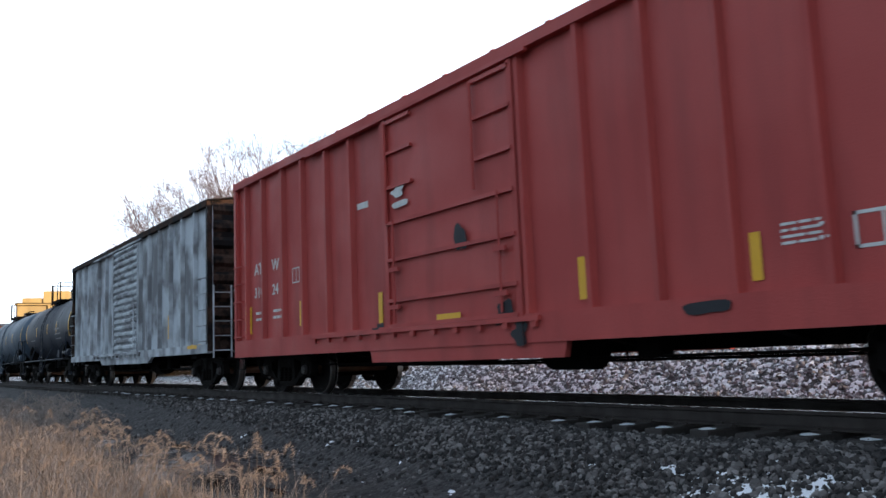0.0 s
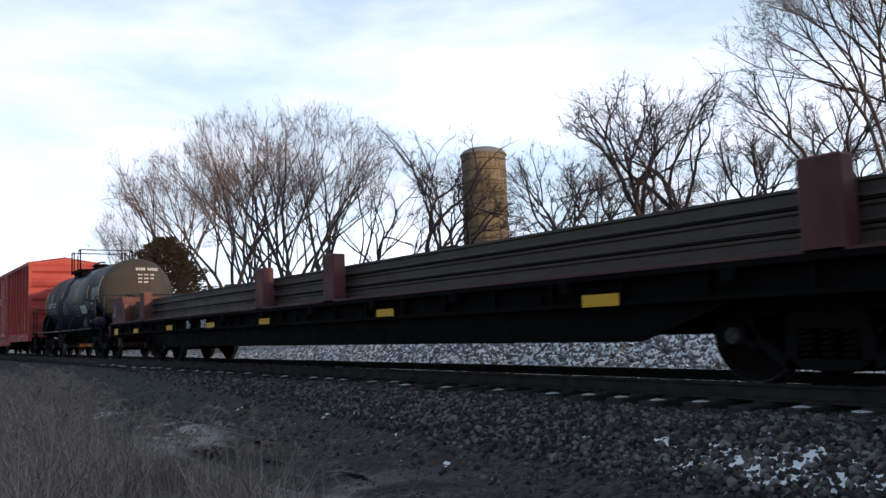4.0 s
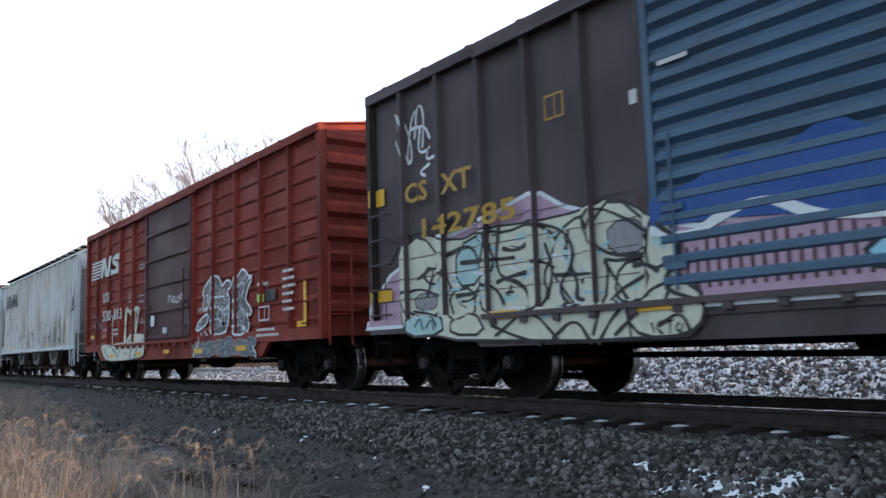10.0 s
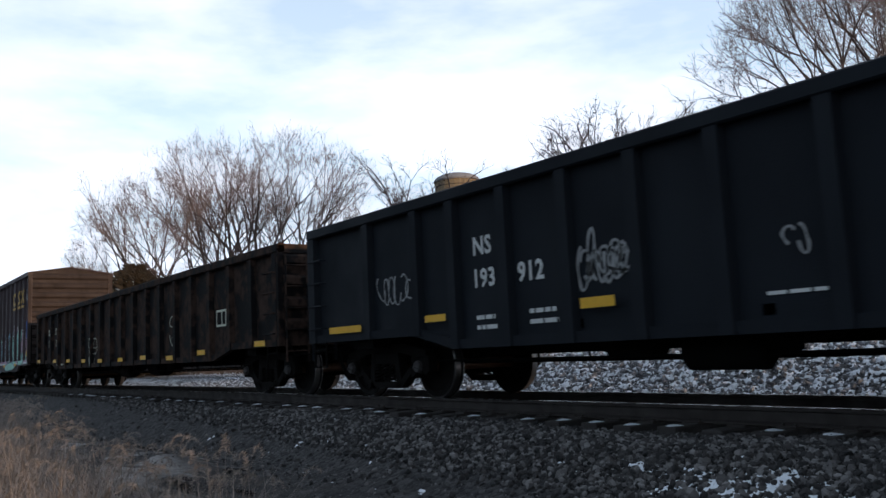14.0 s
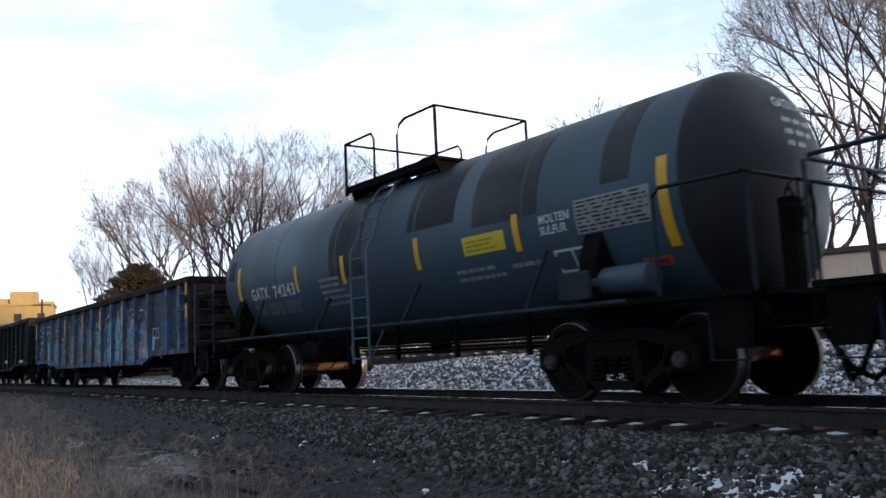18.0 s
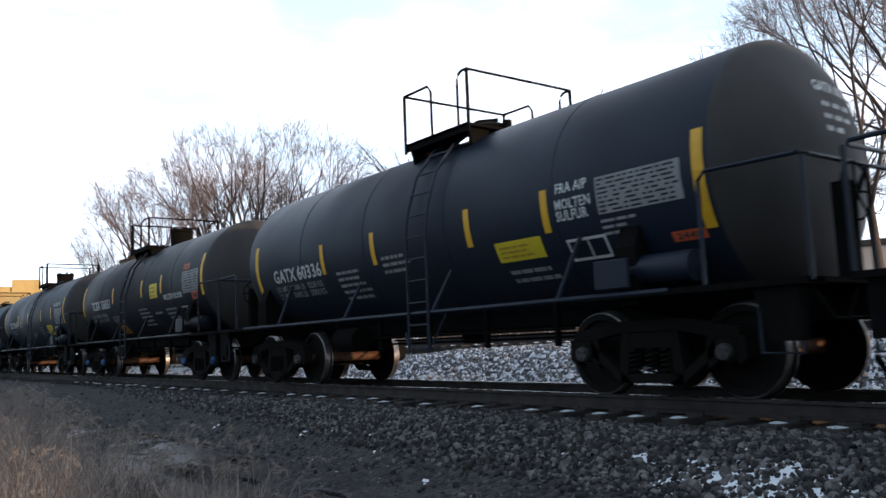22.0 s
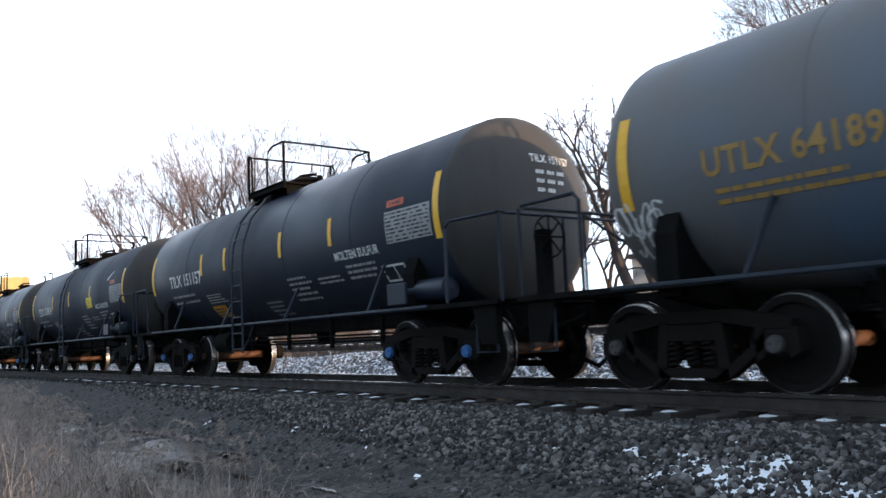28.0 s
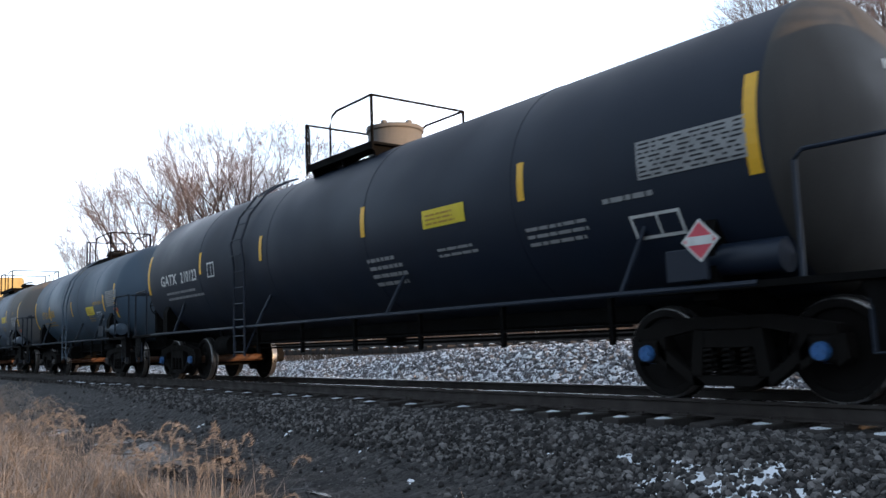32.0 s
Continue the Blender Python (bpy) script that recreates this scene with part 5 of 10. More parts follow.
def tank_marks(car, surf, half, spec):
    """Stripes, stencils and signs; spec holds where each stands."""
    zs = spec.get("zs", (2.16, 2.63))
    for x in spec["stripes"]:
        g = Geo()
        patch(g, x - 0.055, x + 0.055, zs[0], zs[1], surf, 4)
        part("reflector", g, yellow_mark, car)
    for x in spec.get("ends", (-half, half)):
        g = Geo()
        patch(g, x - 0.065, x + 0.065, zs[0] - 0.22, zs[1] + 0.24, surf, 7)
        part("reflector", g, yellow_mark, car)
    ink = spec.get("ink", white_mark)
    if "mark" in spec:
        body, x, z, h, end = spec["mark"]
        g = Geo()
        if end < 0:
            fit_text(g, body, x, end, z, h, surf)
        else:
            lettering(g, body, x, z, h, surf, end)
        part("stencil", g, ink, car)
    if "owner" in spec:
        body, x, z, w, h = spec["owner"]
        g = Geo()
        fit_text(g, body, x, x + w, z, h, surf)
        part("stencil", g, ink, car)
    for body, x0, x1, z, h in spec.get("lines", ()):
        g = Geo()
        fit_text(g, body, x0, x1, z, h, surf)
        part("stencil", g, spec.get("small", grey_mark), car)
    for i, (x, z, w, h, rows) in enumerate(spec.get("bars", ())):
        g = Geo()
        bars(g, x, z, w, h, rows, surf, i + 3)
        tagged(part("data_stencil", g, spec.get("small", grey_mark), car), kind="stuff")
    for x0, x1, za, *stop in spec.get("bands", ()):
        g = Geo()
        top = stop[0] if stop else spec.get("zc", 2.36) + spec.get("R", 1.38) - 0.002
        patch(g, x0, x1, za, top, tank_side(spec.get("R", 1.38), spec.get("zc", 2.36), 0.004), 16)
        part("repainted_band", g, tank_patch, car)
    if "tag" in spec:
        x, z, w, h = spec["tag"]
        g = Geo()
        scribble(g, x, z, w, h * 0.6, surf, 0.03, 6, 12)
        scribble(g, x + 0.1, z - 0.25, w, h * 0.5, surf, 0.025, 6, 15)
        part("tag", g, white_mark, car)
    for body, x, z, h in spec.get("words", ()):
        g = Geo()
        lettering(g, body, x, z, h, surf, spec.get("wsq", 0.95))
        part("stencil", g, spec.get("wink", ink), car)
    for x, z, w, h in spec.get("chart", ()):
        g = Geo()
        patch(g, x, x + w, z, z + h, surf, 4)
        panel = part("data_panel", g, grey_mark, car)
        g = Geo()
        outer = lambda a, b: surf(a, b) - 0.003
        rnd = random.Random(int(h * 100))
        for r in range(8):
            zz = z + 0.02 + (h - 0.02) * r / 8
            u = 0.03
            while u < w - 0.06:
                q = min(rnd.choice((0.05, 0.09, 0.14)), w - 0.03 - u)
                patch(g, x + u, x + u + q, zz, zz + h / 8 * 0.4, outer)
                u += q + rnd.choice((0.03, 0.03, 0.08))
        tagged(part("panel_writing", g, tank_patch, panel), kind="stuff")
    for x, z, w, h in spec.get("box", ()):
        g = Geo()
        frame_mark(g, x, z, w, h, surf)
        part("stencil_box", g, white_mark, car)
    for mat, x, z, w, h in spec.get("panels", ()):
        g = Geo()
        patch(g, x, x + w, z, z + h, surf, 3)
        s = part("sign_panel", g, mat, car)
        if mat is orange_mark:
            g = Geo()
            outer = lambda a, b: surf(a, b) - 0.004
            fit_text(g, "2448", x + 0.05, x + w - 0.05, z + h * 0.2, h * 0.6, outer)
            part("placard_number", g, dark_mark, s)
        if mat in (yellow_sign, amber_panel):
            g = Geo()
            outer = lambda a, b: surf(a, b) - 0.004
            bars(g, x + 0.07, z + 0.04, w - 0.14, h - 0.07, 3, outer, 8, 0.45)
            tagged(part("sign_writing", g, gold_mark if mat == yellow_sign else dark_mark, s), kind="stuff")
    # marks on the rear head
    rows = ((0.34, 0.40), (0.16, 0.15, 0.16), (0.15, 0.16, 0.13), (0.14, 0.15))
    g = Geo()
    for i, widths in enumerate(rows):
        yy = -0.12 + 0.05 * min(i, 1)
        for w in widths:
            if i == 0 and "head" in spec:
                continue
            zz, hh = 3.02 - 0.13 * i - (0.05 if i else 0), 0.095 if i == 0 else 0.055
            pieces = max(2, int(w / (0.075 if i == 0 else 0.045)))
            for k in range(pieces):
                ring = []
                u, v = w * k / pieces, w * (k + 0.68) / pieces
                for a, b in ((u, 0), (v, 0), (v, hh), (u, hh)):
                    r2 = ((yy + a) ** 2 + (zz + b - spec.get("zc", 2.36)) ** 2) / spec.get("R", 1.38) ** 2
                    ring.append((spec.get("off", 0.0) + half + 0.52 * math.sqrt(max(0.0, 1 - r2)) + 0.008, yy + a, zz + b))
                g.add(ring, [(0, 1, 2, 3)])
            yy += w + 0.06
    tagged(part("head_stencil", g, spec.get("ink", white_mark), car), kind="stuff")
    if "head" in spec:
        verts, faces = letters(spec["head"], 0.11, 1.05)
        k = 0.82 / max(v[0] for v in verts)
        ring = []
        for u, v, _ in verts:
            yy, zz = -0.14 + u * k, 3.01 + v
            r2 = (yy ** 2 + (zz - spec.get("zc", 2.36)) ** 2) / spec.get("R", 1.38) ** 2
            ring.append((spec.get("off", 0.0) + half + 0.52 * math.sqrt(max(0.0, 1 - r2)) + 0.008, yy, zz))
        part("head_number", Geo().add(ring, faces), spec.get("ink", white_mark), car)

# ---- gondolas ----
def gondola(label, x0w, x1w, tc, paint, top, posts, end_paint=None, cut=1.6, sheet_paint=None):
    xm, half = (x0w + x1w) / 2, (x1w - x0w) / 2
    car = new_car("gondola", label, "gondola", xm, tc)
    y = 1.55
    z0, zs = 1.0, 0.68
    a = tc / 2 - cut
    for s in (-1, 1):
        g = Geo()
        poly = [(-half, z0 - 0.12), (-a - 0.9, z0 - 0.12), (-a, zs), (a, zs), (a + 0.9, z0 - 0.12), (half, z0 - 0.12), (half, top - 0.05), (-half, top - 0.05)]
        g.prism(poly, "y", *sorted((s * (y - 0.10), s * (y - 0.14))))
        side = part("side_sheet", recalc(g.mesh("side_sheet", sheet_paint or paint)), None, car)
        c = Geo().cbox(-half - 0.02, half + 0.02, *sorted((s * (y + 0.01), s * (y - 0.17))), top - 0.16, top, 0.02)
        part("top_chord", c, end_paint or paint, car)
        if s < 0:
            BANDS[car] = side_bands(posts, 0.088, -half, half, -y, -y + 0.10)
            for px in posts:
                lo = zs if abs(px) < a else z0 - 0.12
                p = Geo().prism([(px - 0.10, -y + 0.10), (px - 0.075, -y), (px + 0.075, -y), (px + 0.10, -y + 0.10)], "z", lo, top - 0.16)
                part("side_post", recalc(p.mesh("side_post", paint)), None, side)
            p = Geo()
            for k in range(len(poly[:6]) - 1):
                (xa, za), (xb, zb) = poly[k], poly[k + 1]
                p.prism([(xa, za), (xb, zb), (xb, zb + 0.12), (xa, za + 0.12)], "y", -y + 0.03, -y + 0.10)
            part("side_sill", recalc(p.mesh("side_sill", paint)), None, car)
    for s in (-1, 1):
        g = Geo().box(*sorted((s * (half - 0.02), s * (half - 0.10))), -y + 0.1, y - 0.1, z0 - 0.12, top - 0.02)
        ribs_of = []
        for k in range(4):
            zz = z0 + 0.25 + (top - z0 - 0.3) * k / 3.6
            ribs_of.append(recalc(Geo().prism([(s * (half - 0.03), zz - 0.12), (s * (half + 0.06), zz - 0.06), (s * (half + 0.06), zz + 0.06), (s * (half - 0.03), zz + 0.12)], "y", -y + 0.12, y - 0.12).mesh("end_rib", end_paint or paint)))
        g.box(*sorted((s * (half - 0.16), s * (half + 0.02))), -y + 0.02, y - 0.02, top - 0.16, top)
        for t in (-1, 1):
            g.box(*sorted((s * (half - 0.12), s * (half + 0.02))), *sorted((t * (y - 0.01), t * (y - 0.12))), z0 - 0.12, top - 0.02)
        end = part("end_wall", recalc(g.mesh("end_wall", end_paint or paint)), None, car)
        for me in ribs_of:
            part("end_rib", me, None, end)
        part("end_ladder", ladder(s * (half + 0.1), -y + 0.12, z0 - 0.4, top - 0.2, 5, "y"), paint, end)
        coupler(car, s * half, s)
        stirrup(car, s * half - (0.5 if s > 0 else -0.12), black_steel)
        for k in range(4):
            zz, xx = 1.1 + 0.36 * k, s * (half - 0.3)
            part("grab_iron", Geo().tube([(xx - 0.2, -y + 0.05, zz), (xx - 0.2, -y - 0.05, zz), (xx + 0.2, -y - 0.05, zz), (xx + 0.2, -y + 0.05, zz)], 0.014, 5), paint, car)
    part("floor", Geo().box(-half + 0.1, half - 0.1, -y + 0.14, y - 0.14, z0 - 0.08, z0), black_steel, car)
    underframe(car, -half, half, tc, z0 - 0.05)
    part("brake_reservoir", Geo().lathe([(-0.48, 0.001), (-0.47, 0.12), (-0.42, 0.17), (0.42, 0.17), (0.47, 0.12), (0.48, 0.001)], "x", (-0.8, -0.9, 0.52), 16), black_steel, car, smooth=True)
    part("brake_lever_guard", Geo().cbox(-2.3, -1.6, -1.0, -0.7, 0.52, 0.74, 0.04), black_steel, car)
    return car, half


# ---- covered hoppers ----
def hopper(label, x0w, x1w, tc, paint, tint_seed):
    xm, half = (x0w + x1w) / 2, (x1w - x0w) / 2
    car = new_car("covered_hopper", label, "hopper car", xm, tc)
    y, zb, zt = 1.55, 1.12, 4.10
    inner = 5.95
    # side sheets with a slanting wing at either end
    for s in (-1, 1):
        g = Geo()
        poly = [(-inner, zb), (inner + 0.1, zb), (inner + 0.1, 2.30), (half - 0.15, 3.55), (half - 0.15, zt), (-half + 0.15, zt), (-half + 0.15, 3.50), (-inner, 2.45)]
        g.prism(poly, "y", *sorted((s * (y - 0.08), s * (y - 0.11))))
        side = part("side_sheet", recalc(g.mesh("side_sheet", paint)), None, car)
        if s < 0:
            BANDS[car] = side_bands([-inner + 0.05 + (2 * inner) * k / 15 for k in range(16)], 0.085, -half, half, -y, -y + 0.08)
            for k in range(16):
                px = -inner + 0.05 + (2 * inner) * k / 15
                p = Geo().prism([(px - 0.11, -y + 0.09), (px - 0.06, -y), (px + 0.06, -y), (px + 0.11, -y + 0.09)], "z", zb + 0.04, zt)
                part("side_post", recalc(p.mesh("side_post", hopper_post)), None, side)
        c = Geo().box(-half, half, *sorted((s * (y + 0.01), s * (y - 0.16))), zb - 0.10, zb + 0.05)
        c.tube([(-inner, s * (y + 0.03), zb - 0.06), (inner, s * (y + 0.03), zb - 0.06)], 0.025, 6)
        part("side_sill", c, paint, car)
        c = Geo().prism([(s * y, zt), (s * (y - 0.12), zt - 0.05), (s * (y - 0.35), zt + 0.16), (s * (y - 0.30), zt + 0.20)], "x", -half + 0.1, half - 0.1)
        part("roof_edge", recalc(c.mesh("roof_edge", paint)), None, car)
    g = Geo().prism([(-y + 0.3, zt + 0.14), (-y + 0.5, zt + 0.26), (0, zt + 0.36), (y - 0.5, zt + 0.26), (y - 0.3, zt + 0.14)], "x", -half + 0.1, half - 0.1)
    g.box(-half + 0.1, half - 0.1, -y + 0.3, y - 0.3, zt, zt + 0.15)
    part("roof", recalc(g.mesh("roof", paint)), None, car)
    g = Geo()
    for t in (-1, 1):
        for k in range(5):
            yy = t * (0.95 + 0.09 * k)
            g.box(-half + 0.1, half - 0.1, yy - 0.007, yy + 0.007, zt + 0.31, zt + 0.33)
        for k in range(90):
            xx = -half + 0.15 + (2 * half - 0.3) * k / 89
            g.box(xx - 0.006, xx + 0.006, *sorted((t * 0.93, t * 1.33)), zt + 0.30, zt + 0.33)
        for k in range(16):
            xx = -half + 0.4 + (2 * half - 0.8) * k / 15
            part("walkway_bracket", Geo().box(xx - 0.045, xx + 0.045, *sorted((t * 1.0, t * 1.36)), zt + 0.22, zt + 0.30), black_steel, car)
    part("roof_walkway", g, zinc, car)
    for k in range(5):
        xx = -5.6 + 2.8 * k
        part("hatch_cover", Geo().cbox(xx - 1.1, xx + 1.1, -0.35, 0.35, zt + 0.3, zt + 0.45, 0.03), paint, car)
    # end slopes, posts, platforms and ladders
    for s in (-1, 1):
        g = Geo()
        g.prism([(s * (half - 0.2), 3.55), (s * (half - 0.2), zt + 0.1), (s * (half - 0.28), zt + 0.1), (s * (half - 0.28), 3.55), (s * (inner - 0.75), 1.25), (s * (inner - 0.65), 1.25)], "y", -y + 0.10, y - 0.10)
        end = part("end_slope_sheet", recalc(g.mesh("end_slope_sheet", paint)), None, car)
        g = Geo()
        for t in (-1, 1):
            part("end_post", Geo().box(*sorted((s * (half - 0.02), s * (half - 0.16))), *sorted((t * (y - 0.01), t * (y - 0.14))), zb, zt), paint, end)
        g.box(*sorted((s * (half - 0.05), s * (half - 0.14))), -y + 0.1, y - 0.1, zt - 0.5, zt)
        for yy in (-0.5, 0.5):
            part("end_post", Geo().box(*sorted((s * (half - 0.35), s * (half - 0.43))), yy - 0.03, yy + 0.03, zb, 2.6), dim_grey_steel, end)
        part("end_header", g, paint, end)
        g = Geo().box(*sorted((s * (half + 0.02), s * (inner - 0.1))), -y + 0.04, y - 0.04, zb - 0.06, zb + 0.02)
        g.box(*sorted((s * (half + 0.04), s * (half - 0.08))), -y, y, zb - 0.22, zb + 0.42)
        part("end_platform", g, dim_grey_steel, car)
        if s > 0:
            g = Geo().prism([(inner + 0.1, zb), (half - 0.1, zb), (half - 0.1, 2.28), (inner + 0.1, 2.28)], "y", -y + 0.09, -y + 0.115)
        else:
            g = Geo().prism([(-half + 0.1, zb), (-inner, zb), (-inner, zb + 0.45), (-half + 0.1, zb + 0.2)], "y", -y + 0.09, -y + 0.115)
        part("end_gusset", recalc(g.mesh("end_gusset", paint)), None, car)
        part("end_ladder", ladder(s * (half + 0.08), -y + 0.06, 0.62, zt - 0.1, 9, "y", 0.5), paint, car)
        part("side_ladder", ladder(s * (half - 0.36) - 0.28, -y - 0.03, 0.55, 3.2 if s > 0 else zt - 0.9, 8, "x", 0.56), paint, car)
        g = Geo().tube([(s * (half + 0.04), -y + 0.6, 2.3), (s * (half + 0.04), y - 0.1, 2.3)], 0.02, 6).tube([(s * (half + 0.04), -y + 0.6, 1.75), (s * (half + 0.04), y - 0.1, 1.75)], 0.02, 6)
        g.tube([(s * (half + 0.04), 0.4, 1.1), (s * (half + 0.04), 0.4, 2.3)], 0.02, 6)
        part("end_railing", g, paint, car)
        coupler(car, s * half, s)
        g = Geo().box(*sorted((s * (inner - 0.9), s * half)), -0.33, 0.33, 0.72, 1.06)
        part("centre_sill", g, black_steel, car)
    g = Geo().lathe([(0.0, 0.29), (0.04, 0.31), (0.04, 0.27), (0.0, 0.26)], "x", (half + 0.12, 0.5, 2.15), 20).box(half - 0.05, half + 0.08, 0.4, 0.6, 1.2, 2.3)
    part("hand_brake", g, dim_grey_steel, car)
    # three discharge bays
    for k in (-1, 0, 1):
        c = k * 3.05 + 0.1
        g = Geo()
        verts = [(c - 1.5, -1.35, zb), (c + 1.5, -1.35, zb), (c + 1.5, 1.35, zb), (c - 1.5, 1.35, zb), (c - 0.45, -0.55, 0.42), (c + 0.45, -0.55, 0.42), (c + 0.45, 0.55, 0.42), (c - 0.45, 0.55, 0.42)]
        g.add(verts, [(0, 1, 5, 4), (1, 2, 6, 5), (2, 3, 7, 6), (3, 0, 4, 7), (4, 5, 6, 7)])
        bay = part("discharge_bay", recalc(g.mesh("discharge_bay", shaded_rust)), None, car)
        g = Geo().prism([(c - 0.95, zb), (c + 0.95, zb), (c + 0.42, 0.55), (c - 0.42, 0.55)], "y", -1.34, -1.20)
        for q in (-0.16, 0.1):
            g.box(c + q, c + q + 0.07, -1.39, -1.34, 0.72, 0.92)
        g.cbox(c - 0.6, c + 0.6, -0.75, 0.75, 0.36, 0.46, 0.02).tube([(c, -1.25, 0.44), (c, 1.25, 0.44)], 0.05, 8)
        part("outlet_gate", recalc(g.mesh("outlet_gate", dim_grey_steel)), None, bay)
    stirrup(car, half - 0.65, paint)
    stirrup(car, -half + 0.1, paint)
    return car, half


# ---- flat car with rail load ----
def flat_car(label, x0w, x1w, tc):
    xm, half = (x0w + x1w) / 2, (x1w - x0w) / 2
    car = new_car("flat_car", label, "flat car", xm, tc)
    y = 1.50
    a = tc / 2 - 1.8
    for s in (-1, 1):
        poly = [(-half, 0.82), (-a - 1.2, 0.82), (-a, 0.42), (a, 0.42), (a + 1.2, 0.82), (half, 0.82), (half, 1.12), (-half, 1.12)]
        g = Geo().prism(poly, "y", *sorted((s * (y - 0.12), s * (y - 0.15))))
        part("side_sill", recalc(g.mesh("side_sill", black_steel)), None, car)
        g = Geo().box(-half, half, *sorted((s * y, s * (y - 0.16))), 1.08, 1.14).box(-half, half, *sorted((s * (y - 0.03), s * (y - 0.14))), 0.80, 0.85)
        n = 26
        for k in range(n):
            xx = -half + 0.4 + (2 * half - 0.8) * k / (n - 1)
            g.box(xx - 0.02, xx + 0.02, *sorted((s * (y - 0.02), s * (y - 0.14))), 0.85, 1.08)
            if k % 2:
                part("stake_pocket", Geo().cbox(xx + 0.2, xx + 0.34, *sorted((s * (y + 0.05), s * (y - 0.05))), 0.95, 1.1, 0.01), black_steel, car)
        part("side_flange", g, black_steel, car)
        part("end_sill", Geo().box(*sorted((s * half, s * (half - 0.25))), -y, y, 0.72, 1.14), flat_red, car)
        coupler(car, s * half, s)
        stirrup(car, s * half - (0.5 if s > 0 else -0.12), black_steel)
    part("deck", Geo().box(-half, half, -y + 0.04, y - 0.04, 1.10, 1.17), flat_red, car)
    # bulkhead boxes with stepped inner ends
    for s in (-1, 1):
        e = half - 0.25
        g = Geo()
        for t in (-1, 1):
            g.prism([(s * e, 1.17), (s * e, 1.84), (s * (e - 0.72), 1.88), (s * (e - 0.76), 1.95), (s * (e - 1.12), 1.95), (s * (e - 1.22), 1.74), (s * (e - 1.40), 1.70), (s * (e - 1.44), 1.17)][::int(s)], "y", *sorted((t * 1.42, t * 1.30)))
        g.box(*sorted((s * e, s * (e - 0.1))), -1.3, 1.3, 1.17, 1.84).box(*sorted((s * (e - 1.0), s * (e - 1.1))), -1.3, 1.3, 1.17, 1.92)
        part("bulkhead_box", recalc(g.mesh("bulkhead_box", flat_red)), None, car, "brown red steel bulkhead box")
    for px in (-9.9, -1.6, 1.35, 10.1):
        for t in (-1, 1):
            part("stake", Geo().cbox(px - 0.2, px + 0.2, *sorted((t * 1.46, t * 1.22)), 1.12, 1.95, 0.02), flat_red, car)
    # layers of steel rails between the boxes
    shape = [(-0.07, 0), (0.07, 0), (0.07, 0.02), (0.012, 0.035), (0.012, 0.12), (0.035, 0.135), (0.035, 0.165), (-0.035, 0.165), (-0.035, 0.135), (-0.012, 0.12), (-0.012, 0.035), (-0.07, 0.02)]
    rnd = random.Random(3)
    for layer in range(3):
        part("dunnage", Geo().box(-11.5, 11.5, -1.15, 1.15, 1.17 + 0.2 * layer, 1.185 + 0.2 * layer), tie_wood, car)
        for k in range(15):
            g = Geo().prism([(u - 1.1 + 0.157 * k, v + 1.19 + 0.2 * layer) for u, v in shape], "x", -11.82 + rnd.uniform(-0.12, 0.08), 11.82 + rnd.uniform(-0.08, 0.12))
            part("loaded_rail", recalc(g.mesh("loaded_rail", steel_bars)), None, car)
    underframe(car, -half, half, tc, 0.98, False)
    return car, half

# ---- the train, from its head to its tail ----
side = flat_side(0.008)
run_mark = plain("faint rust run on pale paint", (0.56, 0.54, 0.50), 0.65, wear=0.5)
rust_mark = plain("brown rust run on pale paint", (0.48, 0.40, 0.31), 0.7, wear=0.5)
mint_mark = plain("pale mint spray paint", (0.42, 0.62, 0.60), 0.55, wear=0.25)
graph_mark = plain("graphite spray paint", (0.16, 0.13, 0.13), 0.6, wear=0.4)
haze_mark = plain("hazy blue grey spray paint", (0.20, 0.27, 0.33), 0.6, wear=0.35)
slate_mark = plain("slate blue spray paint", (0.15, 0.19, 0.24), 0.6, wear=0.35)
dull_mark = plain("dull brown grey spray paint", (0.17, 0.145, 0.14), 0.6, wear=0.4)


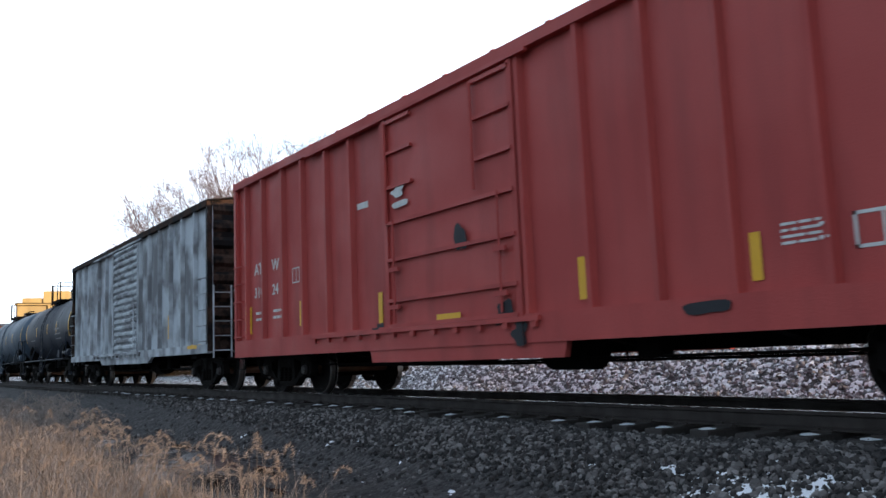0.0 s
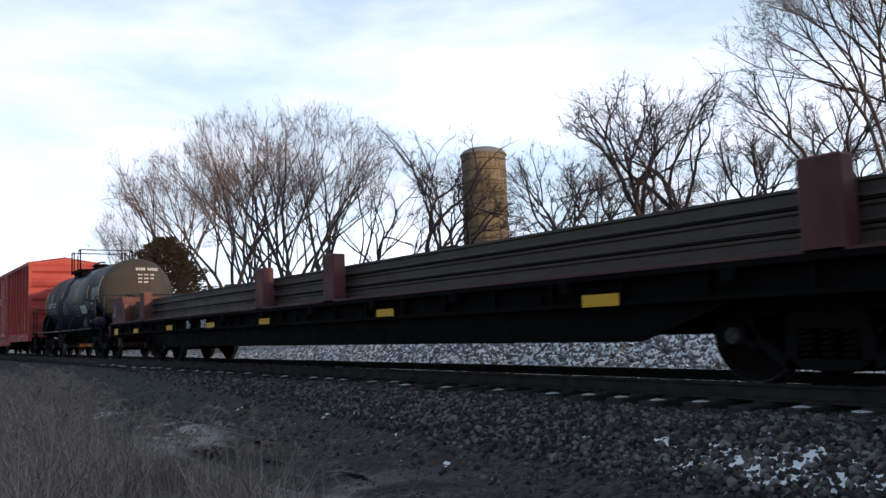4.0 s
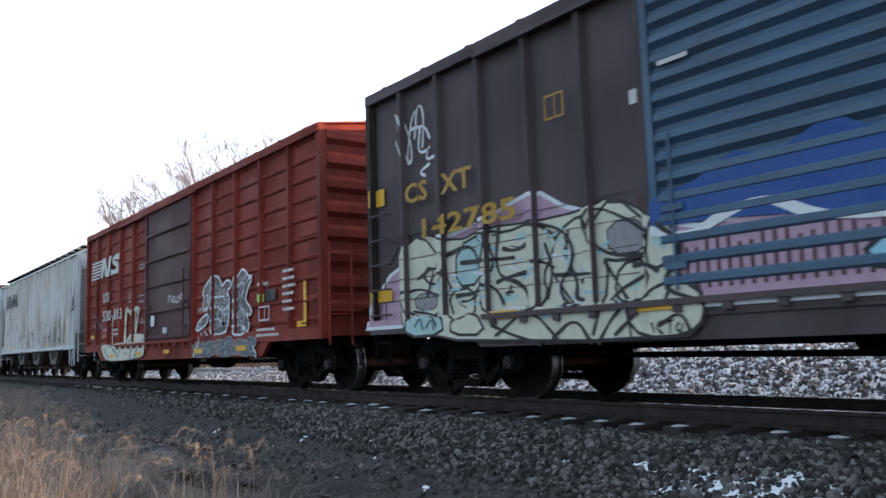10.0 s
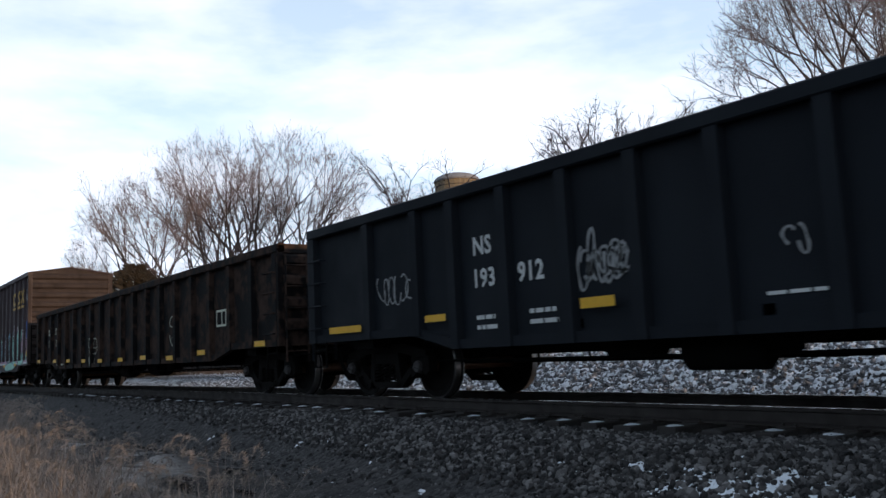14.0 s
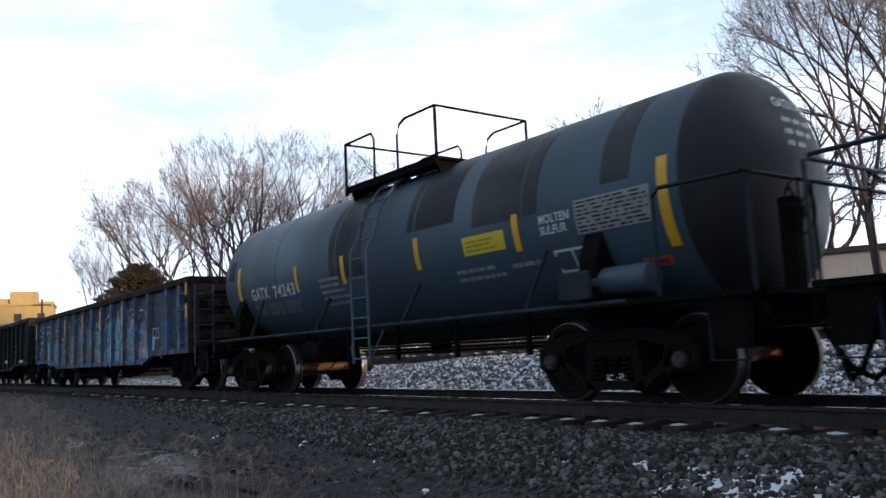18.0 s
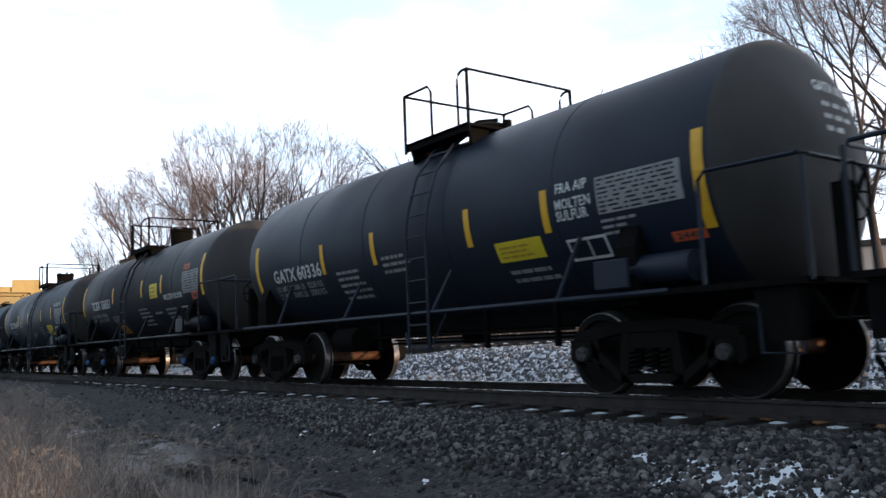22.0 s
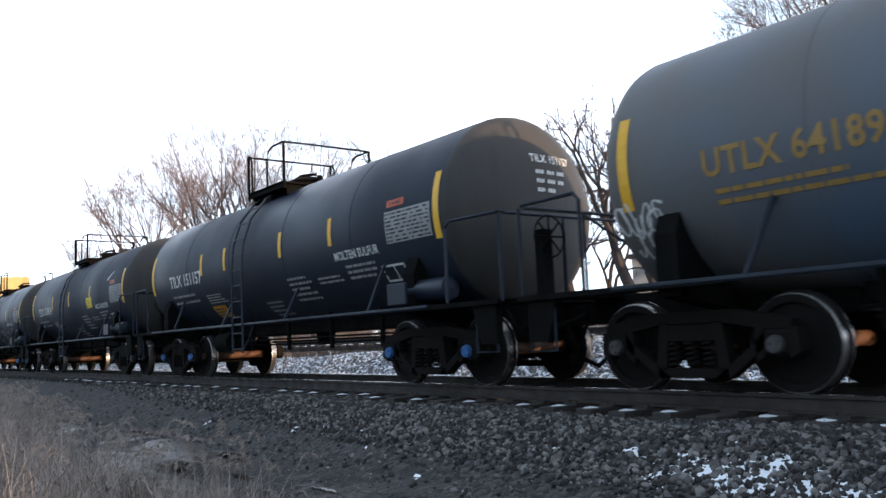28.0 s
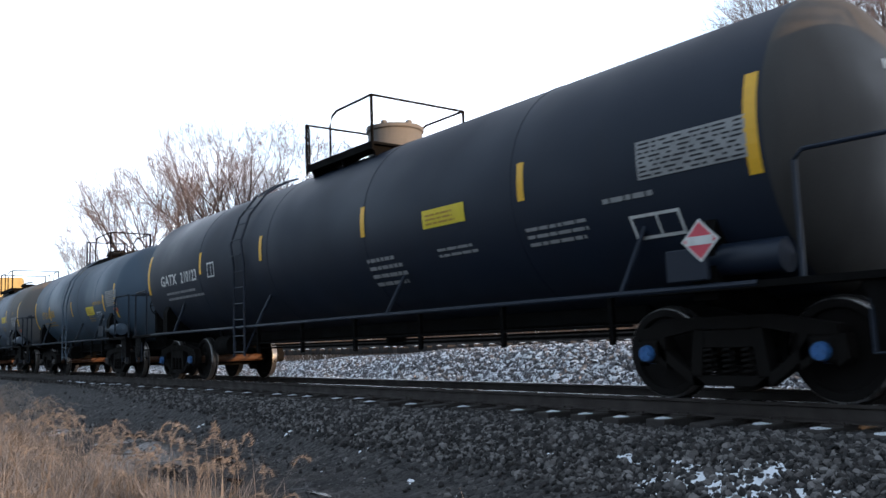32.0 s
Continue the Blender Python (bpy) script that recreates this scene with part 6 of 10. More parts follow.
def graffiti(car, x, z, w, h, count, fills, seed, angular=True, outline=None, line=0.045, accents=(), base=0.010, rise=0.0):
    """A row of abstract sprayed forms with dark outlines, each its own part."""
    rnd = random.Random(seed)
    step = w / count
    for k in range(count):
        ww, hh = step * rnd.uniform(1.05, 1.3), h * rnd.uniform(0.82, 1.08)
        pts = wildstyle(rnd, x + step * k - 0.05, z + rise * k + rnd.uniform(-0.06, 0.06) * h, ww, hh, angular)
        mat = fills[k % len(fills)]
        level = base + 0.0016 * (k % 2)
        if outline:
            marks(car, "graffiti_outline", outline, lambda g, s: fill_shape(g, swell(pts, line), s), flat_side(level))
        marks(car, "graffiti_shape", mat, lambda g, s: fill_shape(g, pts, s), flat_side(level + 0.0008))
        if outline:
            def inner(g, s):
                a, b = x + step * (k + rnd.uniform(0.25, 0.5)), z + rise * k + hh * rnd.uniform(0.2, 0.45)
                fill_shape(g, [(a, b), (a + ww * 0.10, b + hh * 0.03), (a + ww * 0.16, b + hh * 0.26), (a + ww * 0.04, b + hh * 0.2)], s)
                c, d = x + step * (k + rnd.uniform(0.1, 0.3)), z + rise * k + hh * rnd.uniform(0.6, 0.7)
                ribbon(g, [(c, d), (c + ww * 0.25, d + hh * rnd.uniform(-0.1, 0.1)), (c + ww * 0.5, d + hh * rnd.uniform(-0.05, 0.15))], 0.03, s)
                ribbon(g, [(a + 0.1, z + rise * k), (a + 0.16, b), (a + 0.05, b + 0.2 * hh)], 0.03, s)
            marks(car, "graffiti_detail", outline, inner, flat_side(level + 0.0012))
        for j, acc in enumerate(accents):
            def dab(g, s):
                for q in range(2):
                    blob(g, x + step * (k + rnd.uniform(0.1, 0.9)), z + rise * k + hh * rnd.uniform(0.1, 0.8), step * rnd.uniform(0.08, 0.16), hh * rnd.uniform(0.05, 0.12), s, seed + k * 7 + q, 10, 0.3)
            marks(car, "graffiti_accent", acc, dab, flat_side(level + 0.001))


def sprayed(car, mat, pts, outline=None, base=0.010, line=0.04):
    """One sprayed form with soft corners and, where it has one, a dark or pale outline round it."""
    pts = rounded(pts, 1)
    if outline:
        marks(car, "graffiti_outline", outline, lambda g, s: fill_shape(g, swell(pts, line), s), flat_side(base))
    marks(car, "graffiti_shape", mat, lambda g, s: fill_shape(g, pts, s), flat_side(base + 0.001))


def stroke(car, mat, pts, width, base=0.010):
    """One sprayed line."""
    marks(car, "graffiti_stroke", mat, lambda g, s: ribbon(g, pts, width, s), flat_side(base))


def mottle(car, pts, mats, count, seed, size=(0.08, 0.25), width=(0.02, 0.06), base=0.0135):
    """Short uneven sprayed dashes scattered inside an outline."""
    rnd = random.Random(seed)
    lo_x, hi_x = min(p[0] for p in pts), max(p[0] for p in pts)
    lo_z, hi_z = min(p[1] for p in pts), max(p[1] for p in pts)

    def inside(x, z):
        hit = False
        for (ax, az), (bx, bz) in zip(pts, pts[1:] + pts[:1]):
            if (az > z) != (bz > z) and x < (bx - ax) * (z - az) / (bz - az) + ax:
                hit = not hit
        return hit
    made = 0
    while made < count:
        x, z = rnd.uniform(lo_x, hi_x), rnd.uniform(lo_z, hi_z)
        made += 1
        if not inside(x, z):
            continue
        a, ln = rnd.choice((0.1, -0.2, 1.3, 1.8, 0.8)) + rnd.uniform(-0.3, 0.3), rnd.uniform(*size)
        end = (x + ln * math.cos(a), z + ln * math.sin(a))
        if inside(*end):
            mid = ((x + end[0]) / 2 + rnd.uniform(-0.04, 0.04), (z + end[1]) / 2 + rnd.uniform(-0.04, 0.04))
            stroke(car, rnd.choice(mats), [(x, z), mid, end], rnd.uniform(*width), base)


def cloud(car, x0, x1, z0, tops, mat, edge, base=0.004, spiky=True):
    """A sprayed background with a jagged or wavy upper edge and a pale rim; tops are heights along it."""
    n = len(tops)
    pts = [(x0, z0), (x1, z0)] + [(x1 - (x1 - x0) * (i + 0.5) / n, tops[n - 1 - i] + (0.0 if not spiky or i % 2 else 0.07)) for i in range(n)]
    pts = pts if spiky else rounded(pts, 2)
    if edge:
        marks(car, "graffiti_rim", edge, lambda g, s: fill_shape(g, swell(pts, 0.05), s), flat_side(base))
    marks(car, "graffiti_cloud", mat, lambda g, s: fill_shape(g, pts, s), flat_side(base + 0.001))



# two cars ahead of the red one
car, surf, hf = tank_car("black tank car with railed top platform", -57.6, -48.1, tank_grey)
tank_marks(car, surf, hf, {"stripes": (-2.4, 0.5, 2.8), "bars": ((-4.4, 2.0, 1.8, 0.2, 1),)})
car, surf, hf = tank_car("black tank car with domed manway and worn white marks", -44.1, -36.0, tank_black, dome=(0.0, 0.32))
tank_marks(car, surf, hf, {"stripes": (-2.2, 0.5, 2.6), "bars": ((-3.9, 2.0, 1.6, 0.2, 1), (2.2, 1.9, 1.3, 0.6, 3))})
car, hf, d0, d1 = boxcar("patchy blue grey boxcar with peeling paint and a ribbed door", -33.4, -18.4, 12.2, slate_grey, (-1.2, 1.7), 5, 5, 0, slate_grey, "corrugated", rust_black, 8, rust_black, (0.72, -3.0, 3.0))
yellow_marks(car, [(6.2, 6.9, 1.0, 1.1), (4.6, 4.72, 1.3, 1.9)])

# red boxcar
car, hf, d0, d1 = boxcar("oxide red boxcar with side posts, plug door and yellow reflectors", -16.70, -1.01, 12.75, red_paint, (-1.66, 1.42), [-7.25, -6.4, -5.45, -4.6, -3.65, -2.78], [2.5, 3.42, 4.3, 5.2, 6.05, 6.95], 0, red_paint, "plug", red_paint, 5, red_paint, (0.56, -2.25, 2.1), sill=0.74)


def red_text(g, s):
    lettering(g, "AT", -6.85, 2.38, 0.22, s)
    lettering(g, "W", -5.98, 2.38, 0.22, s)
    lettering(g, "310", -6.86, 1.92, 0.20, s)
    lettering(g, "24", -5.98, 1.92, 0.20, s)
    frame_mark(g, -5.05, 2.05, 0.3, 0.28, s, 0.02)
    bars(g, -6.8, 1.45, 0.5, 0.25, 2, s, 1)
    bars(g, -5.95, 1.45, 0.5, 0.25, 2, s, 2)
    bars(g, 4.85, 1.46, 0.5, 0.22, 4, s, 3)
    bars(g, 6.35, 1.35, 0.6, 0.5, 5, s, 5)
    frame_mark(g, 5.49, 1.35, 0.44, 0.30, s)
    patch(g, -2.55, -2.2, 3.0, 3.1, s)
    blob(g, -1.15, 3.05, 0.16, 0.08, s, 2)
    blob(g, -1.1, 2.85, 0.2, 0.05, s, 3)
    patch(g, 5.8, 6.05, 0.95, 1.0, s)
    bars(g, 6.9, 3.0, 0.5, 0.12, 1, s, 7)


marks(car, "stencil", white_mark, red_text, side)
marks(car, "touch_up_patch", tank_patch, lambda g, s: [blob(g, *q, s, i) for i, q in enumerate(((0.35, 2.15, 0.13, 0.16), (1.2, 1.12, 0.16, 0.13), (1.45, 0.86, 0.13, 0.13), (4.1, 0.98, 0.25, 0.06), (-1.9, 1.05, 0.1, 0.1)))], flat_side(0.016))
yellow_marks(car, [(-7.1, -7.0, 1.2, 1.75), (-4.75, -4.66, 1.25, 1.7), (-1.95, -1.83, 1.15, 1.62), (-0.25, 0.3, 1.06, 1.18), (2.38, 2.50, 1.18, 1.65), (4.54, 4.65, 1.18, 1.61), (7.0, 7.13, 1.23, 2.09)], flat_side(0.016))
marks(car, "end_bars", white_mark, lambda g, s: [g.add([(hf + 0.03, -0.3 + 0.14 * k, 4.12), (hf + 0.03, -0.2 + 0.14 * k, 4.12), (hf + 0.03, -0.2 + 0.14 * k, 4.22), (hf + 0.03, -0.3 + 0.14 * k, 4.22)], [(0, 1, 2, 3)]) for k in range(9)])

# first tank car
car, surf, hf = tank_car("black tank car with grey data panel and yellow reflectors", 1.65, 10.8, tank_black, half=4.98, off=0.21, radius=1.235, zc=2.23, walk_x=(-0.62, 0.92, 0.97, 0.43, 0.44), ladder_x=-0.2, head=sun_brown_head)
tank_marks(car, surf, hf, {"R": 1.235, "zc": 2.23, "off": 0.21, "stripes": (-3.3, -1.19, 1.36, 3.37), "ends": (-4.68, 5.09), "owner": ("GATX", -4.08, 2.08, 0.76, 0.2), "mark": ("5811", -3.14, 2.07, 0.2, -2.47),
                           "bars": ((-4.0, 1.85, 1.8, 0.2, 2), (-1.1, 1.75, 0.9, 0.4, 4), (1.0, 1.6, 0.8, 0.45, 4), (3.0, 1.75, 0.6, 0.35, 4)), "chart": ((4.0, 2.08, 1.05, 0.42),),
                           "box": ((3.72, 1.75, 0.5, 0.24),), "panels": ((cream_mark, 2.0, 1.66, 0.94, 0.3), (white_mark, 4.45, 1.18, 0.24, 0.28)), "small": grey_mark})

# flat car with rails
car, hf = flat_car("long flat car stacked with steel rails between red bulkhead boxes", 13.8, 40.9, 19.7)
yellow_marks(car, [(-12.74, -12.3, 0.80, 0.98), (-10.56, -10.08, 0.82, 0.94), (-7.5, -7.0, 0.84, 0.96), (13.12, 13.6, 0.82, 1.03), (10.82, 11.26, 0.84, 0.96), (7.36, 7.89, 0.8, 0.93), (3.0, 3.5, 0.84, 0.95), (-1.5, -1.0, 0.84, 0.95), (-4.5, -4.0, 0.84, 0.95)], flat_side(0.01, -1.5))
marks(car, "stencil", white_mark, lambda g, s: (lettering(g, "SH", -5.9, 0.86, 0.17, s), lettering(g, "205", -4.9, 0.86, 0.17, s), bars(g, 12.2, 0.86, 0.45, 0.08, 1, s, 2)), flat_side(0.01, -1.5))
marks(car, "chalk_mark", white_mark, lambda g, s: (lettering(g, "L", 11.95, 1.70, 0.13, s), lettering(g, "D", 11.95, 1.46, 0.16, s), lettering(g, "K", 11.95, 1.24, 0.16, s), patch(g, 12.55, 12.67, 1.42, 1.55, s), scribble(g, -13.3, 1.35, 0.35, 0.4, s, 0.025, 2, 4)), flat_side(0.01, -1.42))


# covered hoppers
def stripe_logo(g, s, x, z, w, h):
    """Six speed stripes running into two slanting block shapes."""
    for k in range(6):
        zz = z + h * (k + 0.1) / 6
        patch(g, x + 0.02 * k, x + w * (0.30 + 0.028 * k), zz, zz + h * 0.095, s)

    def slab(pts):
        g.add([(px, s(px, pz), pz) for px, pz in pts], [tuple(range(len(pts)))])
    a = x + w * 0.34
    slab([(a, z), (a + w * 0.08, z), (a + w * 0.16, z + h), (a + w * 0.06, z + h)])
    slab([(a + w * 0.08, z + h), (a + w * 0.17, z + h), (a + w * 0.27, z), (a + w * 0.17, z)])
    slab([(a + w * 0.22, z), (a + w * 0.30, z), (a + w * 0.38, z + h), (a + w * 0.29, z + h)])
    b = x + w * 0.70
    ribbon(g, [(b + w * 0.27, z + h * 0.84), (b + w * 0.10, z + h * 0.86), (b + w * 0.06, z + h * 0.66), (b + w * 0.14, z + h * 0.53), (b + w * 0.24, z + h * 0.42), (b + w * 0.24, z + h * 0.18), (b + w * 0.14, z + h * 0.12), (b, z + h * 0.14)], h * 0.32, s)


for x0, x1, tc, nums, seed in ((41.97, 56.85, 11.95, ("24", "52", "07"), 1), (58.22, 73.0, 11.45, ("24", "51", "82"), 2)):
    car, hf = hopper("weathered grey white covered hopper car with rust runs and graffiti", x0, x1, tc, pale_grey, seed)
    marks(car, "logo", dark_mark, lambda g, s: stripe_logo(g, s, -5.85, 3.02, 2.65, 0.56), side, flat=True)

    def hop_text(g, s):
        lettering(g, nums[0], -4.9, 1.98, 0.24, s)
        lettering(g, nums[1], -4.12, 1.98, 0.24, s)
        lettering(g, nums[2], -3.36, 1.98, 0.24, s)
        lettering(g, "NS", -4.92, 2.48, 0.2, s)
    marks(car, "stencil", dark_mark, hop_text, flat_side(0.012))
    for q in ((0.2, 1.55, 0.55, 0.3, 5), (1.1, 1.85, 0.5, 0.42, 6), (1.1, 1.35, 0.7, 0.25, 4), (4.4, 1.85, 0.9, 0.35, 4)):
        marks(car, "data_stencil", dull_mark, lambda g, s: bars(g, *q, s, int(q[0] * 10) + 30, 0.4), flat_side(0.012))
    rnd = random.Random(60 + seed)
    for k in range(46 if seed == 1 else 22):
        px, top_z, long = rnd.uniform(-5.8, 6.2), rnd.choice((4.05, 4.05, 4.05, rnd.uniform(2.2, 3.4))), rnd.uniform(0.4, 2.4 if seed == 1 else 1.3)
        width = rnd.uniform(0.04, 0.16)
        marks(car, "rust_run", run_mark if rnd.random() < 0.8 else rust_mark, lambda g, s: fill_shape(g, [(px - width / 2, top_z), (px + width / 2, top_z), (px + width * 0.42, top_z - long * 0.6), (px + width * 0.1, top_z - long), (px - width * 0.2, top_z - long * 0.9), (px - width * 0.45, top_z - long * 0.5)], s), flat_side(0.0025))
    marks(car, "panel_mark", white_mark, lambda g, s: (patch(g, 4.3, 4.55, 1.9, 2.15, s), patch(g, 2.83, 3.22, 1.34, 1.62, s)), flat_side(0.010))
    marks(car, "panel_print", dark_mark, lambda g, s: (patch(g, 2.86, 3.01, 1.45, 1.60, s), patch(g, 3.05, 3.19, 1.45, 1.60, s), patch(g, 2.86, 3.19, 1.36, 1.42, s)), flat_side(0.0125))
    if seed == 1:
        sprayed(car, frost_mark, [(-5.31, 2.56), (-4.85, 2.43), (-4.31, 2.34), (-3.92, 2.34), (-3.6, 2.32), (-3.51, 2.5), (-3.38, 2.39), (-3.36, 2.32), (-3.12, 2.38), (-2.91, 2.37), (-2.72, 2.39), (-2.56, 2.29), (-2.45, 2.29), (-2.2, 2.08), (-2, 2.12), (-1.83, 2.06), (-1.69, 1.87), (-1.62, 1.66), (-1.68, 1.44), (-1.83, 1.28), (-2.07, 1.26), (-2.37, 1.27), (-2.76, 1.24), (-3.06, 1.19), (-3.24, 1.33), (-3.56, 1.45), (-3.77, 1.39), (-4.07, 1.36), (-4.29, 1.44), (-4.58, 1.41), (-4.71, 1.3), (-4.74, 1.55), (-5.05, 1.52), (-5.34, 1.45), (-5.67, 1.58), (-5.78, 1.86), (-5.59, 2.04), (-5.15, 2.08), (-5.19, 2.24)], None, 0.005)
        stroke(car, slate_mark, [(-5.34, 2.58), (-5.22, 2.41), (-5.21, 2.25), (-5.06, 2.12), (-4.98, 1.92), (-4.81, 1.77)], 0.1)
        stroke(car, slate_mark, [(-5.14, 1.82), (-5.36, 1.8), (-5.5, 1.9), (-5.4, 1.96), (-5.27, 1.89)], 0.025)
        stroke(car, slate_mark, [(-5.75, 1.96), (-5.87, 1.74), (-5.68, 1.52), (-5.33, 1.48), (-5.09, 1.59), (-4.87, 1.59)], 0.045)
        stroke(car, slate_mark, [(-4.87, 1.59), (-4.48, 1.58), (-4.67, 1.28), (-4.6, 1.41), (-4.33, 1.45), (-4.11, 1.34), (-3.77, 1.39), (-3.52, 1.45), (-3.43, 1.35), (-3.41, 1.19)], 0.045)
        stroke(car, slate_mark, [(-4.2, 2.17), (-4.14, 1.98), (-4.08, 1.68), (-3.91, 1.4)], 0.03)
        stroke(car, slate_mark, [(-3.37, 1.67), (-3.3, 1.8), (-3.1, 1.8), (-2.99, 1.65), (-3.04, 1.47), (-3.2, 1.33), (-3.41, 1.19)], 0.03)
        stroke(car, slate_mark, [(-2.68, 2.16), (-2.59, 1.97), (-2.47, 1.75), (-2.29, 1.6), (-2.11, 1.62), (-2.05, 1.75), (-2.17, 1.82), (-2.23, 1.76)], 0.028)
        stroke(car, slate_mark, [(-2.69, 2.23), (-2.59, 2.08)], 0.09)
        stroke(car, slate_mark, [(-1.69, 1.87), (-1.59, 1.7), (-1.63, 1.52), (-1.75, 1.41), (-2.01, 1.37), (-2.36, 1.37)], 0.11)
        stroke(car, slate_mark, [(-2.36, 1.37), (-2.81, 1.29), (-3.11, 1.32), (-3.24, 1.23), (-3, 1.13)], 0.05)
        stroke(car, slate_mark, [(-3.59, 2.35), (-3.55, 2.48), (-3.41, 2.48), (-3.36, 2.32)], 0.06)
        stroke(car, slate_mark, [(-3.36, 2.32), (-3.16, 2.38), (-2.88, 2.36), (-2.69, 2.41), (-2.53, 2.3), (-2.42, 2.29)], 0.02)
        stroke(car, slate_mark, [(-2.1, 2.12), (-1.95, 2.12), (-1.77, 2), (-1.67, 1.84)], 0.03)
        stroke(car, slate_mark, [(-2.84, 1.65), (-2.78, 1.57), (-2.86, 1.48)], 0.08)
        stroke(car, slate_mark, [(-5.26, 2.55), (-4.85, 2.43), (-4.27, 2.34), (-3.85, 2.33), (-3.59, 2.34)], 0.02)
        for pts, wide in (([(6.7, 1.98), (6.62, 2.12), (6.53, 2.14), (6.45, 2.07), (6.47, 1.94), (6.59, 1.80), (6.76, 1.70), (6.89, 1.70)], 0.05), ([(7.05, 2.02), (7.1, 1.92), (7.03, 1.81), (7.0, 1.91), (7.05, 2.02)], 0.045), ([(6.7, 2.01), (6.77, 2.2), (6.92, 2.42), (7.16, 2.51), (7.24, 2.46), (7.16, 2.33)], 0.06), ([(6.96, 1.68), (7.09, 1.68), (7.23, 1.64), (7.22, 1.55), (7.18, 1.62)], 0.05), ([(6.71, 1.73), (6.69, 1.31)], 0.07)):
            g = Geo()
            ribbon(g, pts, wide, lambda a, b: -1.464)
            part("tag", g, steel_mark, car)
    else:
        sprayed(car, frost_mark, [(-5.31, 1.81), (-4.85, 2.11), (-3.95, 2.34), (-3.15, 2.5), (-2.33, 2.24), (-2.01, 1.92), (-1.86, 1.62), (-1.32, 1.75), (-0.98, 1.66), (-0.84, 1.39), (-0.84, 1.14), (-1.74, 1.06), (-4.03, 1.08), (-5.44, 1.11)], None, 0.003)
        sprayed(car, frost_mark, [(-0.18, 1.69), (0.52, 1.74), (1.12, 1.68), (1.67, 1.8), (2.26, 1.8), (2.19, 1.1), (1.43, 1.07), (-0.15, 1.14)], None, 0.003)
        sprayed(car, slate_mark, [(0.37, 1.73), (0.62, 1.72), (0.49, 1.4), (0.28, 1.37)], None, 0.006)
        sprayed(car, steel_mark, [(1.55, 1.74), (1.67, 1.78), (1.64, 1.58), (1.53, 1.57)], None, 0.006)
        sprayed(car, slate_mark, [(1.56, 1.47), (1.7, 1.47), (1.85, 1.35), (1.71, 1.3), (1.54, 1.32)], None, 0.006)
        sprayed(car, haze_mark, [(1.43, 1.07), (1.65, 1.24), (1.85, 1.32), (1.84, 1.13), (1.66, 1.04)], None, 0.006)
        sprayed(car, haze_mark, [(3.69, 1.85), (4.29, 1.85), (4.23, 1.08), (3.64, 1.08)], None, 0.004)
        sprayed(car, steel_mark, [(3.87, 2.01), (3.98, 2.05), (4.18, 2.02), (4.26, 1.93), (4.2, 1.88), (4.11, 1.96), (3.97, 1.97)], None, 0.006)
        stroke(car, slate_mark, [(-5.47, 1.64), (-5.31, 1.81), (-4.95, 1.86), (-4.85, 2.11), (-4.43, 2.28), (-3.95, 2.34), (-3.64, 2.46), (-3.14, 2.52)], 0.04)
        stroke(car, slate_mark, [(-3.14, 2.52), (-2.69, 2.45), (-2.33, 2.26), (-2.06, 2), (-1.91, 1.7), (-1.69, 1.68), (-1.32, 1.77), (-0.98, 1.66), (-0.87, 1.39), (-0.83, 1.23)], 0.035)
        stroke(car, steel_mark, [(-5.04, 1.83), (-4.77, 2.1), (-4.27, 2.25)], 0.12)
        stroke(car, steel_mark, [(-4.19, 2.24), (-3.8, 2.4), (-3.47, 2.49)], 0.12)
        stroke(car, slate_mark, [(-2.28, 2.14), (-2.01, 1.85), (-1.86, 1.62)], 0.09)
        stroke(car, steel_mark, [(-2.56, 1.62), (-2.27, 1.49), (-1.93, 1.39), (-1.81, 1.55), (-1.86, 1.66)], 0.1)
        stroke(car, steel_mark, [(-1.8, 1.65), (-1.53, 1.76), (-1.22, 1.76)], 0.09)
        stroke(car, slate_mark, [(-1.68, 1.13), (-1.46, 1.31), (-1.24, 1.49), (-0.95, 1.5), (-0.86, 1.3)], 0.06)
        stroke(car, slate_mark, [(-1.48, 1.11), (-1.25, 1.33), (-1.05, 1.41)], 0.04)
        stroke(car, dull_mark, [(-4.11, 1.78), (-4.24, 1.17)], 0.05)
        stroke(car, dull_mark, [(-5.28, 1.63), (-5.43, 1.1)], 0.05)
        stroke(car, dull_mark, [(-3.36, 1.47), (-3.32, 1.04)], 0.05)
        stroke(car, dull_mark, [(-0.48, 1.73), (-0.55, 1.18)], 0.05)
        stroke(car, steel_mark, [(-0.06, 1.7), (0.03, 1.81), (0.2, 1.7), (0.28, 1.57)], 0.14)
        stroke(car, haze_mark, [(-0.22, 1.21), (-0.02, 1.25), (0.11, 1.39)], 0.1)
        stroke(car, slate_mark, [(0.28, 1.57), (0.3, 1.34), (0.49, 1.49), (0.61, 1.62)], 0.08)
        stroke(car, slate_mark, [(0.44, 1.71), (1.12, 1.67)], 0.03)
        stroke(car, slate_mark, [(0.49, 1.49), (1.1, 1.47)], 0.03)
        stroke(car, slate_mark, [(0.48, 1.32), (1.09, 1.31)], 0.03)
        stroke(car, steel_mark, [(0.97, 1.76), (1.09, 1.62)], 0.16)
        stroke(car, steel_mark, [(1.12, 1.64), (1.31, 1.67), (1.44, 1.84)], 0.03)
        stroke(car, slate_mark, [(1.7, 2.05), (1.79, 2.13), (2.03, 2.13), (2.28, 2.07)], 0.05)
        stroke(car, steel_mark, [(2.07, 2.1), (2, 1.94), (1.92, 1.76), (2.02, 1.77), (2.08, 1.92)], 0.13)
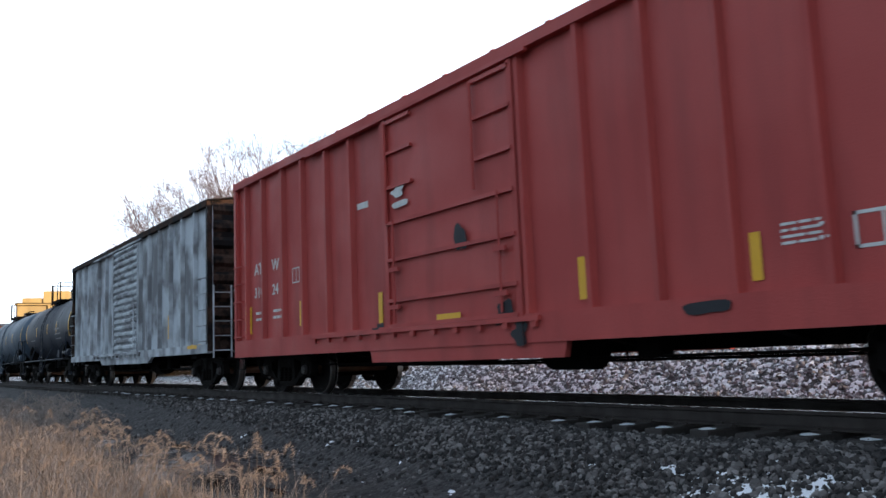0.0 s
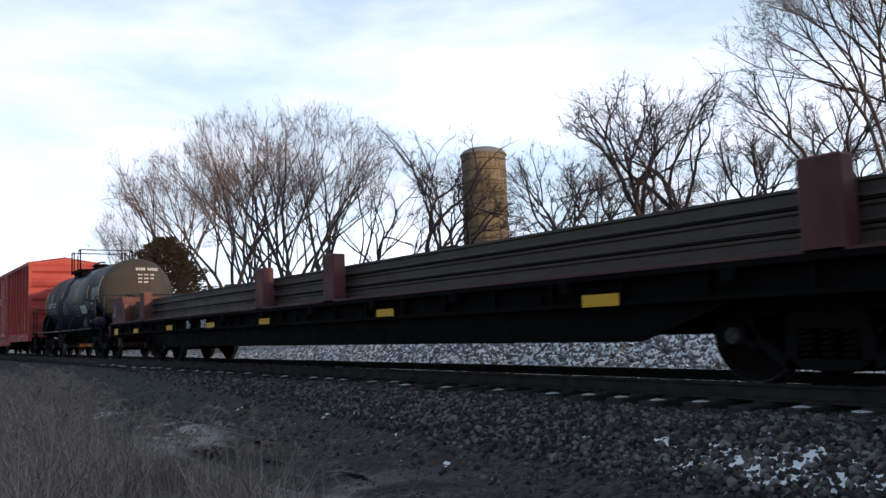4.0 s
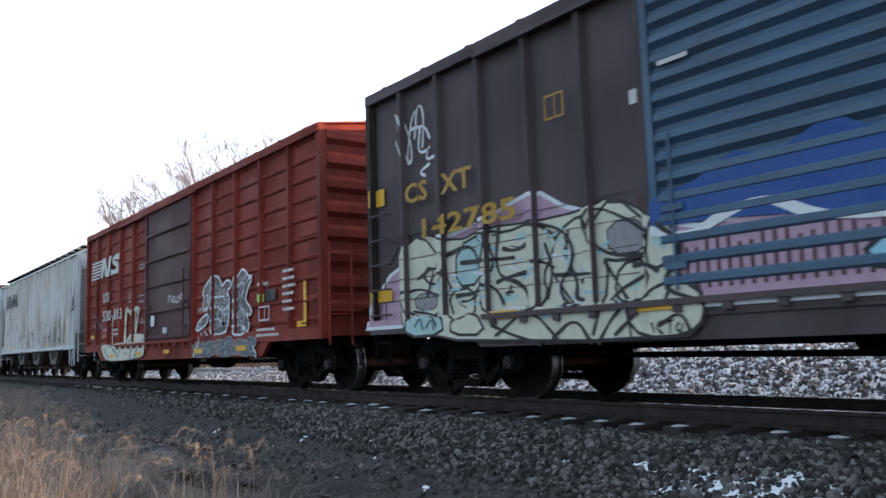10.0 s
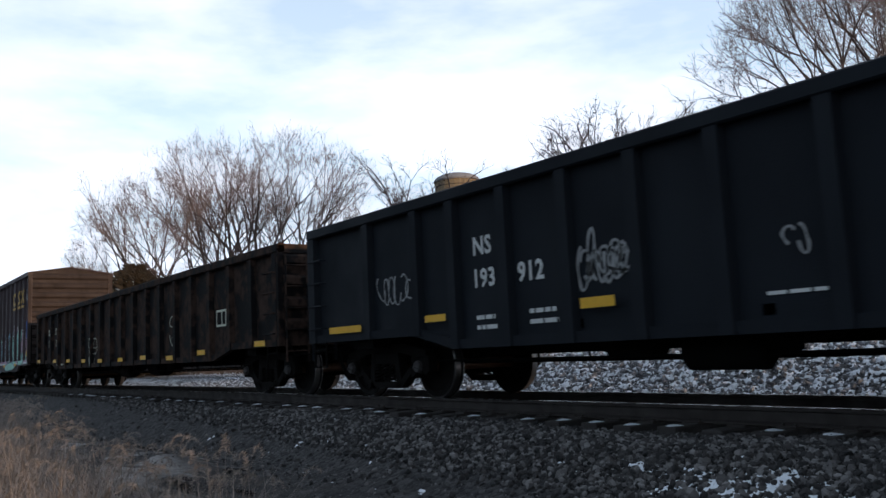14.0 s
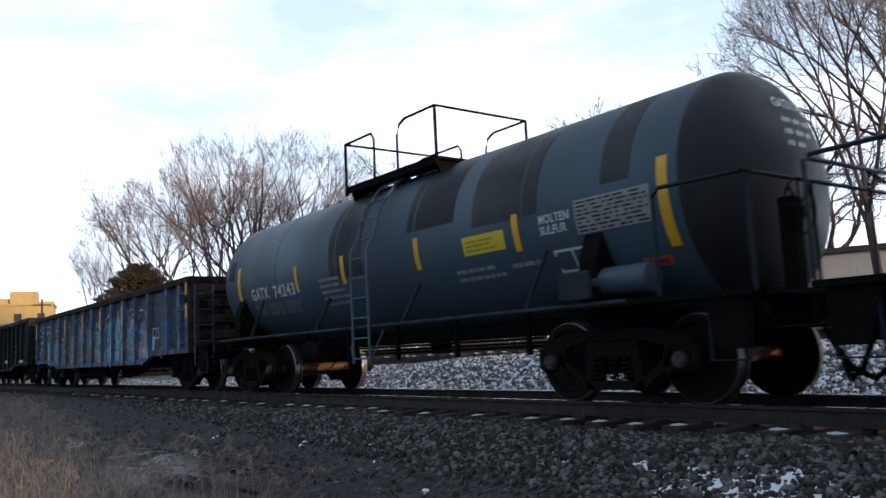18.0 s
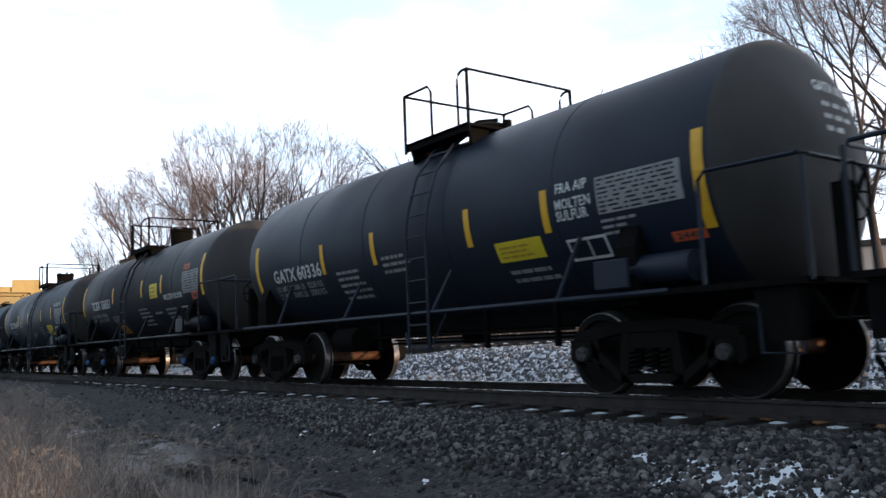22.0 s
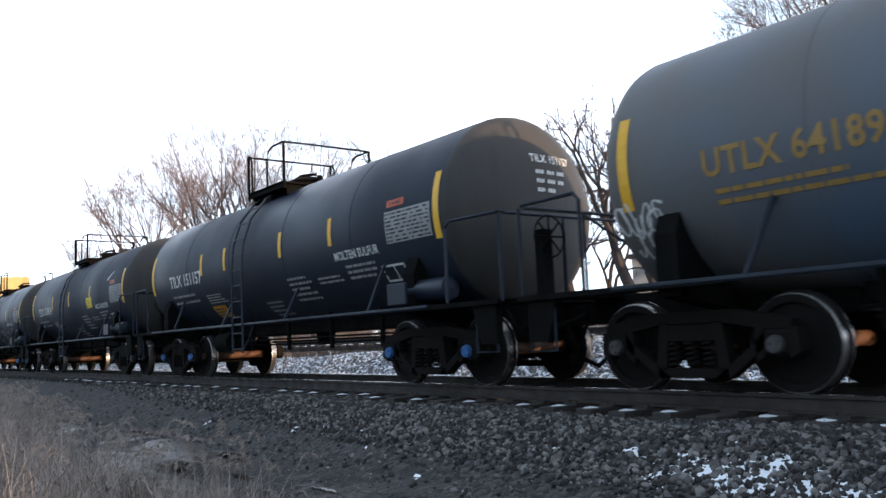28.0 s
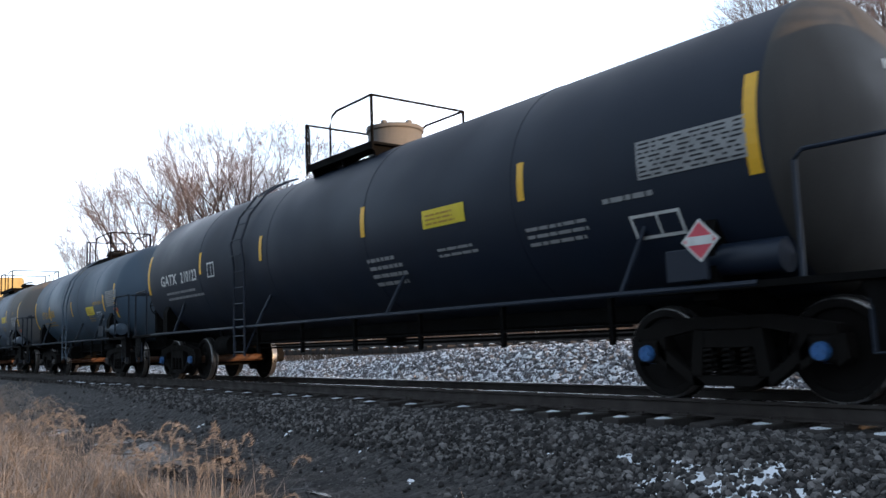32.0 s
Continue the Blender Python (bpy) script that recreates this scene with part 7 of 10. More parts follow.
        stroke(car, slate_mark, [(1.98, 1.03), (2.1, 1.21), (2.26, 1.28), (2.45, 1.33), (2.59, 1.33)], 0.1)
        stroke(car, slate_mark, [(2.08, 1.02), (2.22, 1.17), (2.49, 1.26)], 0.04)
        stroke(car, steel_mark, [(2.59, 1.38), (2.56, 1.56), (2.63, 1.78), (2.76, 1.93), (2.85, 1.98)], 0.15)
        stroke(car, shaded_rust, [(1.06, 1.16), (1.1, 1.42), (1.17, 1.54)], 0.1)
        stroke(car, shaded_rust, [(1.18, 1.12), (1.17, 1.41), (1.21, 1.56)], 0.12)
        stroke(car, slate_mark, [(1.45, 1.94), (1.69, 1.94), (1.96, 1.92)], 0.04)
        stroke(car, slate_mark, [(1.44, 1.84), (1.73, 1.83)], 0.035)
        stroke(car, ink_mark, [(-1.71, 2.13), (-1.55, 1.99)], 0.03)
        stroke(car, ink_mark, [(-1.68, 2), (-1.56, 2.1)], 0.03)
        stroke(car, ink_mark, [(-1.41, 1.96), (-1.28, 2.2), (-1.21, 2.29)], 0.035)
        stroke(car, ink_mark, [(-1.34, 2.16), (-1.16, 2.2)], 0.03)
        stroke(car, ink_mark, [(-1.19, 2), (-1.12, 2.27), (-0.98, 2.2), (-1.09, 2.11), (-0.96, 1.94)], 0.035)
        stroke(car, ink_mark, [(-0.91, 1.98), (-0.86, 2.1), (-0.75, 2.08), (-0.88, 2.02), (-0.75, 1.96)], 0.03)
        stroke(car, ink_mark, [(-0.56, 2.18), (-0.67, 2.11), (-0.67, 2), (-0.54, 1.99)], 0.035)
        stroke(car, ink_mark, [(-0.51, 2.2), (-0.34, 2.2)], 0.03)
        stroke(car, ink_mark, [(-0.6, 2.01), (-0.47, 1.96)], 0.03)
        stroke(car, ink_mark, [(-1.12, 2.35), (-1.08, 2.4)], 0.025)
        stroke(car, ink_mark, [(-1.02, 2.35), (-0.97, 2.39)], 0.025)
        stroke(car, ink_mark, [(-0.91, 2.34), (-0.88, 2.38)], 0.025)
        stroke(car, ink_mark, [(-0.42, 2.06), (-0.37, 2.13)], 0.03)
        stroke(car, ink_mark, [(-0.34, 2.05), (-0.28, 2.13)], 0.03)
        stroke(car, slate_mark, [(4.53, 1.9), (4.67, 1.88), (4.82, 1.8)], 0.08)
        stroke(car, slate_mark, [(4.42, 1.7), (4.5, 1.5), (4.66, 1.39), (4.78, 1.46)], 0.05)
        stroke(car, steel_mark, [(4.33, 1.25), (4.4, 1.51), (4.39, 1.75)], 0.12)
        stroke(car, steel_mark, [(2.77, 2.03), (2.87, 1.94), (3.04, 1.99)], 0.1)
        stroke(car, dull_mark, [(3.56, 1.09), (3.57, 1.34)], 0.12)
        stroke(car, dull_mark, [(4.34, 1.11), (4.4, 1.42)], 0.1)
        rnd = random.Random(7)
        for px, w in ((4.6, 0.8), (5.3, 0.5)):
            marks(car, "graffiti_stroke", slate_mark, lambda g, s: scribble(g, px, 1.25, w, 0.9, s, 0.05, 3, int(px * 10) + 90), flat_side(0.010))
            marks(car, "graffiti_stroke", steel_mark, lambda g, s: ribbon(g, [(px, 1.3), (px + w * 0.4, 1.5), (px + w * 0.5, 1.9), (px + w * 0.9, 2.2)], 0.08, s), flat_side(0.0105))
        for px in (-0.2, 2.6, 3.6, 4.55, 5.4):
            marks(car, "rust_streak", shaded_rust, lambda g, s: blob(g, px, 1.55, 0.05, 0.38, s, int(px * 9) + 40, 12, 0.3), flat_side(0.007))
    yellow_marks(car, [(-5.98, -5.86, 1.15, 1.95), (-4.35, -3.9, 1.17, 1.26), (-1.72, -1.3, 1.16, 1.25), (0.15, 0.65, 1.18, 1.27), (2.78, 3.18, 1.16, 1.27), (4.2, 4.6, 1.2, 1.3), (5.95, 6.08, 1.2, 2.1)], flat_side(0.016))

# dark red boxcar
car, hf, d0, d1 = boxcar("dark red boxcar with ribbed sides, plum door and white graffiti", 74.25, 89.42, 12.16, maroon_paint, (-1.6, 1.62), 4, 4, 10, plum_paint, "plain", maroon_paint, 8, maroon_paint, (0.62, -6.2, 5.6), 4.42)
marks(car, "logo", white_mark, lambda g, s: stripe_logo(g, s, -6.95, 3.02, 3.05, 0.56), side, flat=True)


def maroon_text(g, s):
    fit_text(g, "SOU", -5.62, -4.94, 2.29, 0.27, s)
    fit_text(g, "530", -5.6, -4.75, 1.75, 0.29, s)
    fit_text(g, "813", -4.45, -3.67, 1.75, 0.29, s)
    fit_text(g, "LD LMT", -5.57, -5.11, 1.45, 0.085, s)
    fit_text(g, "LT WT", -5.581, -5.193, 1.28, 0.085, s)
    bars(g, -4.423, 1.32, 0.42, 0.24, 2, s, 2)
    frame_mark(g, 5.2, 1.26, 0.46, 0.27, s)
    bars(g, 5.1, 0.98, 1.0, 0.2, 2, s, 4)
    bars(g, 6.2, 1.4, 0.5, 0.8, 6, s, 5)


marks(car, "stencil", white_mark, maroon_text, side, flat=True)
sprayed(car, cream_mark, [(-5.59, 1.03), (-5.36, 1.06), (-4.83, 1.07), (-4.59, 0.93), (-4.42, 1.05), (-3.61, 1.11), (-3.35, 0.94), (-3.17, 1.28), (-2.37, 1.29), (-1.71, 1.24), (-1.52, 1.05), (-1.53, 0.8), (-1.74, 0.7), (-2.28, 0.68), (-3.07, 0.63), (-5, 0.62), (-5.38, 0.82)], grey_mark, 0.012, 0.02)
stroke(car, cream_mark, [(-3.34, 1.94), (-3.39, 1.52), (-3.44, 0.98)], 0.22, 0.0135)
stroke(car, cream_mark, [(-3.35, 1.92), (-3.13, 1.94), (-2.87, 1.81), (-2.56, 1.96), (-2.16, 1.92)], 0.13, 0.0135)
stroke(car, cream_mark, [(-2.18, 1.92), (-2.31, 1.74), (-2.36, 1.55), (-2.46, 1.28)], 0.12, 0.0135)
stroke(car, cream_mark, [(-2.44, 1.92), (-2.5, 1.69), (-2.51, 1.34)], 0.1, 0.0135)
stroke(car, cream_mark, [(-4.63, 1.87), (-4.65, 1.41), (-4.62, 0.96)], 0.09, 0.0135)
stroke(car, cream_mark, [(-4.8, 1.85), (-4.59, 1.88)], 0.06, 0.0135)
stroke(car, cream_mark, [(-3.12, 1.98), (-3.23, 2.03), (-3.4, 1.96)], 0.05, 0.0135)
stroke(car, slate_mark, [(-3.2, 0.98), (-2.98, 1.14), (-2.86, 1.27)], 0.13, 0.0145)
stroke(car, slate_mark, [(-2.78, 0.66), (-2.65, 0.86), (-2.39, 1.04)], 0.1, 0.0145)
stroke(car, haze_mark, [(-2.37, 0.68), (-2.08, 0.92), (-1.8, 1.15)], 0.12, 0.0145)
stroke(car, slate_mark, [(-3.59, 1.08), (-3.69, 0.9), (-3.85, 0.7)], 0.05, 0.0145)
stroke(car, graph_mark, [(-2.4, 0.97), (-2.15, 0.96)], 0.03, 0.0145)
stroke(car, graph_mark, [(-3.27, 0.8), (-3.02, 0.81)], 0.03, 0.0145)
stroke(car, slate_mark, [(-5.29, 0.98), (-5.01, 0.81), (-4.74, 0.68)], 0.06, 0.0145)
stroke(car, haze_mark, [(-4.39, 0.94), (-4.08, 0.85), (-3.91, 0.7)], 0.1, 0.0145)
stroke(car, grey_mark, [(-1.52, 1.13), (-1.49, 0.92), (-1.59, 0.72)], 0.05, 0.0145)
stroke(car, grey_mark, [(-6.61, 2.01), (-6.71, 1.75), (-6.55, 1.56), (-6.39, 1.81), (-6.52, 1.95), (-6.34, 1.5)], 0.03, 0.0135)
stroke(car, grey_mark, [(-6.18, 1.88), (-6.27, 1.49), (-6.03, 1.6), (-6.08, 1.82), (-6.25, 1.8)], 0.03, 0.0135)
stroke(car, grey_mark, [(-5.85, 1.84), (-5.95, 1.6), (-5.81, 1.52), (-5.76, 1.75)], 0.03, 0.0135)
stroke(car, grey_mark, [(-6.76, 1.66), (-5.78, 1.67)], 0.025, 0.0135)
stroke(car, grey_mark, [(-2.05, 1.67), (-2.05, 1.54), (-1.9, 1.56), (-1.89, 1.67)], 0.035, 0.0135)
stroke(car, grey_mark, [(-1.84, 1.65), (-1.84, 1.52), (-1.68, 1.54)], 0.035, 0.0135)
stroke(car, grey_mark, [(-1.66, 1.62), (-1.6, 1.53), (-1.53, 1.64), (-1.53, 1.43)], 0.03, 0.0135)
stroke(car, grey_mark, [(-1.56, 2.83), (-1.56, 2.59), (-1.61, 2.38)], 0.02, 0.0135)
marks(car, "stencil_box", grey_mark, lambda g, s: (frame_mark(g, -2.103, 2.92, 0.43, 0.13, s, 0.03), frame_mark(g, -2.174, 2.074, 0.5, 0.19, s, 0.03), frame_mark(g, -3.073, 2.127, 0.25, 0.23, s, 0.03)), flat_side(0.012), flat=True)
sprayed(car, graph_mark, [(2.69, 2.23), (2.49, 2.13), (2.31, 1.99), (2.45, 1.93), (2.33, 1.69), (2.54, 1.62), (2.7, 1.84), (2.75, 2.19)], frost_mark, 0.010, 0.045)
mottle(car, [(2.69, 2.23), (2.49, 2.13), (2.31, 1.99), (2.45, 1.93), (2.33, 1.69), (2.54, 1.62), (2.7, 1.84), (2.75, 2.19)], (frost_mark, frost_mark, grey_mark, steel_mark, grey_mark), 25, 70, (0.08, 0.3), (0.02, 0.055), 0.0119)
sprayed(car, graph_mark, [(1.94, 1.21), (2.03, 1.35), (2.39, 1.49), (2.65, 1.52), (2.52, 1.34), (2.17, 1.26)], frost_mark, 0.010, 0.045)
mottle(car, [(1.94, 1.21), (2.03, 1.35), (2.39, 1.49), (2.65, 1.52), (2.52, 1.34), (2.17, 1.26)], (frost_mark, frost_mark, grey_mark, steel_mark, grey_mark), 25, 71, (0.08, 0.3), (0.02, 0.055), 0.0119)
sprayed(car, graph_mark, [(2.88, 2.23), (3.02, 2.3), (3.27, 2.21), (3.38, 2.02), (3.59, 2.14), (3.79, 2.13), (3.86, 2.03), (3.63, 1.97), (3.77, 1.75), (3.7, 1.18), (3.26, 1.11), (2.87, 1.14), (2.85, 1.57), (2.9, 1.94)], frost_mark, 0.010, 0.045)
mottle(car, [(2.88, 2.23), (3.02, 2.3), (3.27, 2.21), (3.38, 2.02), (3.59, 2.14), (3.79, 2.13), (3.86, 2.03), (3.63, 1.97), (3.77, 1.75), (3.7, 1.18), (3.26, 1.11), (2.87, 1.14), (2.85, 1.57), (2.9, 1.94)], (frost_mark, frost_mark, grey_mark, steel_mark, grey_mark), 110, 72, (0.08, 0.3), (0.02, 0.055), 0.0119)
sprayed(car, graph_mark, [(4.03, 1.89), (4.08, 2.11), (4.31, 2.23), (4.41, 2.3), (4.61, 2.23), (4.69, 2.13), (4.89, 2.12), (4.64, 1.92), (4.53, 1.7), (4.84, 1.5), (4.79, 1.42), (4.51, 1.49), (4.74, 1.25), (4.63, 1.06), (4.03, 1.08), (3.94, 1.33), (4.08, 1.65)], frost_mark, 0.010, 0.045)
mottle(car, [(4.03, 1.89), (4.08, 2.11), (4.31, 2.23), (4.41, 2.3), (4.61, 2.23), (4.69, 2.13), (4.89, 2.12), (4.64, 1.92), (4.53, 1.7), (4.84, 1.5), (4.79, 1.42), (4.51, 1.49), (4.74, 1.25), (4.63, 1.06), (4.03, 1.08), (3.94, 1.33), (4.08, 1.65)], (frost_mark, frost_mark, grey_mark, steel_mark, grey_mark), 110, 73, (0.08, 0.3), (0.02, 0.055), 0.0119)
stroke(car, frost_mark, [(2.91, 1.87), (3.32, 1.85), (3.74, 1.87)], 0.05, 0.0125)
stroke(car, frost_mark, [(2.87, 1.63), (3.18, 1.68), (3.42, 1.53), (3.74, 1.64)], 0.04, 0.0125)
stroke(car, frost_mark, [(2.87, 1.38), (3.2, 1.44), (3.47, 1.26), (3.72, 1.35)], 0.05, 0.0125)
stroke(car, grey_mark, [(3, 2.11), (3.29, 2), (3.65, 1.86)], 0.1, 0.0125)
stroke(car, grey_mark, [(2.97, 1.74), (3.31, 1.73), (3.67, 1.74)], 0.08, 0.0125)
stroke(car, grey_mark, [(2.92, 1.21), (3.27, 1.28), (3.67, 1.3)], 0.12, 0.0125)
stroke(car, steel_mark, [(3.18, 2.15), (3.24, 1.89), (3.18, 1.71)], 0.05, 0.0125)
stroke(car, steel_mark, [(3.52, 1.79), (3.42, 1.5), (3.51, 1.2)], 0.06, 0.0125)
stroke(car, steel_mark, [(3.04, 1.54), (3.06, 1.23)], 0.06, 0.0125)
stroke(car, frost_mark, [(4.14, 1.98), (4.39, 2.05), (4.66, 2.06)], 0.05, 0.0125)
stroke(car, frost_mark, [(4.08, 1.71), (4.37, 1.78), (4.51, 1.92)], 0.05, 0.0125)
stroke(car, frost_mark, [(4.09, 1.37), (4.27, 1.52), (4.48, 1.54)], 0.04, 0.0125)
stroke(car, frost_mark, [(4.04, 1.21), (4.32, 1.26), (4.57, 1.16)], 0.05, 0.0125)
stroke(car, grey_mark, [(4.3, 2.12), (4.47, 2.15), (4.59, 2.02)], 0.1, 0.0125)
stroke(car, grey_mark, [(4.23, 1.74), (4.35, 1.56), (4.25, 1.24)], 0.12, 0.0125)
stroke(car, steel_mark, [(4.45, 1.98), (4.33, 1.78), (4.18, 1.64)], 0.06, 0.0125)
stroke(car, steel_mark, [(4.44, 1.44), (4.34, 1.13)], 0.06, 0.0125)
stroke(car, frost_mark, [(2.52, 1.93), (2.67, 1.94), (2.56, 1.76)], 0.035, 0.0125)
stroke(car, white_mark, [(2.05, 1.69), (2.1, 1.6), (2.19, 1.71), (2.25, 1.59)], 0.03, 0.0125)
stroke(car, white_mark, [(2.26, 1.7), (2.35, 1.59), (2.45, 1.64)], 0.03, 0.0125)
stroke(car, frost_mark, [(2.22, 1.17), (2.3, 1), (1.92, 0.66)], 0.05, 0.0125)
stroke(car, frost_mark, [(2.41, 1.19), (2.6, 1.08)], 0.04, 0.0125)
stroke(car, frost_mark, [(5.03, 0.84), (5.1, 0.72), (5.21, 0.69), (5.15, 0.59)], 0.04, 0.0125)
stroke(car, white_mark, [(0.29, 1.93), (0.34, 2.08), (0.47, 2.08), (0.53, 1.9)], 0.05, 0.0125)
stroke(car, white_mark, [(0.59, 1.96), (0.72, 1.99), (0.65, 2.06), (0.58, 1.99), (0.66, 1.9), (0.77, 1.92)], 0.045, 0.0125)
stroke(car, white_mark, [(0.79, 2.04), (0.81, 1.9), (0.92, 1.89), (0.96, 2.04)], 0.05, 0.0125)
stroke(car, white_mark, [(1.1, 2.04), (0.99, 2.02), (1.11, 1.94), (0.99, 1.89)], 0.05, 0.0125)
stroke(car, white_mark, [(1.14, 1.95), (1.28, 1.99), (1.2, 2.1), (1.13, 1.98), (1.23, 1.88), (1.36, 1.92)], 0.045, 0.0125)
stroke(car, white_mark, [(5.18, 1.96), (5.25, 1.98), (5.27, 1.92)], 0.03, 0.0125)
stroke(car, white_mark, [(5.29, 1.91), (5.32, 1.99), (5.34, 1.92), (5.38, 2)], 0.035, 0.0125)
stroke(car, white_mark, [(5.4, 1.92), (5.44, 1.99), (5.46, 1.92)], 0.03, 0.0125)
stroke(car, white_mark, [(5.48, 1.91), (5.51, 1.98), (5.54, 1.91), (5.57, 1.98)], 0.03, 0.0125)
stroke(car, grey_mark, [(5.54, 1.84), (5.58, 1.93), (5.64, 1.97)], 0.03, 0.0125)
marks(car, "sticker", frost_mark, lambda g, s: patch(g, -1.0, -0.72, 1.42, 1.68, s), flat_side(0.012))
marks(car, "sticker", white_mark, lambda g, s: patch(g, -0.1, 0.2, 1.22, 1.36, s), flat_side(0.012))
marks(car, "sticker", dark_mark, lambda g, s: patch(g, 5.5, 5.9, 1.62, 1.82, s), flat_side(0.012))
graffiti(car, 1.9, 0.66, 3.2, 0.36, 6, (dull_mark, steel_mark), 39, True, grey_mark, 0.02, (grey_mark,), 0.010)
marks(car, "sticker", green_mark, lambda g, s: patch(g, 5.15, 5.42, 1.62, 1.76, s), flat_side(0.014))
yellow_marks(car, [(-7.0, -6.6, 1.28, 1.38), (-4.6, -4.2, 0.70, 0.80), (-2.2, -1.75, 0.72, 0.82), (0.0, 0.4, 0.75, 0.84), (2.0, 2.5, 0.72, 0.82), (4.3, 4.75, 0.74, 0.84), (6.75, 7.0, 1.1, 1.2), (7.0, 7.1, 1.1, 1.9)], flat_side(0.018))

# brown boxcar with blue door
car, hf, d0, d1 = boxcar("dark brown boxcar with blue ribbed door and bright graffiti", 90.92, 105.65, 11.5, brown_paint, (-2.15, 1.1), 5, 6, 0, blue_door, "corrugated", dim_end, 9, brown_paint, (0.66, -5.2, 5.6), 4.42)


def gold_text(g, s):
    for k, x in enumerate((4.35, 5.33, 6.05)):
        patch(g, x, x + 0.58, 3.14, 3.24, s)
        ribbon(g, [(x + 0.52, 3.72), (x + 0.3, 3.82), (x + 0.1, 3.66), (x + 0.1, 3.46), (x + 0.3, 3.33), (x + 0.52, 3.42)] if k == 0 else [(x + 0.5, 3.76), (x + 0.2, 3.8), (x + 0.12, 3.64), (x + 0.4, 3.52), (x + 0.42, 3.36), (x + 0.08, 3.36)] if k == 1 else [(x + 0.05, 3.84), (x + 0.3, 3.58), (x + 0.55, 3.32)], 0.16, s)
    ribbon(g, [(6.6, 3.84), (6.35, 3.58), (6.1, 3.32)], 0.16, s)
    fit_text(g, "CS", -6.38, -5.84, 2.66, 0.26, s)
    fit_text(g, "XT", -5.52, -4.90, 2.66, 0.26, s)
    fit_text(g, "142785", -6.1, -4.1, 2.14, 0.25, s)
    frame_mark(g, -3.55, 3.15, 0.3, 0.28, s, 0.02)


marks(car, "stencil", gold_mark, gold_text, side, flat=True)
cloud(car, -7.3, -2.25, 1.0, [1.45, 1.62, 1.8, 1.92, 1.9, 2.02, 2.1, 2.08, 2.2, 2.22, 2.36, 2.28, 2.16, 1.98, 1.86, 1.8], rose_mark, frost_mark, 0.003)
cloud(car, -2.1, 7.35, 1.0, [1.75, 1.6, 1.7, 1.85, 1.6, 1.5, 1.55, 1.7, 1.6, 1.75, 1.95, 1.85, 2.05, 1.95, 2.15, 2.0, 2.25, 2.4, 2.3, 2.2, 2.25, 2.0, 2.1, 1.95], rose_mark, frost_mark, 0.003)
marks(car, "graffiti_rim", frost_mark, lambda g, s: ribbon(g, [(-2.05, 1.72), (-1.6, 1.6), (-1.2, 1.78), (-0.8, 1.85), (-0.4, 1.62), (0.2, 1.55), (0.6, 1.7), (1.05, 1.58)], 0.10, s), flat_side(0.020))
marks(car, "graffiti_shape", azure_mark, lambda g, s: fill_shape(g, [(-2.05, 1.75), (-1.2, 1.72), (-0.4, 1.65), (1.05, 1.6), (1.05, 2.1), (0.6, 2.3), (0.2, 2.18), (-0.2, 2.42), (-0.7, 2.2), (-1.1, 2.3), (-1.5, 2.12), (-2.05, 2.0)], s), flat_side(0.018))
marks(car, "graffiti_shape", azure_mark, lambda g, s: fill_shape(g, [(6.72, 1.95), (7.3, 1.8), (7.32, 2.62), (6.72, 2.62)], s), flat_side(0.008))
sprayed(car, cream_mark, [(-6.48, 2.07), (-6.05, 2.21), (-5.24, 1.99), (-4.66, 2.1), (-3.84, 2.05), (-3.04, 2.06), (-2.6, 2.16), (-2.11, 1.86), (-1.87, 1.82), (-1.69, 1.5), (-1.88, 1.31), (-1.55, 1.15), (-1.51, 0.87), (-1.74, 0.67), (-6.32, 0.8), (-6.5, 1.43)], ink_mark, 0.008, 0.03)
sprayed(car, cream_mark, [(-6.48, 2.03), (-6.05, 2.21), (-5.56, 1.77), (-5.75, 1.72), (-5.94, 1.77), (-6.02, 1.55), (-5.57, 1.44), (-5.65, 1.08), (-6.31, 1.11), (-6.5, 1.43)], ink_mark, 0.010, 0.036)
sprayed(car, mint_mark, [(-5.24, 1.92), (-4.66, 2.06), (-4.62, 1.92), (-4.81, 1.45), (-5.27, 1.45)], ink_mark, 0.010, 0.036)
sprayed(car, cream_mark, [(-5.45, 1.36), (-4.92, 1.39), (-4.94, 1.04), (-5.29, 0.99)], ink_mark, 0.010, 0.036)
sprayed(car, cream_mark, [(-4.66, 2.06), (-4.3, 1.98), (-3.84, 2.05), (-3.44, 1.84), (-3.55, 1.66), (-3.7, 1.42), (-3.62, 1.22), (-3.82, 1.05), (-4.62, 1.02), (-4.75, 1.44), (-4.47, 1.63)], ink_mark, 0.010, 0.036)
sprayed(car, cream_mark, [(-3.44, 1.87), (-3.04, 2.03), (-2.93, 1.89), (-2.9, 1.71), (-2.72, 1.48), (-2.79, 1.05), (-3.12, 1.01), (-3.43, 1.34), (-3.55, 1.53)], ink_mark, 0.010, 0.036)
sprayed(car, cream_mark, [(-2.07, 1.85), (-1.91, 1.83), (-1.7, 1.51), (-2.01, 1.35), (-2.14, 1.42)], ink_mark, 0.010, 0.036)
sprayed(car, cream_mark, [(-2.93, 1.89), (-2.6, 2.16), (-2.15, 1.78), (-2.14, 1.5), (-2.76, 1.51), (-2.87, 1.64)], ink_mark, 0.010, 0.036)
sprayed(car, cream_mark, [(-2.54, 1.43), (-2.24, 1.46), (-2.12, 1.23), (-2.42, 1), (-2.63, 1.15)], ink_mark, 0.010, 0.036)
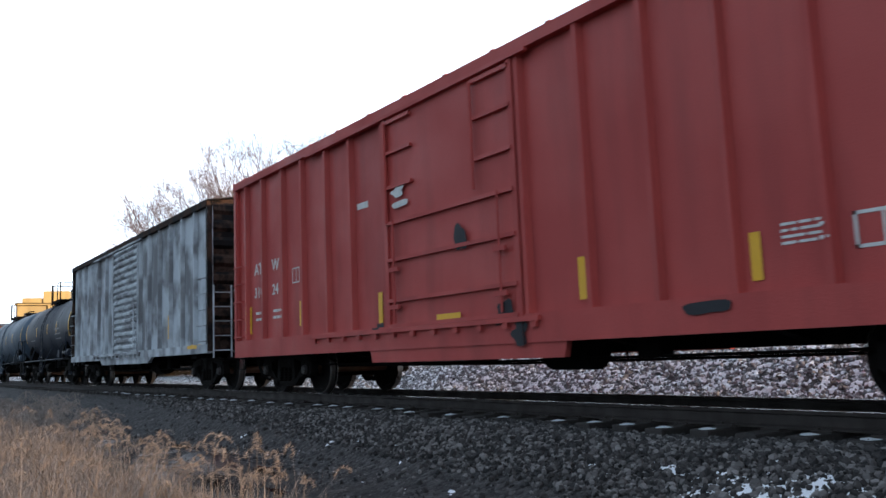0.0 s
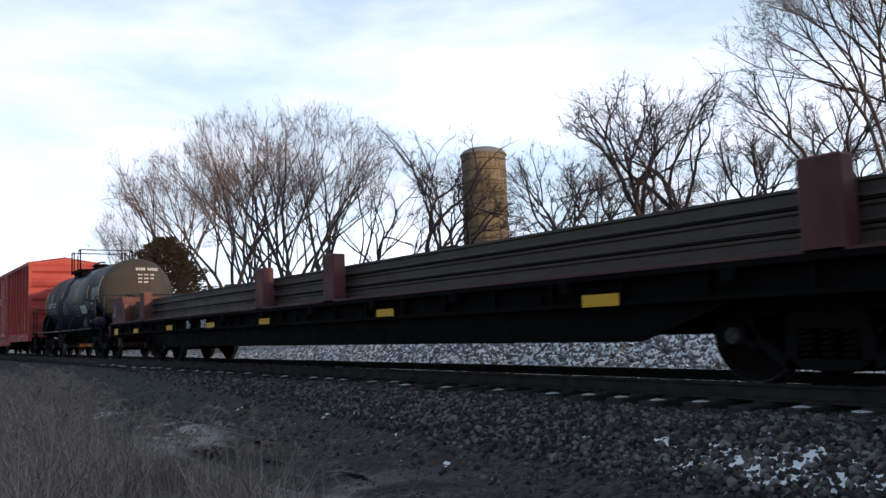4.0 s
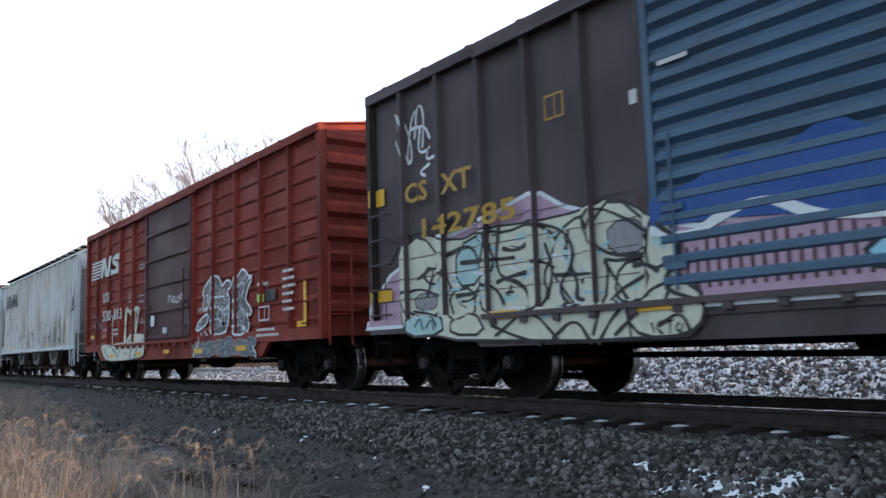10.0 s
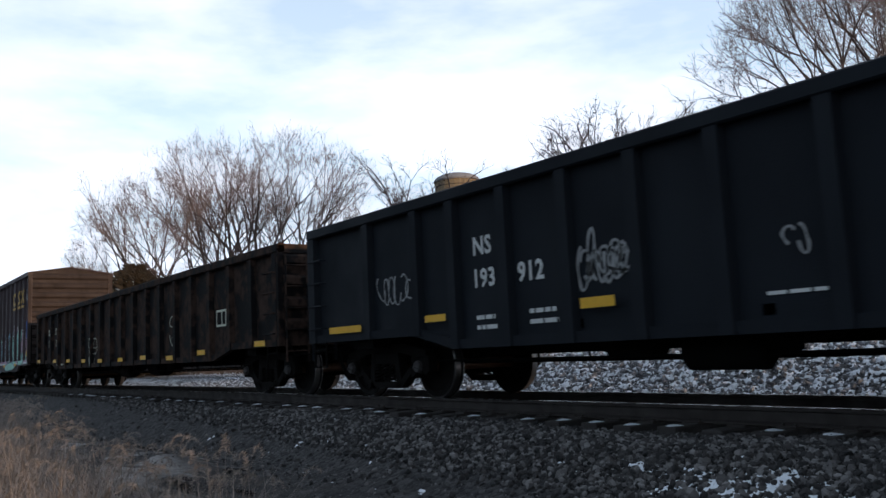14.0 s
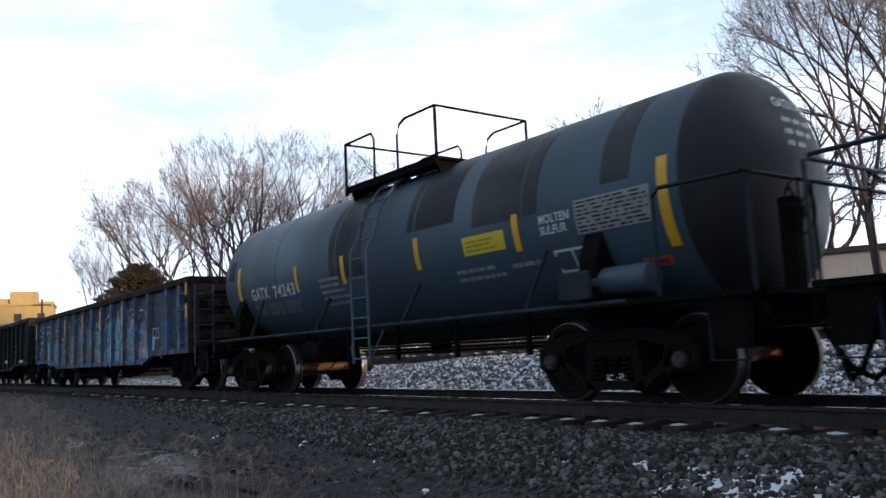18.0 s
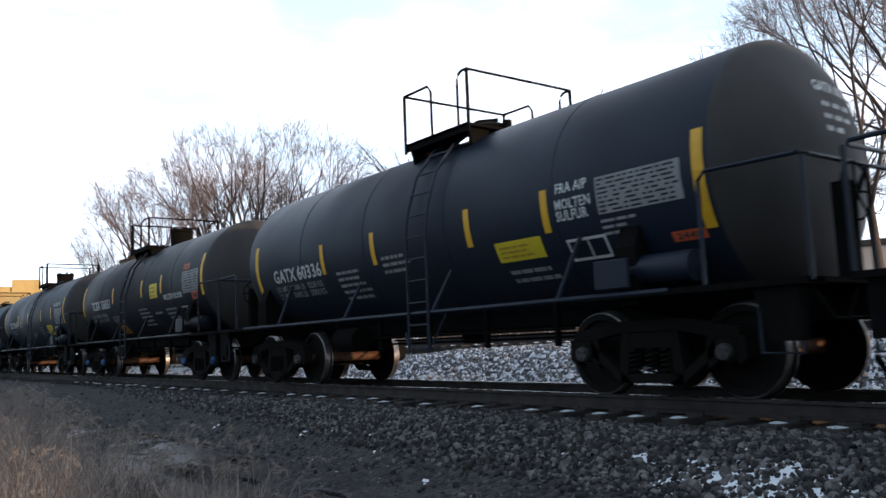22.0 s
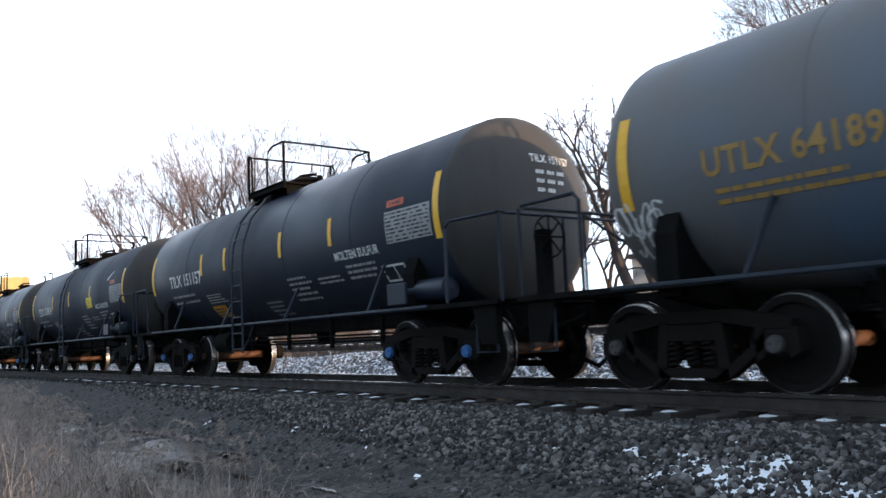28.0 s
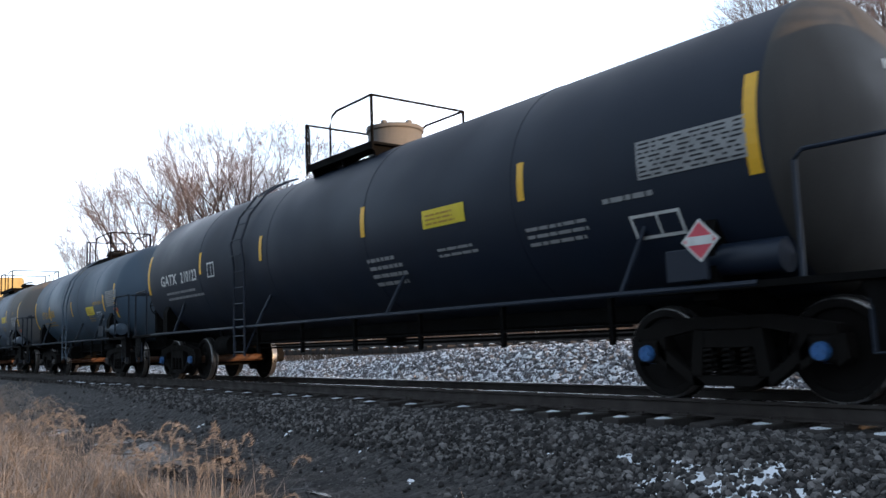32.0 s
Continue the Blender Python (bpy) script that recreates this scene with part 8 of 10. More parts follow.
sprayed(car, cream_mark, [(-1.99, 1.21), (-1.58, 1.15), (-1.51, 0.87), (-1.71, 0.72), (-2.23, 0.71), (-2.43, 0.91)], ink_mark, 0.010, 0.036)
sprayed(car, mint_mark, [(-6.31, 1.1), (-5.53, 1.09), (-5.48, 0.85), (-6.32, 0.84)], ink_mark, 0.010, 0.036)
sprayed(car, cream_mark, [(-5.29, 1.01), (-4.83, 1.09), (-4.63, 0.82), (-5.3, 0.84)], ink_mark, 0.010, 0.036)
sprayed(car, grey_mark, [(-2.69, 1.89), (-2.21, 1.86), (-2.18, 1.56), (-2.68, 1.56)], ink_mark, 0.0135, 0.02)
sprayed(car, grey_mark, [(-6.23, 1.38), (-5.7, 1.41), (-5.67, 1.19), (-6.17, 1.18)], ink_mark, 0.0135, 0.015)
stroke(car, ink_mark, [(-6.5, 1.43), (-6.02, 1.48), (-5.58, 1.29)], 0.05, 0.0145)
stroke(car, ink_mark, [(-4.49, 1.42), (-4.28, 1.47), (-3.88, 1.5)], 0.06, 0.0145)
stroke(car, ink_mark, [(-4.36, 1.82), (-4.11, 1.76), (-3.91, 1.83)], 0.06, 0.0145)
stroke(car, ink_mark, [(-3.25, 1.5), (-3.14, 1.31), (-3.19, 1.13), (-2.99, 1.12)], 0.07, 0.0145)
stroke(car, ink_mark, [(-3.1, 1.31), (-2.97, 1.36)], 0.06, 0.0145)
stroke(car, ink_mark, [(-2.76, 1.51), (-2.59, 1.26), (-2.42, 1), (-2.13, 1.12)], 0.05, 0.0145)
stroke(car, ink_mark, [(-2.39, 1.42), (-2.18, 1.42), (-1.98, 1.32)], 0.06, 0.0145)
stroke(car, ink_mark, [(-3.48, 0.72), (-3.12, 0.95), (-2.9, 0.65)], 0.05, 0.0145)
stroke(car, ink_mark, [(-2.82, 0.64), (-2.65, 0.87), (-2.49, 1)], 0.05, 0.0145)
stroke(car, ink_mark, [(-4.52, 0.92), (-4.22, 0.81), (-3.66, 0.66)], 0.05, 0.0145)
stroke(car, ink_mark, [(-2.42, 1), (-2.37, 0.69)], 0.045, 0.0145)
stroke(car, ink_mark, [(-2.21, 1.01), (-1.97, 0.97), (-1.86, 1.18)], 0.045, 0.0145)
stroke(car, ink_mark, [(-4.81, 1.45), (-4.49, 1.36), (-4.35, 1.14)], 0.06, 0.0145)
stroke(car, ink_mark, [(-3.63, 1.8), (-3.51, 1.47), (-3.62, 1.16)], 0.05, 0.0145)
stroke(car, ink_mark, [(-6.11, 0.95), (-5.97, 1.09), (-5.92, 0.9)], 0.03, 0.0145)
stroke(car, ink_mark, [(-5.85, 0.92), (-5.72, 1.06), (-5.66, 0.89)], 0.03, 0.0145)
stroke(car, ink_mark, [(-2.12, 0.84), (-2.09, 0.74)], 0.03, 0.0145)
stroke(car, ink_mark, [(-1.98, 0.85), (-2.07, 0.8), (-1.98, 0.72)], 0.03, 0.0145)
stroke(car, ink_mark, [(-1.95, 0.84), (-1.85, 0.85)], 0.03, 0.0145)
stroke(car, ink_mark, [(-1.89, 0.84), (-1.9, 0.73)], 0.03, 0.0145)
stroke(car, ink_mark, [(-1.79, 0.83), (-1.84, 0.77), (-1.78, 0.73), (-1.75, 0.81)], 0.03, 0.0145)
stroke(car, mint_mark, [(-5.07, 1.76), (-5.03, 1.54)], 0.1, 0.012)
stroke(car, mint_mark, [(-4.1, 1.92), (-3.85, 1.92)], 0.1, 0.012)
stroke(car, mint_mark, [(-3.32, 1.7), (-3.25, 1.44)], 0.1, 0.012)
stroke(car, mint_mark, [(-4.39, 1.21), (-4.09, 1.23)], 0.09, 0.012)
stroke(car, mint_mark, [(-2.02, 1.65), (-1.9, 1.53)], 0.1, 0.012)
stroke(car, mint_mark, [(-2.41, 1.19), (-2.29, 1.3)], 0.1, 0.012)
stroke(car, mint_mark, [(-3.64, 0.98), (-3.28, 1.05)], 0.1, 0.012)
stroke(car, mint_mark, [(-1.94, 1), (-1.75, 0.96)], 0.1, 0.012)
sprayed(car, teal_mark, [(2.77, 0.92), (4.1, 1.03), (5.12, 1.09), (5.23, 0.98), (4.9, 0.8), (4.36, 0.74), (4.14, 0.73), (3.54, 0.7), (2.89, 0.72)], ink_mark, 0.008, 0.03)
sprayed(car, teal_mark, [(0.15, 1.7), (0.21, 2.15), (0.59, 2.2), (0.96, 2.25), (1.38, 2.07), (1.53, 1.75), (1.36, 1.6), (1.81, 1.06), (1.57, 1.03), (1.18, 1.44), (0.99, 1.15), (0.35, 1.18)], ink_mark, 0.010, 0.045)
sprayed(car, sky_mark, [(1.7, 1.95), (2.07, 1.99), (2.12, 1.7), (2.21, 1.2), (1.82, 1.18), (1.6, 1.58)], ink_mark, 0.010, 0.045)
sprayed(car, teal_mark, [(2.41, 2.07), (2.84, 2.14), (2.91, 1.47), (2.99, 1.16), (2.35, 1.11), (2.3, 1.52)], ink_mark, 0.010, 0.045)
sprayed(car, sky_mark, [(2.98, 2.08), (3.19, 2.25), (3.52, 2.24), (3.66, 2.07), (3.59, 1.86), (3.49, 1.79), (3.63, 1.12), (3.81, 1.03), (3.16, 1.11), (3.02, 1.61)], ink_mark, 0.010, 0.045)
sprayed(car, teal_mark, [(3.66, 2.11), (4.07, 2.16), (4.08, 1.58), (4.11, 1.09), (3.75, 1.07), (3.67, 1.63)], ink_mark, 0.010, 0.045)
sprayed(car, teal_mark, [(4.17, 2), (4.41, 2.15), (4.63, 2.12), (4.78, 1.99), (4.8, 1.52), (4.87, 1.11), (4.61, 1.12), (4.53, 1.54), (4.37, 1.56), (4.39, 1.14), (4.11, 1.09), (4.08, 1.58)], ink_mark, 0.010, 0.045)
sprayed(car, teal_mark, [(4.9, 2.22), (5.31, 2.28), (5.34, 1.97), (5.59, 2.3), (5.87, 2.29), (5.86, 1.97), (5.64, 1.68), (5.75, 1.42), (5.95, 1.12), (5.82, 1.1), (5.57, 1.38), (5.41, 1.58), (5.31, 1.13), (4.92, 1.1), (4.88, 1.64)], ink_mark, 0.010, 0.045)
sprayed(car, teal_mark, [(6.38, 0.92), (6.74, 1.04), (6.84, 1.31), (6.54, 1.39), (6.22, 1.33), (6.1, 1.39), (6.47, 1.48), (6.56, 1.56), (6.27, 1.52), (5.97, 1.4), (5.95, 1.16), (5.68, 1.11), (5.58, 0.93), (5.92, 0.92)], ink_mark, 0.010, 0.045)
sprayed(car, sky_mark, [(-0.02, 1.34), (0.46, 1.44), (0.54, 1.26), (0.06, 1.15)], ink_mark, 0.010, 0.045)
sprayed(car, sky_mark, [(6.22, 1.33), (6.54, 1.36), (6.56, 1.2), (6.25, 1.19)], None, 0.0135)
sprayed(car, cream_mark, [(4.37, 1.66), (4.65, 1.67), (4.65, 1.43), (4.39, 1.42)], ink_mark, 0.0135, 0.02)
stroke(car, frost_mark, [(0.3, 1.96), (0.59, 2.11), (0.95, 2.16)], 0.035, 0.0145)
stroke(car, frost_mark, [(5, 2.13), (5.25, 2.18)], 0.035, 0.0145)
stroke(car, frost_mark, [(5.59, 2.21), (5.77, 2.23)], 0.035, 0.0145)
stroke(car, frost_mark, [(4.25, 2), (4.46, 2.07), (4.62, 2.04)], 0.035, 0.0145)
stroke(car, frost_mark, [(2.48, 1.98), (2.78, 2.03)], 0.03, 0.0145)
stroke(car, frost_mark, [(3.19, 2.17), (3.45, 2.18)], 0.03, 0.0145)
stroke(car, frost_mark, [(6.62, 1.36), (6.72, 1.21), (6.63, 1.05)], 0.03, 0.0145)
stroke(car, ink_mark, [(1.27, 1.56), (1.46, 1.42), (1.34, 1.26)], 0.06, 0.0145)
stroke(car, ink_mark, [(3.1, 1.84), (3.21, 1.9), (3.49, 1.79)], 0.07, 0.0145)
stroke(car, ink_mark, [(4.92, 1.84), (4.95, 1.5), (4.91, 1.24)], 0.08, 0.0145)
stroke(car, ink_mark, [(5.43, 1.39), (5.55, 1.12), (5.72, 0.96)], 0.08, 0.0145)
stroke(car, ink_mark, [(2.23, 1.52), (2.29, 1.13)], 0.05, 0.0145)
stroke(car, ink_mark, [(4.15, 1.65), (4.16, 1.36), (4.07, 1.12)], 0.05, 0.0145)
stroke(car, ink_mark, [(6.04, 1.27), (5.95, 1.14)], 0.05, 0.0145)
stroke(car, ink_mark, [(3.43, 0.87), (3.54, 0.7)], 0.03, 0.0145)
stroke(car, ink_mark, [(2.18, 0.84), (2.25, 0.72), (2.36, 0.83), (2.44, 0.71)], 0.035, 0.0145)
stroke(car, ink_mark, [(1.55, 0.74), (2.75, 0.7), (3.54, 0.7), (4.08, 0.72)], 0.035, 0.0145)
stroke(car, ink_mark, [(0.34, 0.91), (0.7, 0.76), (1.06, 0.88)], 0.03, 0.0145)
stroke(car, azure_mark, [(0.78, 1.64), (0.99, 1.54)], 0.09, 0.0145)
stroke(car, azure_mark, [(1.76, 1.48), (1.91, 1.37)], 0.09, 0.0145)
stroke(car, azure_mark, [(2.54, 1.74), (2.7, 1.61)], 0.09, 0.0145)
stroke(car, azure_mark, [(3.25, 2.13), (3.4, 1.98)], 0.12, 0.0145)
stroke(car, azure_mark, [(3.78, 1.47), (3.96, 1.52)], 0.09, 0.0145)
stroke(car, azure_mark, [(5.44, 1.52), (5.52, 1.39)], 0.1, 0.0145)
stroke(car, azure_mark, [(5.64, 1.88), (5.75, 1.91)], 0.1, 0.0145)
stroke(car, azure_mark, [(4.44, 1.06), (4.6, 0.97)], 0.1, 0.0145)
stroke(car, azure_mark, [(4.8, 0.91), (5.01, 0.95)], 0.1, 0.0145)
stroke(car, azure_mark, [(6.61, 1.28), (6.69, 1.3)], 0.08, 0.0145)
stroke(car, azure_mark, [(2.8, 1.48), (2.93, 1.37)], 0.08, 0.0145)
mottle(car, [(-6.6, 0.9), (-2.4, 0.9), (-2.6, 1.9), (-4.2, 2.2), (-6.3, 1.7)], (mint_mark, frost_mark, sky_mark, ink_mark, ink_mark), 90, 41, (0.1, 0.35), (0.02, 0.05), 0.0142)
mottle(car, [(0.3, 0.9), (5.6, 0.95), (5.6, 2.4), (3.0, 2.1), (0.4, 2.0)], (sky_mark, frost_mark, azure_mark, ink_mark), 60, 43, (0.06, 0.16), (0.02, 0.06), 0.0142)
for zz in (1.34, 1.62, 1.90, 2.18):
    for xa, xb in ((-6.9, -2.3), (0.2, 7.2)):
        stroke(car, brown_paint, [(xa, zz), (xb, zz)], 0.014, 0.0155)
for a, b, zb, zt in ((-7.25, -6.9, 1.1, 1.8), (-2.9, -2.2, 1.1, 2.1), (-2.05, 0.4, 1.12, 1.55), (6.3, 7.3, 1.1, 1.95), (0.4, 6.3, 1.9, 2.05)):
    def stripes(g, s):
        n = int((b - a) / 0.11)
        for k in range(n):
            xx = a + (b - a) * (k + 0.5) / n
            up = zt + 0.06 * math.sin(k * 1.3) + (0.25 * (xx - 0.4) / 5.9 if zb > 1.5 else 0)
            lo = zb + (0.2 * (xx - 0.4) / 5.9 - 0.25 if zb > 1.5 else 0)
            patch(g, xx - 0.018, xx + 0.018, lo, up, s)
    marks(car, "graffiti_stripe", plum_paint, stripes, flat_side(0.0065))
marks(car, "tag", white_mark, lambda g, s: (scribble(g, -6.45, 3.25, 0.55, 0.75, s, 0.05, 3, 61), scribble(g, 6.75, 3.35, 0.3, 0.4, s, 0.03, 2, 62), patch(g, -1.85, -1.5, 3.3, 3.4, flat_side(0.02)), patch(g, -2.3, -2.2, 3.05, 3.2, s)), flat_side(0.018))
marks(car, "sticker", green_mark, lambda g, s: patch(g, 6.23, 6.48, 2.06, 2.2, s), flat_side(0.020))
yellow_marks(car, [(-7.2, -6.9, 2.75, 3.0), (-7.2, -6.75, 1.35, 1.52), (-4.5, -4.0, 0.98, 1.07), (-2.3, -1.75, 0.95, 1.05), (0.2, 0.7, 0.86, 0.95), (2.6, 3.1, 0.86, 0.95), (5.0, 5.4, 0.88, 0.98), (6.88, 7.38, 1.24, 1.42)], flat_side(0.028))

# heavy black outlines with pale dashes, and the black lines inside the pale piece
stroke(car, ink_mark, [(1.44, 1.04), (1.39, 1.39), (1.46, 1.79), (1.56, 2.1), (1.86, 2.19), (2.21, 2.24), (2.46, 2.13), (2.6, 1.9), (2.55, 1.64), (2.32, 1.57), (2.44, 1.39), (2.63, 1.12), (2.72, 1.08)], 0.12, 0.0205)
stroke(car, sky_mark, [(1.42, 1.17), (1.41, 1.22)], 0.035, 0.0215)
stroke(car, sky_mark, [(1.39, 1.37), (1.39, 1.39)], 0.035, 0.0215)
stroke(car, sky_mark, [(1.39, 1.37), (1.39, 1.42)], 0.035, 0.0215)
stroke(car, sky_mark, [(1.42, 1.56), (1.43, 1.61)], 0.035, 0.0215)
stroke(car, sky_mark, [(1.45, 1.76), (1.46, 1.79)], 0.035, 0.0215)
stroke(car, sky_mark, [(1.45, 1.76), (1.47, 1.81)], 0.035, 0.0215)
stroke(car, sky_mark, [(1.51, 1.95), (1.53, 2.0)], 0.035, 0.0215)
stroke(car, sky_mark, [(1.6, 2.11), (1.65, 2.13)], 0.035, 0.0215)
stroke(car, sky_mark, [(1.79, 2.17), (1.84, 2.18)], 0.035, 0.0215)
stroke(car, sky_mark, [(1.79, 2.18), (1.84, 2.19)], 0.035, 0.0215)
stroke(car, sky_mark, [(1.99, 2.21), (2.04, 2.22)], 0.035, 0.0215)
stroke(car, sky_mark, [(2.19, 2.24), (2.21, 2.24)], 0.035, 0.0215)
stroke(car, sky_mark, [(2.19, 2.25), (2.24, 2.23)], 0.035, 0.0215)
stroke(car, sky_mark, [(2.37, 2.17), (2.42, 2.15)], 0.035, 0.0215)
stroke(car, sky_mark, [(2.51, 2.04), (2.54, 2.0)], 0.035, 0.0215)
stroke(car, sky_mark, [(2.59, 1.87), (2.58, 1.82)], 0.035, 0.0215)
stroke(car, sky_mark, [(2.56, 1.67), (2.55, 1.64)], 0.035, 0.0215)
stroke(car, sky_mark, [(2.58, 1.65), (2.53, 1.63)], 0.035, 0.0215)
stroke(car, sky_mark, [(2.39, 1.59), (2.34, 1.58)], 0.035, 0.0215)
stroke(car, sky_mark, [(2.28, 1.63), (2.31, 1.59)], 0.035, 0.0215)
stroke(car, sky_mark, [(2.39, 1.46), (2.42, 1.42)], 0.035, 0.0215)
stroke(car, sky_mark, [(2.51, 1.3), (2.53, 1.26)], 0.035, 0.0215)
stroke(car, sky_mark, [(2.62, 1.13), (2.63, 1.12)], 0.035, 0.0215)
stroke(car, sky_mark, [(2.62, 1.13), (2.66, 1.11)], 0.035, 0.0215)
stroke(car, ink_mark, [(2.67, 1.99), (3.08, 2.07), (3.16, 1.96), (3.18, 1.56), (3.23, 1.16), (3.33, 1.13), (3.4, 1.34), (3.38, 1.77), (3.36, 2.07)], 0.12, 0.0205)
stroke(car, sky_mark, [(2.8, 2.01), (2.85, 2.02)], 0.035, 0.0215)
stroke(car, sky_mark, [(2.99, 2.05), (3.04, 2.06)], 0.035, 0.0215)
stroke(car, sky_mark, [(3.15, 1.98), (3.16, 1.96)], 0.035, 0.0215)
stroke(car, sky_mark, [(3.16, 1.98), (3.16, 1.93)], 0.035, 0.0215)
stroke(car, sky_mark, [(3.17, 1.78), (3.17, 1.73)], 0.035, 0.0215)
stroke(car, sky_mark, [(3.18, 1.58), (3.18, 1.56)], 0.035, 0.0215)
stroke(car, sky_mark, [(3.18, 1.58), (3.18, 1.53)], 0.035, 0.0215)
stroke(car, sky_mark, [(3.2, 1.39), (3.21, 1.34)], 0.035, 0.0215)
stroke(car, sky_mark, [(3.23, 1.19), (3.23, 1.16)], 0.035, 0.0215)
stroke(car, sky_mark, [(3.2, 1.17), (3.25, 1.15)], 0.035, 0.0215)
stroke(car, sky_mark, [(3.35, 1.19), (3.37, 1.24)], 0.035, 0.0215)
stroke(car, sky_mark, [(3.4, 1.39), (3.4, 1.44)], 0.035, 0.0215)
stroke(car, sky_mark, [(3.39, 1.59), (3.39, 1.64)], 0.035, 0.0215)
stroke(car, sky_mark, [(3.38, 1.79), (3.38, 1.84)], 0.035, 0.0215)
stroke(car, sky_mark, [(3.37, 1.99), (3.36, 2.04)], 0.035, 0.0215)
stroke(car, ink_mark, [(3.38, 2.11), (3.79, 2.15), (3.82, 1.93), (3.87, 1.47), (3.95, 1.14), (4.04, 1.14), (4.07, 1.26)], 0.12, 0.0205)
stroke(car, sky_mark, [(3.51, 2.12), (3.56, 2.13)], 0.035, 0.0215)
stroke(car, sky_mark, [(3.71, 2.14), (3.76, 2.15)], 0.035, 0.0215)
stroke(car, sky_mark, [(3.81, 2.03), (3.81, 1.98)], 0.035, 0.0215)
stroke(car, sky_mark, [(3.83, 1.83), (3.84, 1.78)], 0.035, 0.0215)
stroke(car, sky_mark, [(3.85, 1.64), (3.86, 1.59)], 0.035, 0.0215)
stroke(car, sky_mark, [(3.88, 1.44), (3.89, 1.39)], 0.035, 0.0215)
stroke(car, sky_mark, [(3.92, 1.24), (3.94, 1.19)], 0.035, 0.0215)
stroke(car, sky_mark, [(4.04, 1.14), (4.05, 1.19)], 0.035, 0.0215)
stroke(car, ink_mark, [(3.91, 1.92), (3.92, 2.12), (4.08, 2.27), (4.25, 2.29), (4.41, 2.21)], 0.12, 0.0205)
stroke(car, sky_mark, [(3.92, 2.05), (3.92, 2.1)], 0.035, 0.0215)
stroke(car, sky_mark, [(4.01, 2.21), (4.05, 2.24)], 0.035, 0.0215)
stroke(car, sky_mark, [(4.19, 2.28), (4.24, 2.29)], 0.035, 0.0215)
stroke(car, sky_mark, [(4.2, 2.32), (4.24, 2.29)], 0.035, 0.0215)
stroke(car, sky_mark, [(4.37, 2.23), (4.41, 2.21)], 0.035, 0.0215)
stroke(car, ink_mark, [(1.12, 0.88), (1.3, 0.7), (1.53, 0.63), (2.09, 0.67), (2.24, 0.83), (2.44, 0.97)], 0.12, 0.0205)
stroke(car, sky_mark, [(1.21, 0.79), (1.25, 0.75)], 0.035, 0.0215)
stroke(car, sky_mark, [(1.37, 0.68), (1.42, 0.66)], 0.035, 0.0215)
stroke(car, sky_mark, [(1.56, 0.63), (1.61, 0.64)], 0.035, 0.0215)
stroke(car, sky_mark, [(1.76, 0.65), (1.81, 0.65)], 0.035, 0.0215)
stroke(car, sky_mark, [(1.96, 0.66), (2.01, 0.66)], 0.035, 0.0215)
stroke(car, sky_mark, [(2.14, 0.72), (2.17, 0.76)], 0.035, 0.0215)
stroke(car, sky_mark, [(2.28, 0.86), (2.33, 0.89)], 0.035, 0.0215)
stroke(car, ink_mark, [(1.11, 1.3), (1.58, 1.4), (1.61, 1.22), (1.18, 1.23), (1.11, 1.3)], 0.06, 0.0205)
stroke(car, ink_mark, [(-6.82, 1.91), (-6.46, 2.23), (-5.9, 2.27), (-5.27, 2.3)], 0.05, 0.0205)
stroke(car, ink_mark, [(-5.48, 1.85), (-4.88, 1.98), (-4.7, 1.33), (-5.29, 1.31)], 0.06, 0.0205)
stroke(car, ink_mark, [(-4.4, 2.12), (-4.51, 1.5), (-3.98, 1.37), (-3.9, 1.11)], 0.06, 0.0205)
stroke(car, ink_mark, [(-3.87, 2.06), (-3.3, 1.92), (-3.15, 1.57), (-3.48, 1.26), (-3.17, 0.99)], 0.05, 0.0205)
stroke(car, ink_mark, [(-2.98, 1.97), (-2.82, 2.11), (-2.12, 1.72), (-2.13, 1.49), (-2.84, 1.58), (-2.98, 1.97)], 0.04, 0.0205)
stroke(car, ink_mark, [(-1.99, 1.78), (-1.61, 1.52), (-2.02, 1.17), (-1.51, 1)], 0.06, 0.0205)
stroke(car, ink_mark, [(-2.88, 0.74), (-2.72, 1.13), (-2.14, 1.34)], 0.04, 0.0205)
stroke(car, ink_mark, [(-4.44, 0.78), (-3.82, 1.1), (-3.34, 0.67)], 0.04, 0.0205)
stroke(car, ink_mark, [(-2.59, 0.73), (-2.16, 1.03)], 0.04, 0.0205)
stroke(car, ink_mark, [(-6.25, 1.17), (-5.71, 1.1), (-5.61, 0.95)], 0.04, 0.0205)
stroke(car, ink_mark, [(-3.48, 1.42), (-2.85, 1.38)], 0.05, 0.0205)
stroke(car, ink_mark, [(-2.03, 0.8), (-1.76, 0.94), (-1.65, 0.71)], 0.04, 0.0205)
stroke(car, ink_mark, [(-5.18, 1.73), (-4.14, 1.69)], 0.06, 0.0205)
stroke(car, ink_mark, [(-6.13, 1.6), (-5.7, 1.77), (-5.92, 1.35)], 0.05, 0.0205)
stroke(car, frost_mark, [(-6.21, 3.72), (-5.87, 3.71), (-5.76, 3.49)], 0.05, 0.0135)
stroke(car, frost_mark, [(-5.98, 3.7), (-6.06, 3.34), (-5.77, 3.34)], 0.05, 0.0135)
stroke(car, frost_mark, [(-5.77, 3.39), (-5.88, 3.21), (-5.66, 3.23)], 0.05, 0.0135)
stroke(car, frost_mark, [(-5.77, 3.15), (-6.04, 3.07), (-5.88, 3)], 0.05, 0.0135)

# gondolas
car, hf = gondola("long rust-stained black gondola with heavy top chord", 107.3, 127.2, 17.0, rust_black, 2.68, [-9.75 + 1.03 * k for k in range(20)])


